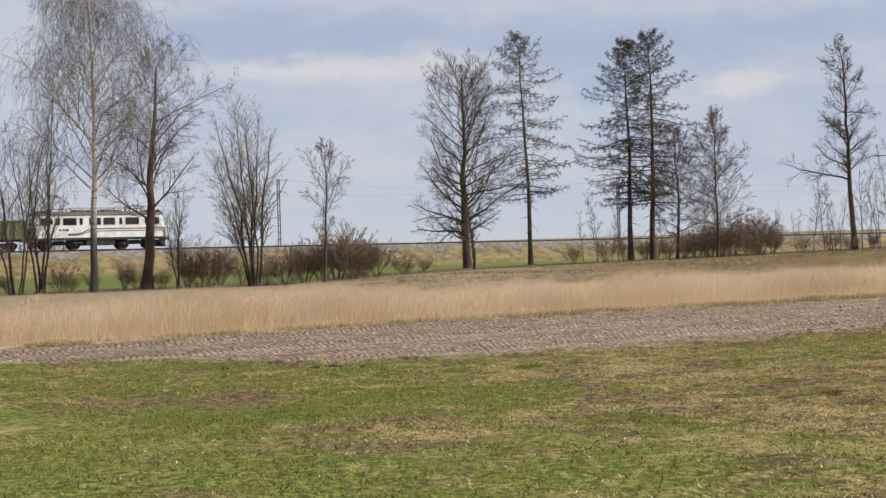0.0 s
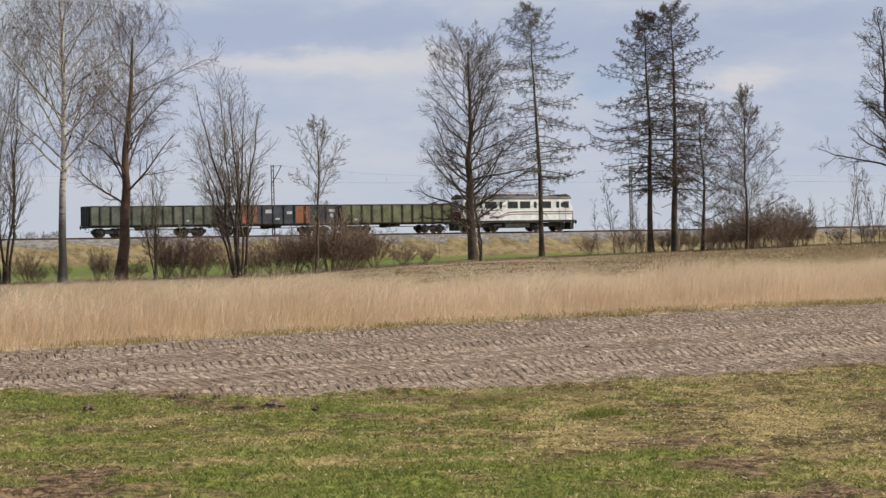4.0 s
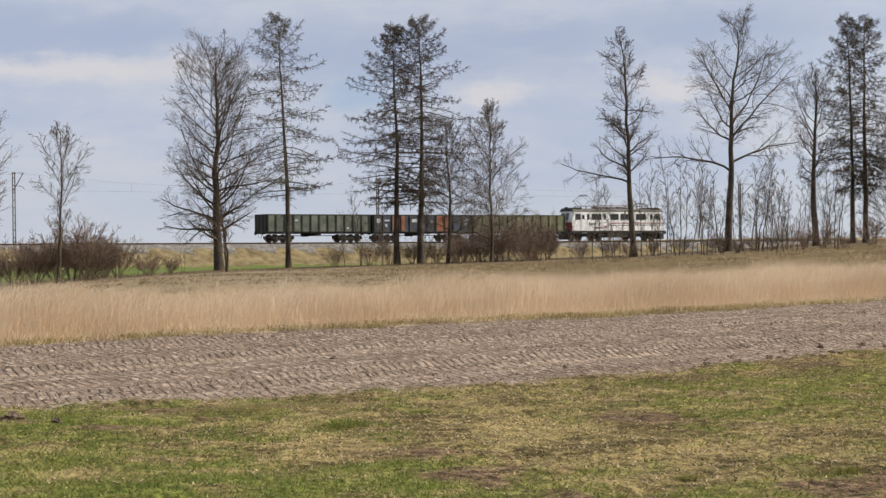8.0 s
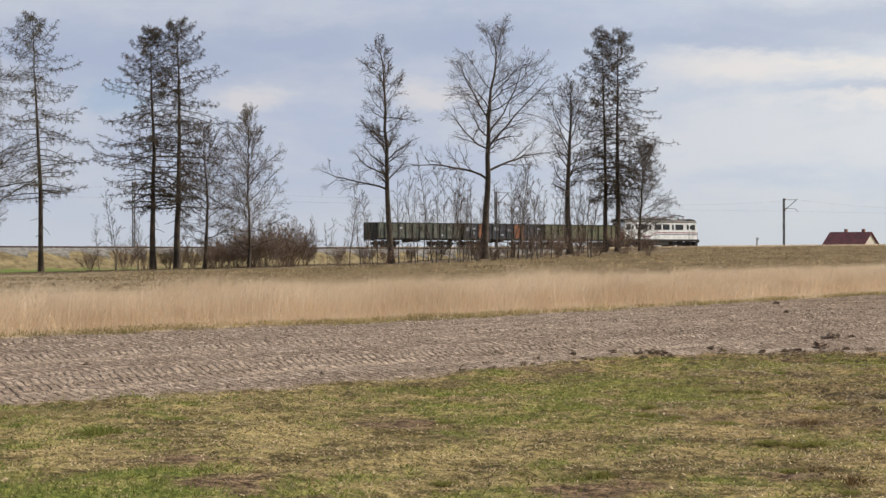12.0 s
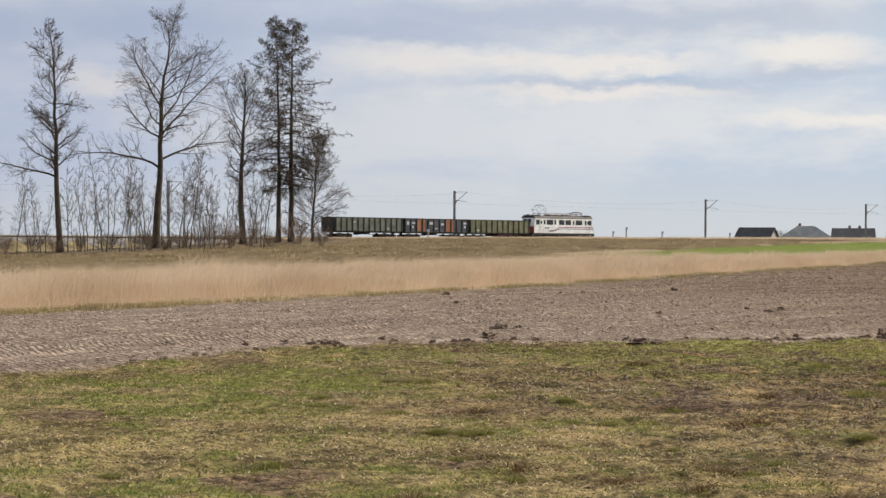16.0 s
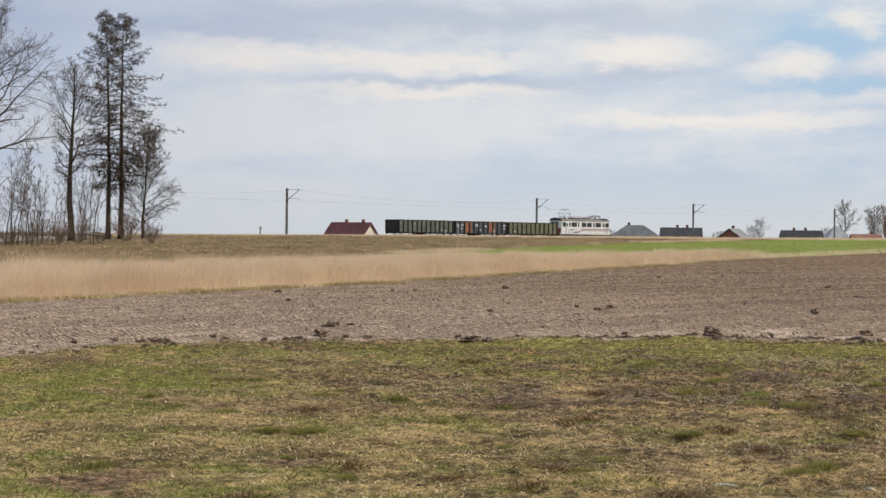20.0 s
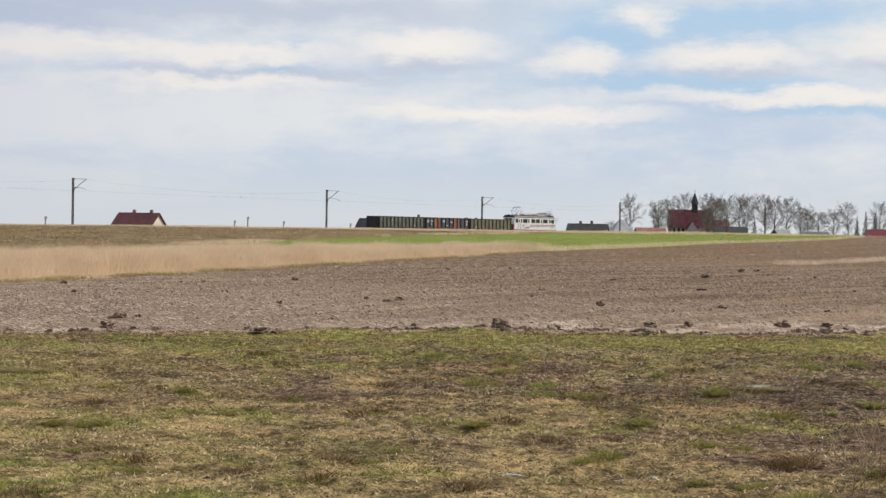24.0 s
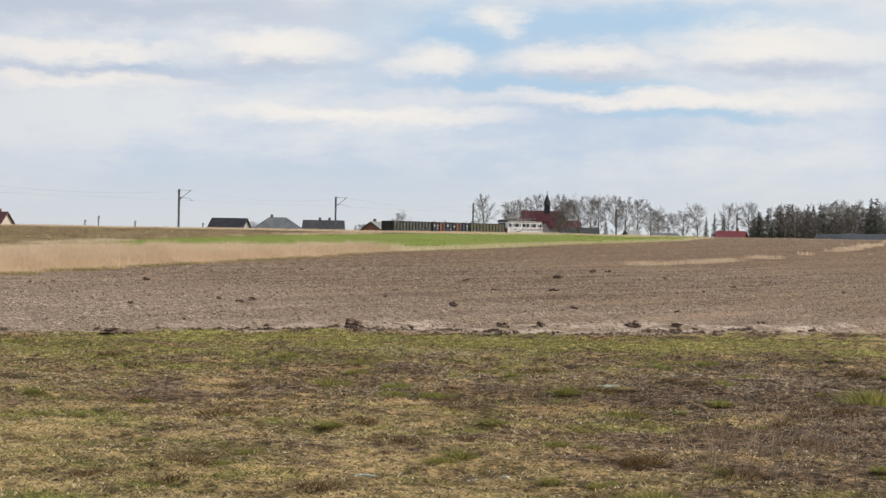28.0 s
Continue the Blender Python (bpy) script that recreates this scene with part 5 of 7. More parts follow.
def locomotive():
    w = thing("electric_locomotive", "white electric locomotive with maroon stripes and dirty grey roof", "locomotive")
    h, W = 7.45, 1.48
    lo, hi = 1.28, 3.72

    def shell(z, inset):
        a = h - inset
        return [(-a, -0.95), (-a, 0.95), (-a + 0.32, W), (a - 0.32, W), (a, 0.95), (a, -0.95), (a - 0.32, -W), (-a + 0.32, -W)]

    bm = bmesh.new()
    rings = []
    for z, inset in ((lo, 0.06), (2.35, 0.0), (2.55, 0.03), (hi, 0.42)):
        rings.append([bm.verts.new((x, y * (1.0 if z < hi else 0.985), z)) for x, y in shell(z, inset)])
    for r0, r1 in zip(rings, rings[1:]):
        for i in range(8):
            bm.faces.new((r0[i], r0[(i + 1) % 8], r1[(i + 1) % 8], r1[i]))
    bm.faces.new(rings[0])
    bm.faces.new(rings[-1][::-1])
    bmesh.ops.recalc_face_normals(bm, faces=bm.faces)
    body = part("body", bm, M["white"], w, "dirty white body")
    # roof
    prof = [(-W, hi), (-1.34, 3.9), (-0.95, 4.04), (0, 4.1), (0.95, 4.04), (1.34, 3.9), (W, hi)]
    bm = bmesh.new()
    a = [bm.verts.new((-h + 0.5, y * 0.99, z)) for y, z in prof]
    b = [bm.verts.new((h - 0.5, y * 0.99, z)) for y, z in prof]
    bm.faces.new(a)
    bm.faces.new(b[::-1])
    for i in range(7):
        bm.faces.new((a[i], b[i], b[(i + 1) % 7], a[(i + 1) % 7]))
    bmesh.ops.recalc_face_normals(bm, faces=bm.faces)
    roof = part("roof", bm, M["grey_paint"], w, "sooty grey roof")
    part("rain_gutter", boxes((-h + 0.45, h - 0.45, -W - 0.03, -W + 0.02, hi - 0.05, hi + 0.03), (-h + 0.45, h - 0.45, W - 0.02, W + 0.03, hi - 0.05, hi + 0.03)), M["grey_paint"], w)
    for s in (-1, 1):
        cab = part("cab_roof", prism([(s * (h - 2.0), hi + 0.02), (s * (h - 0.32), hi + 0.02), (s * (h - 0.45), 4.02), (s * (h - 0.9), 4.2), (s * (h - 2.0), 4.2)], -1.2, 1.2), M["black"], w)
        part("headlight", rods(((s * (h - 0.62), 0, 4.12), (s * (h - 0.3), 0, 4.12), 0.16), sides=14), M["glass"], cab)
        part("end_apron", boxes((s * h - 0.06, s * h + 0.06, -0.96, 0.96, lo - 0.02, 2.32), bevel=0.03), M["red"], w, "red painted end panel")
        for y in (-1, 1):
            bm = bmesh.new()
            q = [bm.verts.new(v) for v in ((s * (h + 0.03), y * 0.97, lo), (s * (h - 0.31), y * (W + 0.02), lo), (s * (h - 0.31), y * (W + 0.02), 2.32), (s * (h + 0.03), y * 0.97, 2.32),
                                            (s * (h - 0.05), y * 0.9, lo), (s * (h - 0.36), y * (W - 0.05), lo), (s * (h - 0.36), y * (W - 0.05), 2.32), (s * (h - 0.05), y * 0.9, 2.32))]
            for f in ((0, 1, 2, 3), (7, 6, 5, 4), (0, 4, 5, 1), (1, 5, 6, 2), (2, 6, 7, 3), (3, 7, 4, 0)):
                bm.faces.new([q[i] for i in f])
            bmesh.ops.recalc_face_normals(bm, faces=bm.faces)
            part("corner_panel", bm, M["red"], w, "red painted corner")
            part("end_lamp", rods(((s * (h + 0.02), y * 0.7, 1.75), (s * (h + 0.12), y * 0.7, 1.75), 0.13), sides=12), M["pale"], w)
            k = 0.26
            bm = bmesh.new()
            q = [bm.verts.new(v) for v in ((s * (h + 0.0), y * 0.08, 2.62), (s * (h + 0.0), y * 0.88, 2.62), (s * (h - 0.33), y * 0.86, 3.5), (s * (h - 0.33), y * 0.08, 3.5),
                                            (s * (h - 0.1), y * 0.08, 2.62), (s * (h - 0.1), y * 0.88, 2.62), (s * (h - 0.43), y * 0.86, 3.5), (s * (h - 0.43), y * 0.08, 3.5))]
            for f in ((0, 1, 2, 3), (7, 6, 5, 4), (0, 4, 5, 1), (1, 5, 6, 2), (2, 6, 7, 3), (3, 7, 4, 0)):
                bm.faces.new([q[i] for i in f])
            bmesh.ops.recalc_face_normals(bm, faces=bm.faces)
            part("windscreen", bm, M["glass"], w)
        buffers(w, s * (h - 0.02), s)
        part("snow_plough", prism([(s * (h - 0.5), 0.18), (s * (h - 0.1), 0.18), (s * (h - 0.05), 0.95), (s * (h - 0.5), 0.95)], -1.25, 1.25), M["black"], w)
    part("solebar", boxes((-h + 0.05, h - 0.05, -W + 0.02, W - 0.02, 1.02, lo + 0.01), bevel=0.02), M["black"], w)
    part("battery_box", boxes((-1.6, 1.6, -1.36, 1.36, 0.42, 1.04), bevel=0.06), M["black"], w)
    part("air_tank", rods(((-1.9, -1.1, 0.75), (-3.0, -1.1, 0.75), 0.2), sides=12), M["black"], w)
    # openings on both sides
    GLASS = [(-4.1, -2.72), (-1.2, -0.02), (0.38, 1.56), (2.85, 4.28)]
    SLIT = [(-4.86, -4.5), (-2.32, -1.98), (2.1, 2.44), (5.02, 5.38)]
    for s in (-1, 1):
        y0, y1 = sorted((s * (W - 0.03), s * (W + 0.012)))
        f0, f1 = sorted((s * (W - 0.03), s * (W + 0.028)))
        for x0, x1 in GLASS:
            win = part("side_window", boxes((x0 - 0.07, x1 + 0.07, y0, y1, 2.62, 3.42), bevel=0.006), M["grey_paint"], w)
            part("pane", boxes((x0, x1, f0, f1, 2.69, 3.35), bevel=0.004), M["glass"], win)
            part("glazing_bar", boxes(((x0 + x1) / 2 - 0.025, (x0 + x1) / 2 + 0.025, min(f0, f1 + s * 0.01), max(f1, f0 + s * 0.01), 2.69, 3.35)), M["grey_paint"], win)
        for x0, x1 in SLIT:
            part("vent_louvre", boxes((x0, x1, f0, f1, 2.66, 3.38), bevel=0.006), M["glass"], w)
        for x in (-6.25, 6.25):
            win = part("cab_window", boxes((x - 0.42, x + 0.42, y0, y1, 2.62, 3.42), bevel=0.006), M["grey_paint"], w)
            part("pane", boxes((x - 0.34, x + 0.34, f0, f1, 2.7, 3.34), bevel=0.004), M["glass"], win)
        for x in (-5.45, 5.45 + 0.35):
            d = part("cab_door", boxes((x - 0.3, x + 0.3, y0, y1, lo + 0.05, 3.4), bevel=0.006), M["white"], w)
            part("door_glass", boxes((x - 0.19, x + 0.19, f0, f1, 2.75, 3.25), bevel=0.004), M["glass"], d)
            for dx in (-0.38, 0.38):
                part("handrail", rods(((x + dx, s * (W + 0.06), 1.2), (x + dx, s * (W + 0.06), 2.6), 0.02), sides=5), M["steel"], d)
            part("footstep", boxes((x - 0.28, x + 0.28, *sorted((s * 1.2, s * 1.46)), 0.5, 0.54), (x - 0.28, x + 0.28, *sorted((s * 1.2, s * 1.46)), 0.85, 0.89)), M["black"], w)
        # stripes: straight ahead, swept down behind
        for z, mat, name, back_to in ((2.22, "maroon", "upper_stripe", -2.9), (1.97, "navy_line", "lower_stripe", -2.4)):
            bm = bmesh.new()
            xs = np.linspace(-3.6, 7.1, 60)
            top = []
            for x in xs:
                k = 1 / (1 + math.exp(-(x + 1.75) * 3.2))
                zz = z - 0.55 + 0.55 * k if z > 2.1 else z - 0.42 + 0.42 * k
                th = 0.06 if z > 2.1 else 0.045
                top.append((x, zz + th, zz - th))
            vs = [[bm.verts.new((x, s * yy, zz)) for zz, yy in ((a, W + 0.016), (b, W + 0.016), (b, W - 0.02), (a, W - 0.02))] for x, a, b in top]
            for p, q in zip(vs, vs[1:]):
                for i in range(4):
                    bm.faces.new((p[i], p[(i + 1) % 4], q[(i + 1) % 4], q[i]))
            bm.faces.new(vs[0])
            bm.faces.new(vs[-1][::-1])
            bmesh.ops.recalc_face_normals(bm, faces=bm.faces)
            part(name, bm, M[mat], w, "maroon stripe" if mat == "maroon" else "dark blue stripe")
        for k, (x0, x1) in enumerate(((-4.6, -4.35), (-4.2, -4.0), (-3.9, -3.55))):
            part("letter_bar", boxes((x0, x1, *sorted((s * (W - 0.02), s * (W + 0.014))), 2.0, 2.22)), M["navy_line"], w, "unreadable dark lettering")
    # roof gear
    pantograph(w, -4.4, True)
    pantograph(w, 4.4, False)
    for x0, x1, y, z in ((-2.6, -1.4, 0.7, 4.3), (-1.0, 0.2, 0.65, 4.28), (0.6, 1.6, 0.7, 4.32), (2.0, 2.7, 0.6, 4.26)):
        part("roof_box", boxes((x0, x1, -y, y, 3.98, z), bevel=0.05), M["grey_paint"], roof)
    part("bus_bar", rods(((-3.4, -0.45, 4.5), (3.4, -0.45, 4.5), 0.025), ((-3.4, 0.45, 4.42), (3.4, 0.45, 4.42), 0.025), sides=6), M["brick"], roof)
    for x in (-3.0, -0.4, 1.8, 3.1):
        part("roof_insulator", rods(((x, -0.45, 4.05), (x, -0.45, 4.5), 0.06), sides=8), M["brick"], roof)
    part("roof_walk", boxes((-5.8, 5.8, 0.85, 1.05, 4.06, 4.1)), M["grey_paint"], roof)
    for x in (-4.25, 4.25):
        bogie(w, x, 3.05, 0.62, True)
        for d in (-1.525, 1.525):
            wheelset(w, x + d, 0.62)
    return w


loco = locomotive()
wagon_olive = open_wagon("freight_wagon", "olive-green open freight wagon with ribbed sides behind the locomotive", "olive", "olive_rib", 11, {}, [(9, 0.2, 0.7, 0.25, 0.45)], 1)
wagon_navy = open_wagon("freight_wagon", "dark navy open freight wagon with rust-orange panels and pale marks", "navy", "green_rib", 11, {3: "orange", 8: "orange"},
                        [(0, 0.2, 0.9, 1.2, 1.5), (0, 0.3, 0.7, 0.6, 1.0), (4, 0.2, 0.8, 1.0, 1.3), (5, 0.1, 0.6, 0.4, 0.6), (6, 0.2, 0.9, 1.1, 1.5), (9, 0.1, 0.8, 1.2, 1.4), (9, 0.2, 0.5, 0.5, 0.9), (10, 0.3, 0.8, 1.0, 1.5)], 2)
wagon_green = open_wagon("freight_wagon", "faded dark green open freight wagon at the train's end", "green", "green_rib", 12, {}, [(2, 0.2, 0.5, 0.3, 0.5), (8, 0.1, 0.5, 1.2, 1.4)], 3)
TRAIN = [(loco, -7.95), (wagon_olive, -15.9 - PITCH / 2), (wagon_navy, -15.9 - PITCH * 1.5), (wagon_green, -15.9 - PITCH * 2.5)]


def motions():
    for ob, u in TRAIN:
        rows = []
        for k in range(57):
            t = k * 0.5
            s = float(np.polyval(RUN, t)) + u
            x, y, b = track(s)
            grade = math.degrees(math.atan2(float(rail_z(s + 1) - rail_z(s - 1)), 2.0))
            rows.append((t, pose(float(x), float(y), float(rail_z(s)), 0, -grade, 90 - math.degrees(b))))
        walk(ob, rows)
    for ax, x, r in MOVING:
        gap = 2 if r > 0.6 else 1
        rows = []
        for f in range(0, 841, gap):
            t = f / 30
            rows.append((t, pose(x, 0, r, 0, math.degrees(float(np.polyval(RUN, t) - RUN[-1]) / r) % 360.0, 0)))
        walk(ax, rows)


# ---- railway ----
def ribbon(rows, s0, s1, step=3.0):
    """A strip with a closed outline (side, height over the rail head) along the railway."""
    ss = np.arange(s0, s1 + 0.1, step)
    k = len(rows)
    vs = []
    for side, dz in rows:
        x, y, _ = track(ss, side)
        vs.append(np.stack([x, y, rail_z(ss) + dz], 1))
    v = np.stack(vs, 1).reshape(-1, 3)
    n = len(ss)
    i = np.arange(n - 1)[:, None] * k
    a = np.arange(k)[None, :]
    b = (a + 1) % k
    return v, np.stack([i + a, i + b, i + k + b, i + k + a], -1).reshape(-1, 4)[:, ::-1]


me = mesh_of("ballast_bed", *ribbon([(-4.4, -1.5), (-1.9, -0.2), (1.9, -0.2), (4.4, -1.5)], -330, 520), M["ballast"])
tagged(new("ballast_bed", me), "grey-brown stone ballast under the rails", "ballast", kind="structure")
for side in (-0.7525, 0.7525):
    me = mesh_of("rail", *ribbon([(side - 0.036, 0.0), (side + 0.036, 0.0), (side + 0.03, -0.04), (side + 0.01, -0.05), (side + 0.065, -0.17), (side - 0.065, -0.17), (side - 0.01, -0.05), (side - 0.03, -0.04)], -330, 520), M["rail"])
    tagged(new("rail", me), "rusty steel rail on sleepers", "rail", "rails of the track")
sleeper = None
for k in range(290):
    s = -120 + k * 0.62
    x, y, b = track(s)
    m = pose(float(x), float(y), float(rail_z(s)) - 0.17, 0, 0, 90 - math.degrees(b))
    if sleeper is None:
        bm = boxes((-0.13, 0.13, -1.3, 1.3, -0.18, 0.0), bevel=0.02)
        sleeper = bpy.data.meshes.new("sleeper")
        bm.to_mesh(sleeper)
        bm.free()
        sleeper.materials.append(M["concrete"])
    ob = new("sleeper", sleeper)
    ob.parent = bpy.data.objects["ballast_bed"]
    ob.matrix_basis = m


def mast_spot(az, side=-2.9):
    ss = np.arange(-320, 420, 0.25)
    x, y, _ = track(ss, side)
    return float(np.interp(az, np.degrees(np.arctan2(x, y)), ss))


def mast():
    """A catenary mast; local x along the track, y to the track's left, base at the rail head's level; the wires hang at y = 0, the mast stands at y = 2.9."""
    w = thing("catenary_mast", "slim grey steel catenary mast with a bracket arm over the track", "mast", group="masts along the railway")
    y = 2.9
    bm = bmesh.new()
    for sx in (-1, 1):
        box(bm, sx * 0.13 - 0.03, sx * 0.13 + 0.03, y - 0.11, y + 0.11, -0.9, 7.7)
    part("post", bm, M["steel"], w)
    for k in range(10):
        part("batten", boxes((-0.16, 0.16, y - 0.115, y - 0.105, -0.2 + k * 0.8, -0.08 + k * 0.8)), M["steel"], w)
    part("footing", boxes((-0.4, 0.4, y - 0.4, y + 0.4, -1.6, -0.85), bevel=0.05), M["concrete"], w)
    part("top_tie", rods(((0, y, 7.55), (0, 0.0, 7.5), 0.025), sides=6), M["steel"], w)
    part("bracket_arm", rods(((0, y, 5.75), (0, 0.25, 7.45), 0.05), sides=8), M["steel"], w)
    part("registration_arm", rods(((0, y - 0.75, 6.2), (0, 0.5, 6.05), 0.03), ((0, 0.5, 6.05), (0, -0.2, 5.68), 0.025), sides=6), M["steel"], w)
    for p in ((0, y - 0.25, 7.54), (0, y - 0.2, 5.87), (0, y - 0.55, 6.19)):
        part("insulator", rods(((p[0], p[1] - 0.16, p[2]), (p[0], p[1] + 0.16, p[2]), 0.07), sides=10), M["brick"], w)
    return w


MASTS = [mast_spot(-19.0), mast_spot(-5.77), mast_spot(4.87), mast_spot(15.6), mast_spot(24.08), mast_spot(31.52), mast_spot(36.15), mast_spot(40.25)]
MASTS = [MASTS[0] - 5] + MASTS[1:] + [MASTS[-1] + 60, MASTS[-1] + 118]
first_mast = mast()
for k, s in enumerate(MASTS):
    x, y, b = track(s)
    m = pose(float(x), float(y), float(rail_z(s)), 0, 0, 90 - math.degrees(b))
    if k == 0:
        first_mast.matrix_basis = m
    else:
        copy_thing(first_mast, m)


def wire_span(s0, s1, high, mid, r, n=13):
    u = np.linspace(0, 1, n)
    ss = s0 + (s1 - s0) * u
    x, y, _ = track(ss, 0.0)
    z = rail_z(ss) + high - (high - mid) * 4 * u * (1 - u)
    return np.stack([x, y, z], 1)[None], np.full((1, n), r)


for s0, s1 in zip(MASTS, MASTS[1:]):
    cw = new("overhead_wire", mesh_of("overhead_wire", *tubes(*wire_span(s0, s1, 5.65, 5.62, 0.006), 4), M["wire"]))
    tagged(cw, "thin contact and carrier wires between two masts", "wire", "wires over the railway")
    part("carrier_wire", tubes(*wire_span(s0, s1, 7.42, 6.3, 0.006), 4), M["wire"], cw)
    for u in np.linspace(0.12, 0.88, 6):
        s = s0 + (s1 - s0) * u
        x, y, _ = track(s)
        z = float(rail_z(s))
        part("dropper", tubes(np.array([[[x, y, z + 5.63], [x, y, z + 7.42 - 1.12 * 4 * u * (1 - u)]]]), np.full((1, 2), 0.005), 3), M["wire"], cw)

# low posts beside the line
for az, h in ((28.8, 2.3), (29.19, 3.0), (30.25, 2.4), (32.23, 2.3), (23.3, 2.2)):
    s = mast_spot(az, 4.0)
    x, y, b = track(s, 4.0)
    z0 = gz(float(x), float(y))
    w = thing("marker_post", "short grey concrete post beside the railway", "post", pose(float(x), float(y), z0), "posts beside the railway")
    part("post", boxes((-0.09, 0.09, -0.09, 0.09, -0.3, h + float(rail_z(s)) - z0 - 0.6), bevel=0.02), M["concrete"], w)
    part("plate", boxes((-0.2, 0.2, -0.11, -0.09, h + float(rail_z(s)) - z0 - 1.0, h + float(rail_z(s)) - z0 - 0.62)), M["pale"], w)


# ---- village ----
def house(label, az, r, width, depth, wall_h, roof_h, turn, roof_mat, wall_mat, hip=False, chimney=(0.2,), windows=2, sink=0.0, group="houses of the village"):
    x, y, z = polar(az, r)
    w = thing("house", label, "house", pose(x, y, z - sink, 0, 0, turn - az), group)
    a, b, t = width / 2, depth / 2, 0.3
    for x0, x1, y0, y1 in ((-a, a, -b, -b + t), (-a, a, b - t, b)):
        part("wall", boxes((x0, x1, y0, y1, -0.6, wall_h)), M[wall_mat], w)
    for s in (-1, 1):
        x0, x1 = sorted((s * a, s * (a - t)))
        if hip:
            part("wall", boxes((x0, x1, -b + t, b - t, -0.6, wall_h)), M[wall_mat], w)
        else:
            bm = bmesh.new()
            pr = [(-b + t, -0.6), (b - t, -0.6), (b - t, wall_h), (0, wall_h + roof_h * (b - t) / b), (-b + t, wall_h)]
            u = [bm.verts.new((x0, p, q)) for p, q in pr]
            v = [bm.verts.new((x1, p, q)) for p, q in pr]
            bm.faces.new(u)
            bm.faces.new(v[::-1])
            for i in range(5):
                bm.faces.new((u[i], v[i], v[(i + 1) % 5], u[(i + 1) % 5]))
            bmesh.ops.recalc_face_normals(bm, faces=bm.faces)
            part("gable_wall", bm, M[wall_mat], w)
    o = 0.45
    bm = bmesh.new()
    e = wall_h - o * roof_h / b
    rdg = (a - b * 0.9) if hip else a + o
    rdg = max(rdg, 0.4)
    lo = [bm.verts.new(p) for p in ((-a - o, -b - o, e), (a + o, -b - o, e), (a + o, b + o, e), (-a - o, b + o, e))]
    hi = [bm.verts.new(p) for p in ((-rdg, 0, wall_h + roof_h), (rdg, 0, wall_h + roof_h))]
    for f in ((lo[0], lo[1], hi[1], hi[0]), (lo[2], lo[3], hi[0], hi[1]), (lo[1], lo[2], hi[1]), (lo[3], lo[0], hi[0])):
        bm.faces.new(f)
    if not hip:
        bm.faces.ensure_lookup_table()
        bmesh.ops.delete(bm, geom=[bm.faces[2], bm.faces[3]], context="FACES_ONLY")
    bmesh.ops.recalc_face_normals(bm, faces=bm.faces)
    bmesh.ops.solidify(bm, geom=bm.faces[:], thickness=0.22)
    roof = part("roof", bm, M[roof_mat], w)
    for c in chimney:
        part("chimney", boxes((c * width - 0.35, c * width + 0.35, 0.2, 0.9, wall_h + roof_h * 0.6, wall_h + roof_h + 0.75), bevel=0.03), M["brick"], roof)
    for k in range(windows):
        wx = -a + width * (k + 0.8) / (windows + 0.6)
        fr = part("window", boxes((wx - 0.6, wx + 0.6, -b - 0.04, -b + 0.1, 1.0, 2.3)), M["pale"], w)
        part("pane", boxes((wx - 0.5, wx + 0.5, -b - 0.06, -b - 0.03, 1.1, 2.2)), M["glass"], fr)
    part("door", boxes((a * 0.1 - 0.45, a * 0.1 + 0.45, -b - 0.05, -b + 0.1, -0.1, 2.0)), M["bark_red"], w)
    return w


house("house with a steep dark-red tiled roof behind the field", 26.0, 500, 11.0, 8.5, 2.3, 3.3, -28, "tile_red", "plaster", chimney=(-0.15, 0.3))
house("long low barn with a black half-hipped roof", 33.02, 520, 9.6, 7.0, 2.2, 3.0, -24, "tile_black", "plaster_grey", chimney=())
house("bungalow with a grey hipped roof and chimney", 34.44, 545, 13.8, 10.0, 2.5, 3.3, 5, "tile_grey", "plaster_grey", True, (-0.12,))
house("low house with a dark brown roof", 35.8, 560, 11.2, 8.0, 2.6, 2.7, -4, "tile_black", "brick", chimney=(-0.1, 0.15))
house("brown house with its gable to the field", 37.35, 540, 7.6, 8.2, 2.2, 2.9, 70, "tile_grey", "brick", chimney=(0.1,))
house("dark-roofed farmhouse with several gables", 39.3, 560, 11.0, 8.0, 2.1, 2.7, -10, "tile_black", "plaster_grey", chimney=(0.1, -0.2))
house("house with a pointed pale metal roof", 40.28, 600, 7.5, 7.5, 2.4, 4.0, 20, "sheet", "plaster", True, ())
house("low red-brick cottage among gardens", 41.15, 560, 8.0, 7.0, 1.9, 2.0, 12, "brick", "brick")
house("small shed with pale roof among trees", 44.97, 540, 5.0, 5.0, 1.6, 2.4, 50, "tile_grey", "bark_red", chimney=(), windows=1)
house("low grey farm building at the village edge", 45.95, 560, 7.0, 6.0, 1.6, 1.8, 5, "tile_grey", "plaster_grey", chimney=())
house("house with a bright red roof at the wood's edge", 47.9, 500, 7.0, 7.0, 1.8, 2.4, -16, "red", "brick")
house("dark farm shed hidden among village trees", 43.5, 620, 10.0, 7.0, 2.4, 2.4, 5, "tile_black", "plaster_grey", chimney=())
house("small dark-blue shed before a wood", 50.8, 425, 6.0, 5.0, 2.5, 1.1, -4, "slate", "slate", chimney=(), windows=0)
house("long dark-blue low shed before a wood", 52.1, 420, 15.0, 7.0, 2.5, 1.3, -6, "slate", "slate", chimney=(), windows=0)


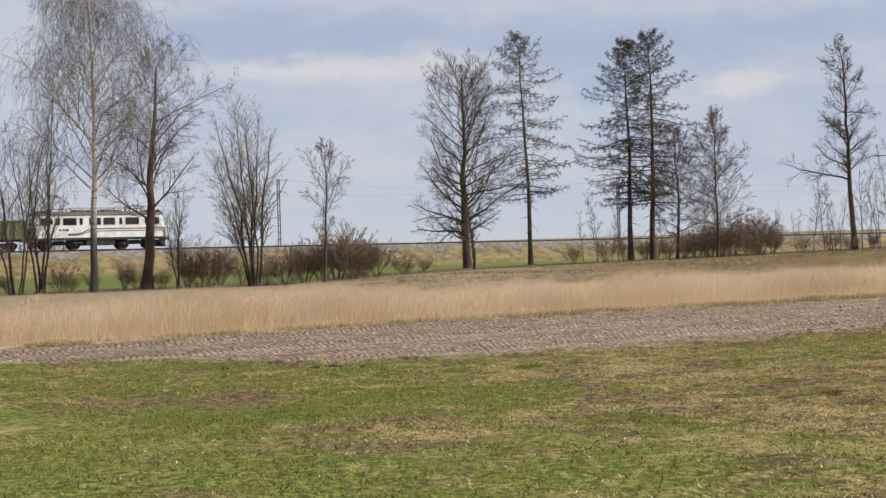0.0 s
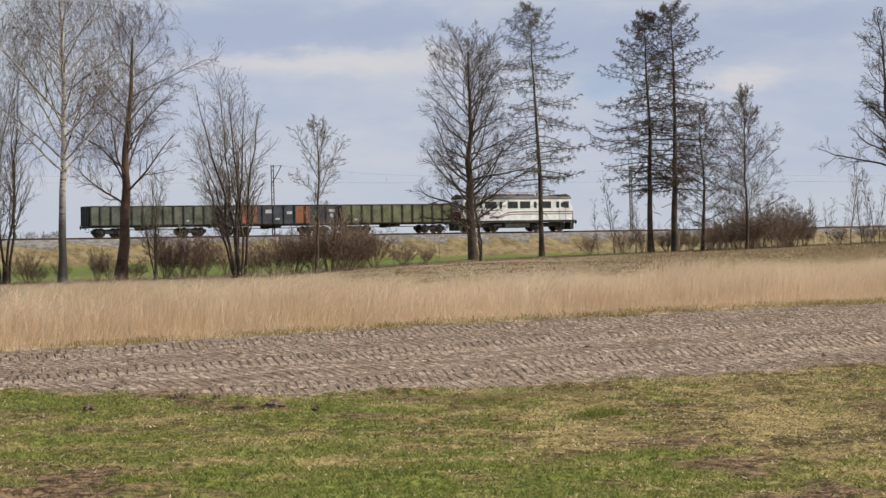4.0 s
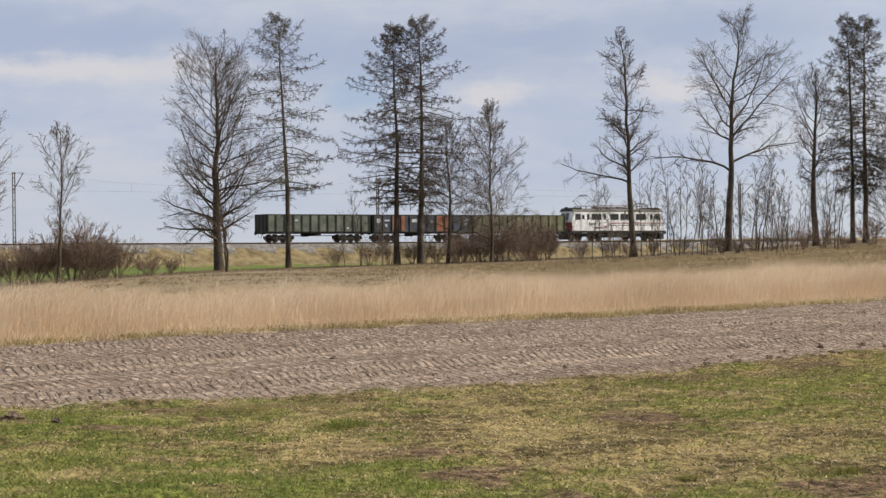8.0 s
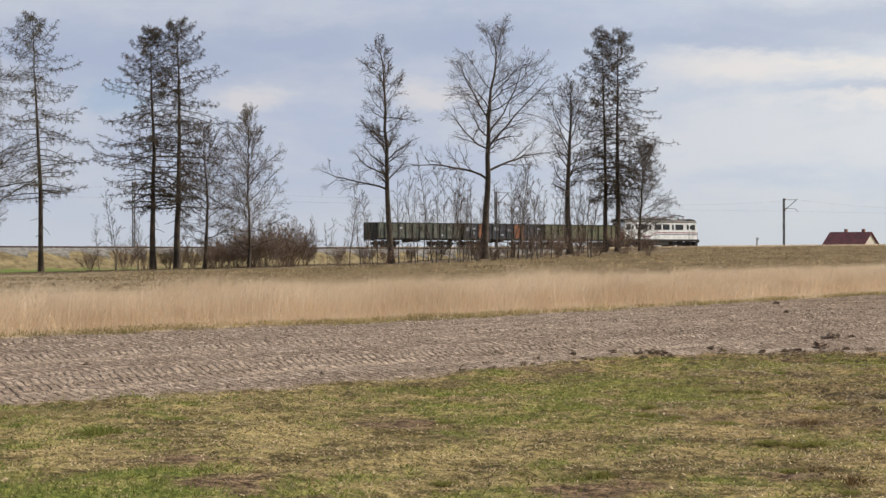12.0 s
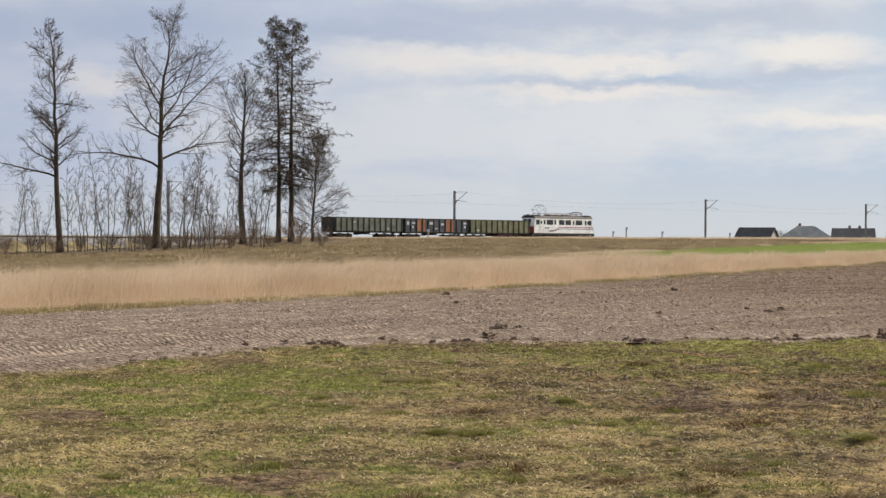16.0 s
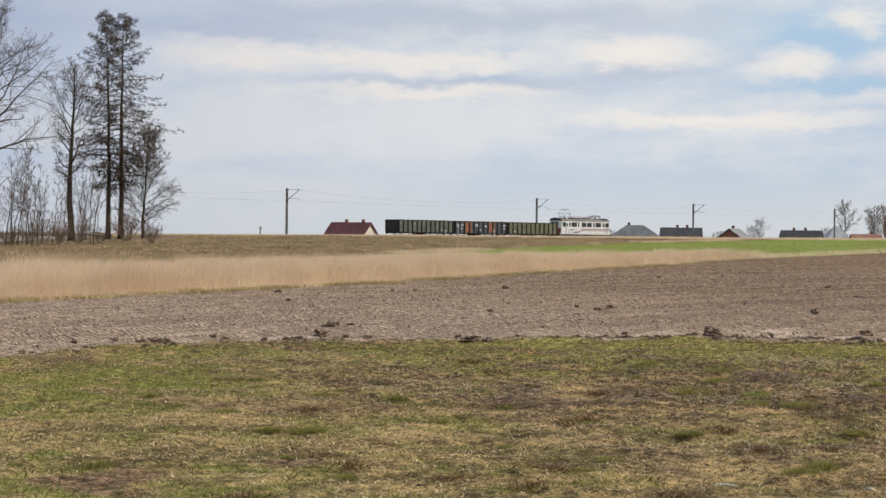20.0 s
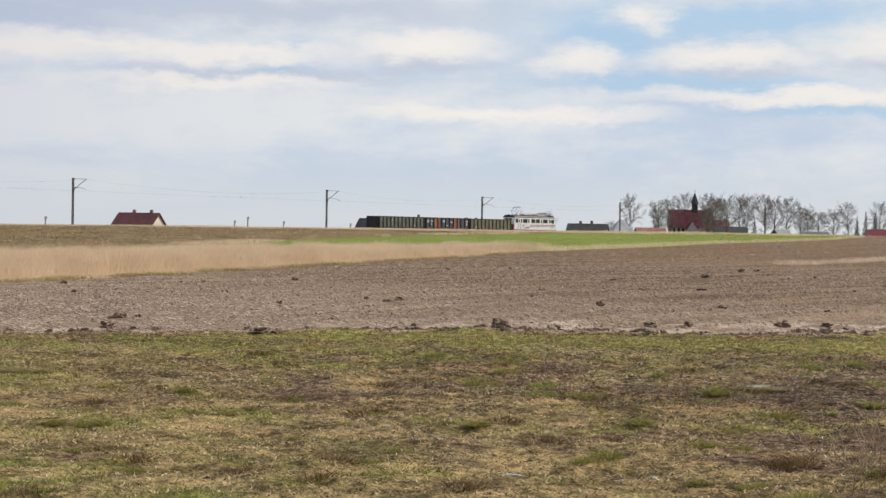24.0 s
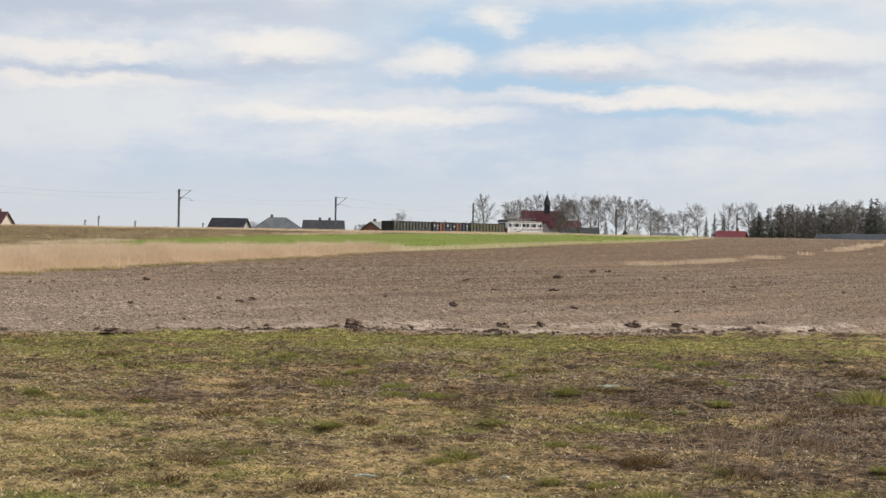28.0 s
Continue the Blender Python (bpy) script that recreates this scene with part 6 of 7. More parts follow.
def church():
    x, y, z = polar(42.33, 690)
    w = thing("church", "church with dark-red roof and slim spire among trees", "church", pose(x, y, z, 0, 0, -37))
    for y0 in (-5, 4.6):
        part("wall", boxes((-7.6, 7.6, y0, y0 + 0.4, -0.5, 5.0)), M["plaster_grey"], w)
    for s in (-1, 1):
        g = part("gable_wall", prism([(-4.6, -0.5), (4.6, -0.5), (4.6, 5.0), (0, 10.3), (-4.6, 5.0)], -0.2, 0.2), M["brick"], w)
        g.matrix_basis = pose(s * 7.4, 0, 0, 0, 0, 90)
    for s in (-1, 1):
        bm = bmesh.new()
        q = [bm.verts.new(p) for p in ((-8.0, s * 5.5, 4.5), (8.0, s * 5.5, 4.5), (8.0, 0, 10.8), (-8.0, 0, 10.8))]
        bm.faces.new(q)
        bmesh.ops.solidify(bm, geom=bm.faces[:], thickness=0.25)
        part("roof", bm, M["tile_maroon"], w)
    # side chapel with a roof of its own, and a low sacristy
    chapel = part("side_chapel", prism([(-1.9, -0.5), (1.9, -0.5), (1.9, 4.0), (0, 6.6), (-1.9, 4.0)], -7.6, -5.1), M["plaster_grey"], w)
    for s in (-1, 1):
        bm = bmesh.new()
        q = [bm.verts.new(p) for p in ((s * 2.3, -8.0, 3.7), (s * 2.3, -3.2, 3.7), (0, -3.2, 6.9), (0, -8.0, 6.9))]
        bm.faces.new(q)
        bmesh.ops.solidify(bm, geom=bm.faces[:], thickness=0.2)
        part("roof", bm, M["tile_maroon"], chapel)
    part("sacristy", prism([(-2.0, -0.5), (2.0, -0.5), (2.0, 5.0), (0, 7.4), (-2.0, 5.0)], -0.1, 6.0), M["tile_maroon"], w).matrix_basis = pose(7.7, 0, 0, 0, 0, -90)
    t = part("tower", boxes((0.4, 2.4, -1.0, 1.0, 9.8, 13.0), bevel=0.05), M["tile_black"], w)
    bm = bmesh.new()
    bmesh.ops.create_cone(bm, cap_ends=True, segments=8, radius1=1.45, radius2=0.05, depth=4.0, matrix=Matrix.Translation((1.4, 0, 15.0)))
    part("spire", bm, M["tile_black"], t)
    part("cross", rods(((1.4, 0, 16.8), (1.4, 0, 17.9), 0.07), ((1.0, 0, 17.5), (1.8, 0, 17.5), 0.07), sides=6), M["steel"], t)
    for k in range(3):
        part("window", boxes((-6.6 + k * 1.6, -5.8 + k * 1.6, -5.06, -4.9, 1.6, 4.2)), M["glass"], w)


church()


def far_tree(seed, label, height, conifer=False):
    rng = np.random.default_rng(seed)
    if conifer:
        t = stem(rng, height, 0.2, (0, 0), 0.008, 10, tip=0.1)
        l1 = sprout(rng, *t, 60, 0.12, 0.99, lambda u: height * 0.24 * (1.08 - u), 95, -0.02, 0.05, 5, 0.4, 1.0, 0.4, 0.4, 0.04)
        l2 = sprout(rng, *l1, 15, 0.05, 1.0, 0.42, 55, -0.06, 0.1, 2, 0.8, 1.0, 0.3, 0.6, 0.085)
        ob = thing("conifer", label, "tree", group="trees of the village and wood")
        part("trunk", tubes(*t, 6), M["bark"], ob)
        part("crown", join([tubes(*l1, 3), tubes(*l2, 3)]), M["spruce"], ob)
        return ob
    t = stem(rng, height * 0.9, 0.3, (0.5, 0), 0.03, 10, tip=0.15)
    l1 = sprout(rng, *t, 26, 0.2, 0.98, lambda u: height * 0.42 * np.sin(np.clip((u - 0.12) / 0.93, 0, 1) * np.pi) ** 0.6, 52, 0.05, 0.1, 6, 0.5, 1.0, 0.0, 0.3, 0.05)
    l2 = sprout(rng, *l1, 8, 0.2, 1.0, 0.5, 44, 0.05, 0.12, 3, 0.6, 1.0, 0.0, 0.4, 0.035)
    l3 = sprout(rng, *l2, 6, 0.15, 1.0, 0.65, 42, 0.04, 0.1, 2, 0.6, 1.0, 0.0, 0.6, 0.022)
    ob = thing("village_tree", label, "tree", group="trees of the village and wood")
    # trunk takes the same haze-lightened tones as its twigs
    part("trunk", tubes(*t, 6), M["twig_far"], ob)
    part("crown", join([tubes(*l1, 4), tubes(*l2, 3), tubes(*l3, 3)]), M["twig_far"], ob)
    return ob


FAR = [far_tree(201, "bare broad-crowned village tree", 16), far_tree(202, "bare village tree with a tall crown", 16), far_tree(203, "bare spreading tree near the houses", 16),
       far_tree(204, "dark conifer among bare trees", 16, True), far_tree(205, "dark narrow conifer in the wood", 16, True)]
used = [False] * 5
rng = np.random.default_rng(77)


def put_far(kind, az, r, top, wide=1.0):
    """top: how high the tree reaches over the eye, in degrees."""
    x, y, z = polar(az, r)
    h = EYE + r * math.tan(radians(top)) - z
    s = h / 16.0
    m = pose(x, y, z - 0.1, 0, 0, rng.uniform(0, 360))
    ob = FAR[kind]
    if used[kind]:
        ob = copy_thing(ob, m)
    used[kind] = True
    if kind < 3:
        wide *= 1.1
    ob.matrix_basis = m @ Matrix.Diagonal((s * wide, s * wide, s, 1))


for k, az, top, wide in ((0, 40.55, 1.07, 0.8), (1, 41.4, 0.98, 0.8), (2, 41.75, 1.0, 0.7), (1, 42.15, 1.17, 0.7), (0, 42.8, 1.13, 0.9), (1, 43.05, 1.05, 0.8), (2, 43.4, 1.05, 0.9), (0, 43.75, 1.12, 0.8), (1, 44.0, 1.13, 0.8),
                         (0, 44.5, 1.11, 0.9), (2, 44.8, 1.05, 0.8), (1, 45.15, 1.08, 0.8), (2, 45.5, 0.85, 0.9), (0, 45.75, 0.72, 1.2), (1, 46.05, 0.68, 1.2), (2, 46.5, 0.7, 1.0), (0, 46.9, 0.92, 0.9), (3, 47.4, 0.72, 0.7), (3, 47.15, 0.6, 0.8),
                         (0, 47.8, 0.95, 0.9), (4, 47.65, 0.7, 0.8), (1, 48.4, 1.04, 0.8), (3, 44.2, 0.5, 0.8), (2, 38.1, 0.55, 0.8), (0, 37.9, 0.35, 1.0), (3, 39.4, 0.35, 1.2), (3, 36.75, 0.15, 1.4), (1, 36.95, 0.2, 1.2), (0, 33.65, 0.2, 1.2), (2, 40.0, 0.3, 1.2), (1, 42.55, 0.7, 1.1), (3, 42.9, 0.6, 1.0)):
    put_far(k, az, rng.uniform(600, 720), top, wide)
for az, top in ((42.85, 0.85), (43.05, 0.95), (41.35, 0.7)):
    put_far(int(rng.choice([0, 1, 2])), az, rng.uniform(585, 640), top, 1.0)
for k in range(84):
    az = 48.5 + k * 0.088 + rng.uniform(-0.06, 0.06)
    top = 0.78 + 0.35 * min(1, (az - 48.5) / 2.5) + rng.uniform(-0.22, 0.16)
    put_far(int(rng.choice([0, 1, 2, 3, 3, 3, 4, 4, 4])), az, rng.uniform(520, 640), top * rng.uniform(0.6, 1.08), rng.uniform(1.0, 1.7))
for k in range(26):
    put_far(int(rng.choice([3, 4, 0])), -16 + k * 0.16, rng.uniform(700, 800), 0.2 + rng.uniform(0, 0.2), 1.2)


# ---- ground cover ----
def pick(n, az0, az1, r0, r1, seed, x0=0.0, y0=0.0):
    g = np.random.default_rng(seed)
    a = np.radians(g.uniform(az0, az1, n))
    r = np.sqrt(g.uniform(r0 * r0, r1 * r1, n))
    return x0 + r * np.sin(a), y0 + r * np.cos(a), g


def blades_at(x, y, z, g, height, width, lean, bend=0.5):
    """Bent pointed blades: five corners, three triangles each."""
    n = len(x)
    h = height * g.uniform(0.55, 1.15, n)
    w = width * g.uniform(0.6, 1.2, n)
    a = g.uniform(0, 2 * np.pi, n)
    dx, dy = np.cos(a), np.sin(a)
    l = h * lean * g.uniform(0.2, 1.0, n)
    b = g.uniform(0, 2 * np.pi, n)
    lx, ly = l * np.cos(b), l * np.sin(b)
    p = np.empty((n, 5, 3))
    for k, (u, s, f) in enumerate(((0, -0.5, 0), (0, 0.5, 0), (0.55, -0.4, bend * 0.5), (0.55, 0.4, bend * 0.5), (1.0, 0, 1.0))):
        p[:, k, 0] = x + dx * w * s + lx * f
        p[:, k, 1] = y + dy * w * s + ly * f
        p[:, k, 2] = z + h * u * (1 - 0.35 * lean * f)
    i = np.arange(n)[:, None] * 5
    f = np.concatenate([i + np.array([0, 1, 3]), i + np.array([0, 3, 2]), i + np.array([2, 3, 4])], 1).reshape(-1, 3)
    return p.reshape(-1, 3), f


def specks_at(x, y, z, g, height, width, lean):
    """Small single-triangle blades for turf."""
    n = len(x)
    h = height * g.uniform(0.4, 1.2, n)
    w = width * g.uniform(0.6, 1.3, n)
    a, b = g.uniform(0, 2 * np.pi, n), g.uniform(0, 2 * np.pi, n)
    l = h * lean * g.uniform(0.3, 1.1, n)
    p = np.empty((n, 3, 3))
    p[:, 0] = np.stack([x - np.cos(a) * w / 2, y - np.sin(a) * w / 2, z], 1)
    p[:, 1] = np.stack([x + np.cos(a) * w / 2, y + np.sin(a) * w / 2, z], 1)
    p[:, 2] = np.stack([x + np.cos(b) * l, y + np.sin(b) * l, z + h], 1)
    return p.reshape(-1, 3), np.arange(n * 3).reshape(n, 3)


def stuff(name, chunk, mat, label, category):
    ob = new(name, mesh_of(name, *chunk, mat))
    return tagged(ob, label, category, kind="stuff")


# lawn
x, y, g = pick(760000, -24, 58, 7.5, 31, 301)
keep = (edge(x, y, LAWN_EDGE) < 0.25 - 0.5 * g.uniform(0, 1, len(x)) ** 2) & (g.uniform(0, 1, len(x)) < 1 - bare_at(x, y) * 0.93) & (g.uniform(0, 1, len(x)) < 1.25 - np.hypot(x, y) / 42)
x, y = x[keep], y[keep]
z = ground_z(x, y, True) - 0.004
gm = green_at(x, y)
green = g.uniform(0, 1, len(x)) < 0.05 + 0.9 * gm
olive = green & (x + 7 * (rough(x, y, 3.0, 77) - 0.5) + g.uniform(-2, 2, len(x)) > 4.5)
fresh = green & ~olive
stuff("lawn_grass", specks_at(x[fresh], y[fresh], z[fresh], g, 0.040, 0.014, 1.3), M["lawn_blade"], "short patchy green lawn grass", "grass")
stuff("worn_lawn_grass", specks_at(x[olive], y[olive], z[olive], g, 0.034, 0.014, 1.5), M["lawn_olive"], "short worn olive-green lawn grass", "grass")
dark = ~green & (x + 9 * (rough(x, y, 2.2, 79) - 0.5) + g.uniform(-3, 3, len(x)) > 11.5)
pale = ~green & ~dark
stuff("dead_lawn_grass", specks_at(x[pale], y[pale], z[pale], g, 0.020, 0.015, 3.0), M["lawn_dead"], "flattened straw-coloured dead lawn grass", "grass")
stuff("rotten_lawn_grass", specks_at(x[dark], y[dark], z[dark], g, 0.024, 0.015, 2.4), M["lawn_rot"], "dark brown rotten lawn grass and moss", "grass")
# the lawn behind the camera's post
x, y, g = pick(90000, -30, 30, 3, 24, 302, 0.0, -14.0)
keep = (np.hypot(x, y) < 9) | (y < 4)
g.uniform(0, 1, 2)
x, y = x[keep], y[keep]
z = ground_z(x, y, True) - 0.004
green = g.uniform(0, 1, len(x)) < 0.05 + 0.9 * green_at(x, y)
stuff("lawn_grass", specks_at(x[green], y[green], z[green], g, 0.045, 0.02, 1.3), M["lawn_blade"], "short green lawn grass", "grass")
stuff("dead_lawn_grass", specks_at(x[~green], y[~green], z[~green], g, 0.025, 0.02, 2.6), M["lawn_dead"], "flattened straw-coloured dead lawn grass", "grass")

# tall dry grass between the ploughed strip and the stubble
REED_WIDTH = 7.5


def reed_width(x, y):
    return REED_WIDTH * np.clip((76 - x) / 42, 0, 1) ** 0.6


x, y, g = pick(3200000, -34, 40, 22, 124, 303)
d = edge(x, y, REED_EDGE)
r = np.hypot(x, y)
ok = (d > 0.1 * g.uniform(-1, 1, len(x))) & (d < reed_width(x, y) + 0.8 * (rough(x, y, 2.5, 91) - 0.5)) & (x < 81)
ok &= g.uniform(0, 1, len(x)) < np.clip(1.3 - r / 150, 0.2, 1)
x, y, d, r = x[ok], y[ok], d[ok], r[ok]
z = ground_z(x, y, True) - 0.02
tall = 0.63 + 0.52 * rough(x, y, 3.2, 95, 2) + 0.34 * rough(x, y, 0.8, 96, 2) ** 2 * 2
front = np.clip(d / 0.9, 0.25, 1)
hgt = tall * front * np.clip(1.12 - r / 400, 0.8, 1.1)
v, f = blades_at(x, y, z, g, 1.0, 0.0080 * np.clip(r / 45, 1.0, 2.2), 0.95)
v = v.reshape(-1, 5, 3)
v[:, :, 2] = z[:, None] + (v[:, :, 2] - z[:, None]) * hgt[:, None]
v[:, 2:4, 0] += 0.05 * hgt[:, None]
v[:, 4, 0] += 0.30 * hgt * (0.4 + 1.2 * rough(x, y, 1.1, 98, 2))
stuff("tall_dry_grass", (v.reshape(-1, 3), f), M["straw"], "tall straw-coloured dry grass strip", "grass")
# yellow-green foot of that strip
x, y, g = pick(2400000, -18, 38, 26, 116, 304)
d = edge(x, y, REED_EDGE)
ok = (d > -1.3 * rough(x, y, 1.3, 97) ** 1.5) & (d < 0.35) & (x < 77) & (g.uniform(0, 1, len(x)) < np.clip(1.15 - np.hypot(x, y) / 130, 0, 1) * np.clip(4 * (rough(x, y, 1.7, 92) - 0.3), 0.1, 1))
x, y = x[ok], y[ok]
stuff("low_edge_grass", blades_at(x, y, ground_z(x, y, True) - 0.01, g, 0.21, 0.012, 1.6), M["straw_low"], "low yellow-green grass along the strip", "grass")

# dry fringe over the crest and clumps in the ploughed field
x, y, g = pick(260000, 19, 54, 110, 196, 305)
n1 = rough(x, y, 7.0, 101, 3)
ok = (edge(x, y, REED_EDGE) > 0.5) & (np.abs(np.hypot(x, y) - 178 - 8 * (n1 - 0.5)) < 6) & (n1 > 0.42)
c = edge(x, y, CROP_EDGE)
ok |= (np.abs(c) < 1.4) & (n1 > 0.45)
dr = edge(x, y, REED_EDGE)
ok |= (x > 68) & (dr > -0.5) & (dr < 5.5 * np.clip((124 - x) / 46, 0.15, 1) * (0.35 + rough(x, y, 3.0, 103, 2))) & (x < 128)
x2, y2 = x[ok], y[ok]
stuff("crest_grass", blades_at(x2, y2, ground_z(x2, y2) - 0.02, g, 0.34, 0.016, 1.3), M["straw"], "dry grass fringe along the field's crest", "grass")
x, y, g = pick(160000, 40, 56, 80, 190, 307)
line = np.array([(66, 66), (70.8, 69.9), (81.3, 73.6), (113.5, 91), (160, 118)])
ok = (np.abs(edge(x, y, line)) < 1.5 * rough(x, y, 4.0, 105)) & (rough(x, y, 5.0, 106) > 0.45)
x, y = x[ok], y[ok]
stuff("field_margin_grass", blades_at(x, y, ground_z(x, y) - 0.02, g, 0.42, 0.014, 1.2), M["straw"], "dry grass clumps along a field margin", "grass")
# winter crop
x, y, g = pick(190000, 22, 48, 66, 196, 308)
ok = (edge(x, y, CROP_EDGE) < 0.3) & (x > 48 + 14 * rough(x, y, 4.0, 99)) & (edge(x, y, REED_EDGE) > np.maximum(reed_width(x, y), 2.5 * np.clip((124 - x) / 46, 0, 1)))
x, y = x[ok], y[ok]
stuff("winter_crop", blades_at(x, y, ground_z(x, y) - 0.01, g, 0.07, 0.028, 1.2), M["crop"], "young green winter crop in a wedge of field", "crop")
# bank, meadow and scrub floor
x, y, g = pick(200000, -22, 22, 100, 262, 309)
d, s = off_track(x, y)
n1 = rough(x, y, 3.0, 111, 3)
row = edge(x, y, ROW_EDGE)
ok = (d > 2.8) & (((d < 7) & (n1 > 0.35)) | ((row > 0.5) & (row < 13) & (n1 > 0.40)))
x, y = x[ok], y[ok]
stuff("bank_grass", blades_at(x, y, ground_z(x, y) - 0.03, g, 0.24, 0.03, 2.2), M["straw_bank"], "tangled brown dry grass on the railway bank", "grass")
# stubble and litter on the pale field behind the strip
x, y, g = pick(100000, -22, 50, 40, 175, 310)
d = edge(x, y, REED_EDGE)
ok = (d > reed_width(x, y)) & ((edge(x, y, CROP_EDGE) > 0.2) | (x < 40)) & (rough(x, y, 2.0, 115) > 0.4)
x, y = x[ok], y[ok]
stuff("stubble", blades_at(x, y, ground_z(x, y) - 0.01, g, 0.085, 0.024, 2.2), M["stubble"], "pale broken stubble on a fallow field", "stubble")


# ---- clods, tufts and weeds ----
def lumps(x, y, z, size, g, flat=0.85):
    """Rough four-sided lumps, sunk into the earth."""
    n = len(x)
    base = np.array([(1, 0, 0), (0, 1, 0), (-1, 0, 0), (0, -1, 0), (0.15, 0.1, 0.75)], float)
    base[:4, 2] = -0.4
    v = base[None] * g.uniform(0.55, 1.3, (n, 5, 1)) + g.normal(0, 0.12, (n, 5, 3))
    a = g.uniform(0, 2 * np.pi, n)
    ca, sa = np.cos(a)[:, None], np.sin(a)[:, None]
    v = np.stack([v[:, :, 0] * ca - v[:, :, 1] * sa, v[:, :, 0] * sa + v[:, :, 1] * ca, v[:, :, 2]], 2) * size[:, None, None]
    v[:, :, 2] *= flat
    v += np.stack([x, y, z], 1)[:, None, :]
    tri = np.array([(0, 1, 4), (1, 2, 4), (2, 3, 4), (3, 0, 4)])
    return v.reshape(-1, 3), (np.arange(n)[:, None, None] * 5 + tri[None]).reshape(-1, 3)


x, y, g = pick(380000, -16, 53, 18, 90, 311)
x2, y2, g = pick(170000, -6, 53, 90, 190, 312)
x, y = np.concatenate([x, x2]), np.concatenate([y, y2])
ok = (edge(x, y, LAWN_EDGE) > 0.1) & (edge(x, y, REED_EDGE) < -0.2) & (g.uniform(0, 1, len(x)) < np.clip(1.35 - np.hypot(x, y) / 75, 0.16, 1) * np.clip(3.2 * (rough(edge(x, y, REED_EDGE), (x + y) * 0.06, 0.6, 313, 2) - 0.22), 0.12, 1))
x, y = x[ok], y[ok]
size = 0.009 + 0.030 * g.uniform(0, 1, len(x)) ** 6 + 0.00034 * np.hypot(x, y)
stuff("soil_crumbs", lumps(x, y, ground_z(x, y, True) + size * 0.15, size, g), M["crumb"], "crumbled clods of ploughed earth", "soil")


# broken clods and straw lumps on the fallow field behind the strip
x, y, g = pick(120000, -4, 44, 50, 180, 323)
d = edge(x, y, REED_EDGE)
ok = (d > reed_width(x, y) + 0.5) & ((edge(x, y, CROP_EDGE) > 0.2) | (x < 46)) & (edge(x, y, ROW_EDGE) < 0) & (rough(x, y, 3.0, 324, 3) > 0.44)
x, y = x[ok], y[ok]
size = 0.03 + 0.07 * g.uniform(0, 1, len(x)) ** 3
stuff("fallow_clods", lumps(x, y, ground_z(x, y) + size * 0.15, size, g, 0.9), M["stubble"], "small brown clods and straw lumps on a fallow field", "soil")


# dark crumbs and moss on the worn turf
x, y, g = pick(120000, 22, 57, 8, 27, 316)
ok = (edge(x, y, LAWN_EDGE) < -0.2) & (g.uniform(0, 1, len(x)) < np.clip((x - 7) / 7, 0.03, 1) * np.clip(3.0 * (rough(x, y, 1.4, 317, 3) - 0.34), 0.05, 1))
x, y = x[ok], y[ok]
size = 0.007 + 0.030 * g.uniform(0, 1, len(x)) ** 4
stuff("turf_litter", lumps(x, y, ground_z(x, y, True) + size * 0.15, size, g, 0.45), M["litter"], "dark crumbs of earth, moss and straw on worn turf", "litter")


# bleached straws lying on the worn turf
x, y, g = pick(50000, 20, 57, 8, 26, 318)
ok = (edge(x, y, LAWN_EDGE) < -0.2) & (g.uniform(0, 1, len(x)) < np.clip((x - 5) / 8, 0.02, 1) * np.clip(3.2 * (rough(x, y, 1.1, 319, 3) - 0.38), 0.03, 1))
x, y = x[ok], y[ok]
stuff("turf_straw", blades_at(x, y, ground_z(x, y, True) + 0.012, g, 0.028, 0.007, 4.5), M["bleached"], "bleached dry straws lying on worn turf", "straw")
# dark crumbly rim where the plough turned beside the lawn
x, y, g = pick(150000, 8, 56, 19, 32, 320)
dl = edge(x, y, LAWN_EDGE)
ok = (x > 9.5) & (dl > -0.25) & (dl < 1.5 * rough(x, y, 1.6, 321, 2)) & (rough(x, y, 1.1, 322, 3) > 0.46) & (g.uniform(0, 1, len(x)) < 0.6)
x, y = x[ok], y[ok]
size = 0.012 + 0.055 * g.uniform(0, 1, len(x)) ** 4
stuff("rim_crumbs", lumps(x, y, ground_z(x, y, True) + size * 0.2, size, g, 0.75), M["crumb_dark"], "dark crumbled earth along the lawn's rim", "soil")


def clod(seed, size):
    g = np.random.default_rng(seed)
    bm = bmesh.new()
    bmesh.ops.create_icosphere(bm, subdivisions=3, radius=1.0)
    o = Vector(g.uniform(0, 50, 3))
    for v in bm.verts:
        k = 0.62 + 0.75 * noise.noise(v.co * 1.3 + o) + 0.35 * noise.noise(v.co * 3.7 + o)
        v.co = Vector((v.co.x * 1.25, v.co.y, v.co.z * 0.6)) * max(k, 0.25)
    me = bpy.data.meshes.new("earth_clod")
    bm.to_mesh(me)
    bm.free()
    me.materials.append(M["clod"])
    return me


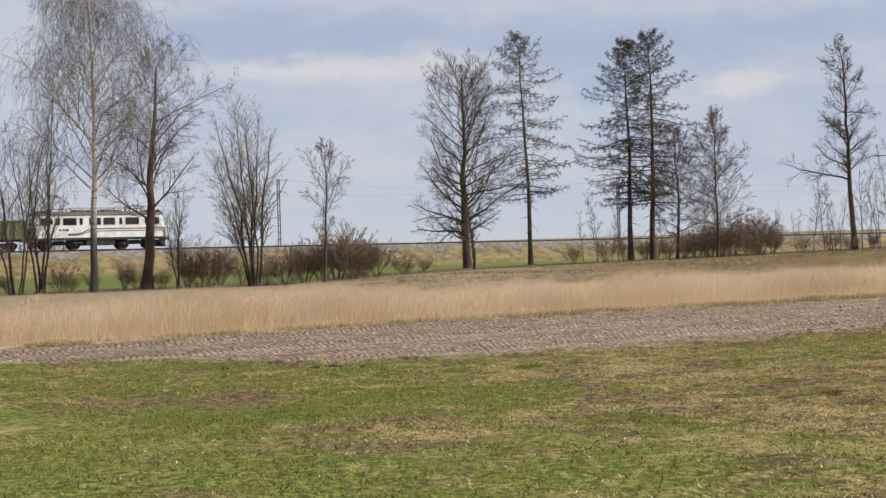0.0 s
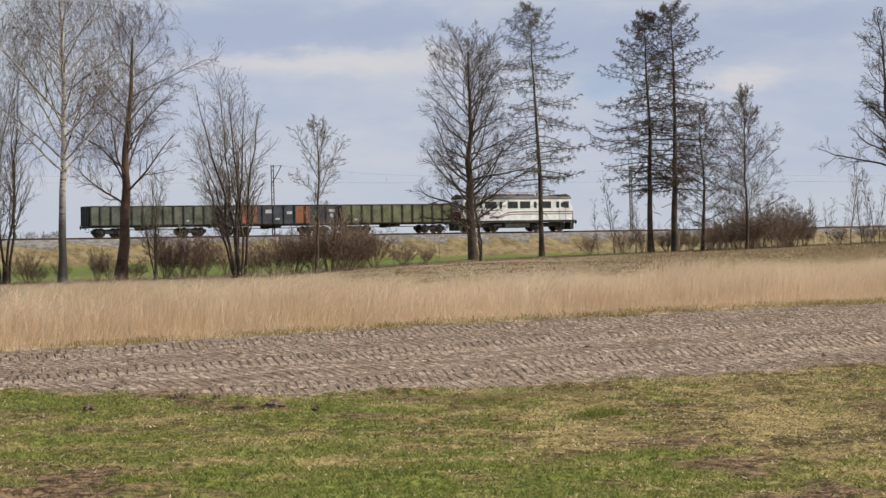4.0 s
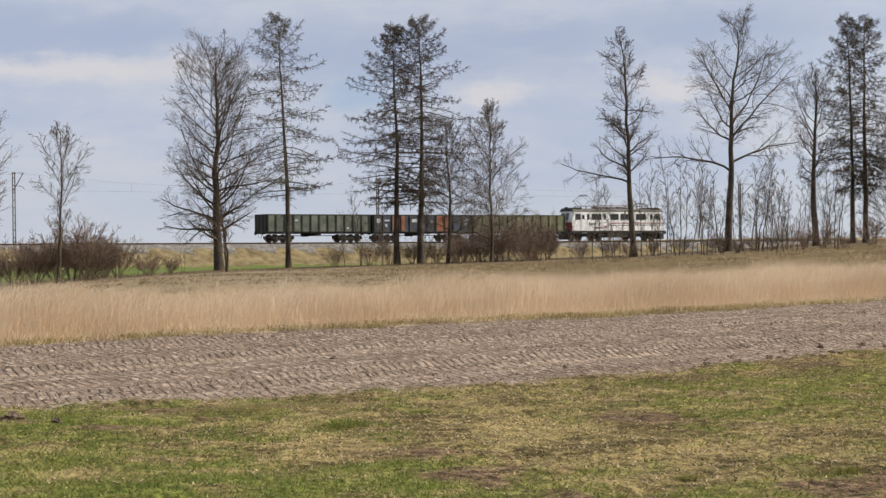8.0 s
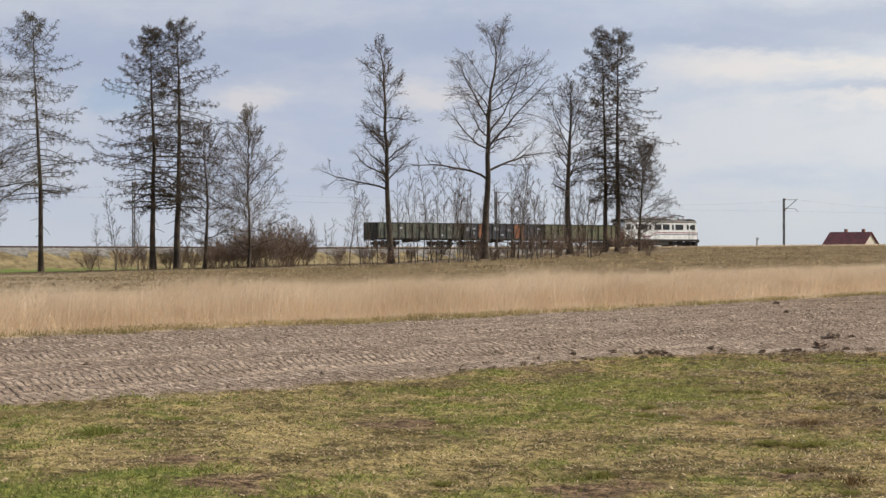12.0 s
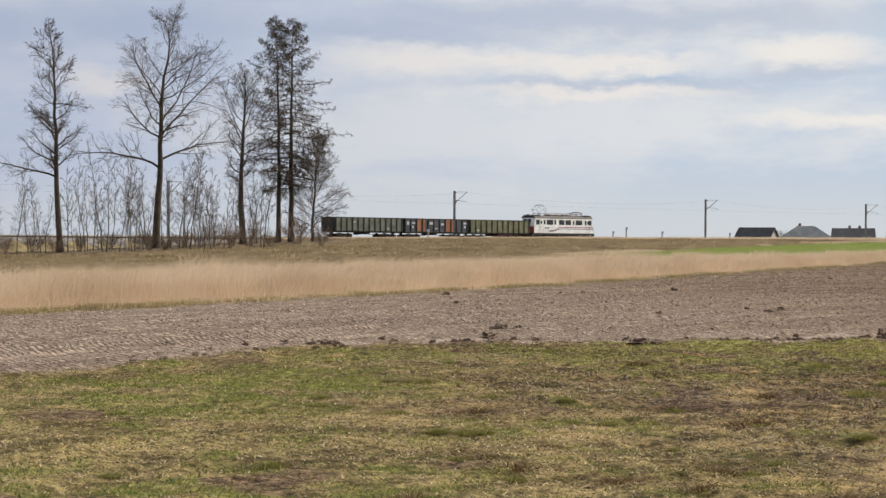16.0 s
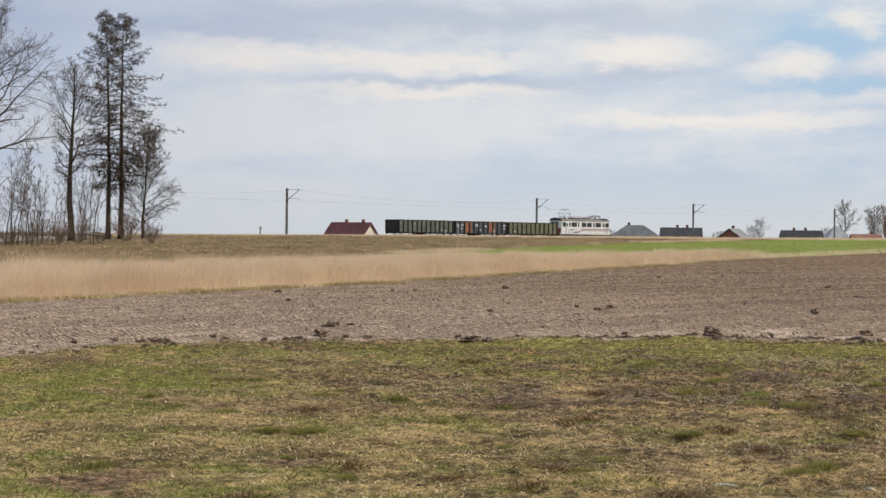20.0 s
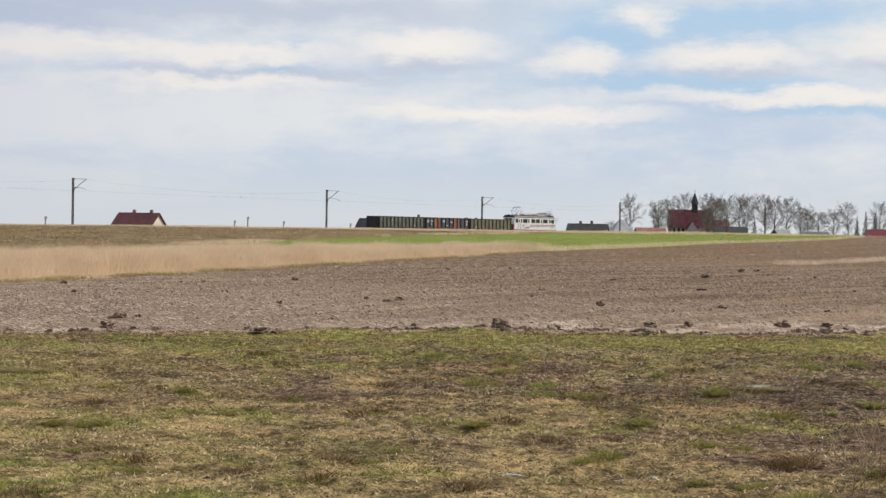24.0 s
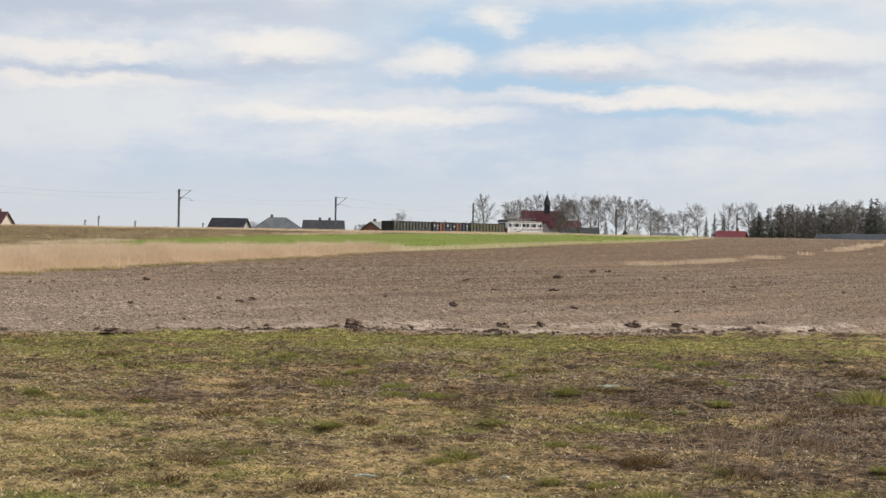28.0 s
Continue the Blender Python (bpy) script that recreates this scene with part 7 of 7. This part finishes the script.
CLODS = [(14.41, 30.31, 0.26), (14.75, 30.2, 0.16), (23.25, 34.83, 0.2), (14.18, 25.02, 0.2), (14.5, 25.0, 0.16), (9.57, 25.87, 0.15), (9.3, 25.6, 0.1), (12.73, 27.18, 0.2), (13.1, 27.0, 0.13), (13.6, 27.2, 0.12), (19.11, 25.6, 0.2), (18.86, 25.27, 0.2),
         (19.4, 25.0, 0.13), (47.52, 51.37, 0.25), (48.4, 51.0, 0.2), (57.7, 59.08, 0.3), (55.9, 58.2, 0.22), (21.38, 24.42, 0.22), (21.9, 24.2, 0.16), (22.3, 24.5, 0.14), (24.13, 24.08, 0.22), (24.7, 23.6, 0.16), (25.01, 22.23, 0.2), (25.8, 21.8, 0.15), (16.82, 25.44, 0.13), (17.3, 25.5, 0.11),
         (-1.86, 18.1, 0.14), (-1.41, 17.43, 0.08), (-2.92, 19.14, 0.15), (-2.5, 19.0, 0.12), (-2.2, 18.2, 0.1), (-3.6, 18.0, 0.1), (1.63, 26.58, 0.08), (11.0, 27.3, 0.1), (15.6, 26.0, 0.12), (20.3, 26.3, 0.12), (26.4, 31.8, 0.15), (32.0, 41.0, 0.2), (36.0, 39.0, 0.17), (39.5, 47.0, 0.22), (30.4, 29.0, 0.14), (28.0, 24.5, 0.15)]
kinds = [clod(400 + k, 1.0) for k in range(6)]
g = np.random.default_rng(415)
more = []
heaps = g.uniform(13, 53, 16)
for k in range(180):
    a = g.normal(heaps[k % 16], 0.7) if k % 3 else g.uniform(12, 53)
    x0 = np.interp(a, [12, 20, 26, 36, 43, 53], [4.9, 9.3, 12.8, 18.2, 20.3, 26.8])
    y0 = np.interp(a, [12, 20, 26, 36, 43, 53], [22.2, 26, 26, 24.6, 22.1, 20.5])
    more.append((x0 + g.normal(0, 0.4), y0 + abs(g.normal(0.2, 0.5)), g.uniform(0.04, 0.11)))
for k in range(50):
    a, r = radians(g.uniform(16, 54)), g.uniform(34, 80)
    px, py = r * math.sin(a), r * math.cos(a)
    if edge(np.array([px]), np.array([py]), REED_EDGE)[0] < -1:
        more.append((px, py, g.uniform(0.08, 0.16)))
for k, (x, y, s) in enumerate(CLODS + more):
    ob = tagged(new("earth_clod", kinds[k % 6]), "dark lump of turned earth on the field", "clod", "clods on the field")
    s *= 0.72
    ob.matrix_basis = pose(x, y, float(ground_z(x, y, True)[0]) + s * 0.15, 0, 0, g.uniform(0, 360)) @ Matrix.Diagonal((s, s, s * g.uniform(0.9, 1.5), 1))


def tuft(x, y, size, mat, label, n=420, lean=0.7, high=0.62):
    g = np.random.default_rng(int(abs(x * 731 + y * 97)))
    a, r = g.uniform(0, 2 * np.pi, n), size * np.sqrt(g.uniform(0, 1, n))
    px, py = r * np.cos(a), r * np.sin(a)
    hh = np.sqrt(np.maximum(1.05 - (r / size) ** 2, 0.1))
    v, f = blades_at(px, py, np.zeros(n), g, 1.0, 0.009, lean * 0.16)
    v = v.reshape(-1, 5, 3)
    v[:, :, 2] *= (hh * size * high)[:, None]
    v[:, 2:, :2] += (v[:, :1, :2] * np.array([0.25, 0.25, 0.8])[None, :, None])
    me = mesh_of("grass_tuft", v.reshape(-1, 3), f, M[mat])
    ob = tagged(new("grass_tuft", me), label, "grass tuft", "tufts on the lawn")
    ob.matrix_basis = pose(x, y, float(ground_z(x, y, True)[0]) - 0.01)


for x, y, s in ((1.12, 16.66, 0.18), (11.29, 14.47, 0.12), (11.74, 14.38, 0.13), (13.03, 13.93, 0.14), (9.73, 10.48, 0.1), (1.87, 17.57, 0.11), (8.85, 10.58, 0.12), (14.86, 11.61, 0.28), (12.2, 12.1, 0.12), (13.6, 12.4, 0.12), (10.3, 11.9, 0.1), (15.4, 14.0, 0.14), (16.5, 14.6, 0.13),
                (14.0, 15.8, 0.12), (9.2, 12.6, 0.09), (7.6, 11.4, 0.09), (17.5, 16.2, 0.14), (12.9, 17.2, 0.13), (6.2, 14.2, 0.09)):
    tuft(x, y, s, "lawn_blade" if x < 4 else "lawn_olive", "dense dark-green grass tuft on the lawn")
for x, y, s in ((0.33, 18.6, 0.3), (0.9, 18.75, 0.28), (-0.2, 18.5, 0.22), (13.97, 14.21, 0.14), (15.9, 12.6, 0.2), (8.3, 19.8, 0.2)):
    tuft(x, y, s, "straw_low", "flattened heap of pale dead grass on the lawn", 520, 4.0, 0.22)

g = np.random.default_rng(650)
tuft(9.6, 9.4, 0.16, "lawn_brown", "low brown tussock of withered grass", 190, 1.3)
tuft(11.4, 10.4, 0.14, "lawn_brown", "low brown tussock of withered grass", 190, 1.5)
tuft(13.9, 11.2, 0.18, "lawn_brown", "low brown tussock of withered grass", 190, 1.2)
brown = [ob for ob in scene.objects if ob.name.startswith("grass_tuft")][-3:]
for k in range(150):
    a, r = radians(56 - 34 * g.uniform(0, 1) ** 1.6), g.uniform(9.6, 24)
    x, y = r * math.sin(a), r * math.cos(a)
    if edge(np.array([x]), np.array([y]), LAWN_EDGE)[0] > -0.3:
        continue
    ob = tagged(new("grass_tuft", brown[k % 3].data), "low brown tussock of withered grass", "grass tuft", "tufts on the lawn")
    s = g.uniform(0.45, 1.15)
    ob.matrix_basis = pose(x, y, float(ground_z(x, y, True)[0]) - 0.015, 0, 0, g.uniform(0, 360)) @ Matrix.Diagonal((s, s, s * 0.8, 1))

g = np.random.default_rng(640)
made = [ob for ob in scene.objects if ob.name.startswith("grass_tuft")][:19]
for k in range(110):
    a, r = radians(g.uniform(14, 56)), g.uniform(10.5, 27)
    x, y = r * math.sin(a), r * math.cos(a)
    if edge(np.array([x]), np.array([y]), LAWN_EDGE)[0] > -0.3:
        continue
    ob = tagged(new("grass_tuft", made[k % 19].data), "small tuft of yellow-green grass on worn turf", "grass tuft", "tufts on the lawn")
    s = g.uniform(0.4, 0.85)
    ob.matrix_basis = pose(x, y, float(ground_z(x, y, True)[0]) - 0.01, 0, 0, g.uniform(0, 360)) @ Matrix.Diagonal((s, s, s, 1))

for k in range(46):
    g2 = np.random.default_rng(600 + k)
    x, y = 9.45 + g2.normal(0, 0.42), 8.35 + g2.normal(0, 0.35)
    if k % 3 == 0:
        x, y = 13.0 + g2.uniform(-1.5, 3), 12.5 + g2.uniform(-1, 4)
    t = stem(g2, g2.uniform(0.2, 0.48), 0.003, tuple(g2.normal(0, 0.2, 2)), 0.05, 6, tip=0.5, flare=1.0)
    l1 = sprout(g2, *t, 6, 0.3, 1.0, 0.35, 40, 0.05, 0.1, 3, 0.8, 1.0, 0, 0.6, 0.0022)
    ob = tagged(new("weed_stalk", mesh_of("weed_stalk", *tubes(*t, 4), M["stalk"])), "thin dry branching weed stalk on the lawn", "weed", "weeds on the lawn")
    for i in range(6):
        part("side_stalk", tubes(l1[0][i : i + 1], l1[1][i : i + 1], 3), M["stalk"], ob)
    ob.matrix_basis = pose(x, y, float(ground_z(x, y, True)[0]))

for x, y, s in ((8.12, 9.45, 0.10), (8.3, 9.4, 0.08), (13.97, 14.3, 0.12), (14.2, 14.4, 0.1), (11.82, 9.5, 0.08), (7.5, 9.9, 0.07)):
    ob = tagged(new("lichen_patch", kinds[int(x * 10) % 6].copy()), "pale grey-green lichen cushion on the lawn", "lichen", "lichen on the lawn")
    ob.data.materials[0] = M["foam"]
    ob.matrix_basis = pose(x, y, float(ground_z(x, y, True)[0]), 0, 0, x * 90) @ Matrix.Diagonal((s, s, s * 0.2, 1))
st = tagged(new("pale_stone", kinds[2].copy()), "small pale stone on the ploughed strip", "stone")
st.data.materials[0] = M["pale_stone"]
st.matrix_basis = pose(1.28, 26.09, float(ground_z(1.28, 26.09, True)[0]) + 0.02) @ Matrix.Diagonal((0.045, 0.04, 0.05, 1))


motions()
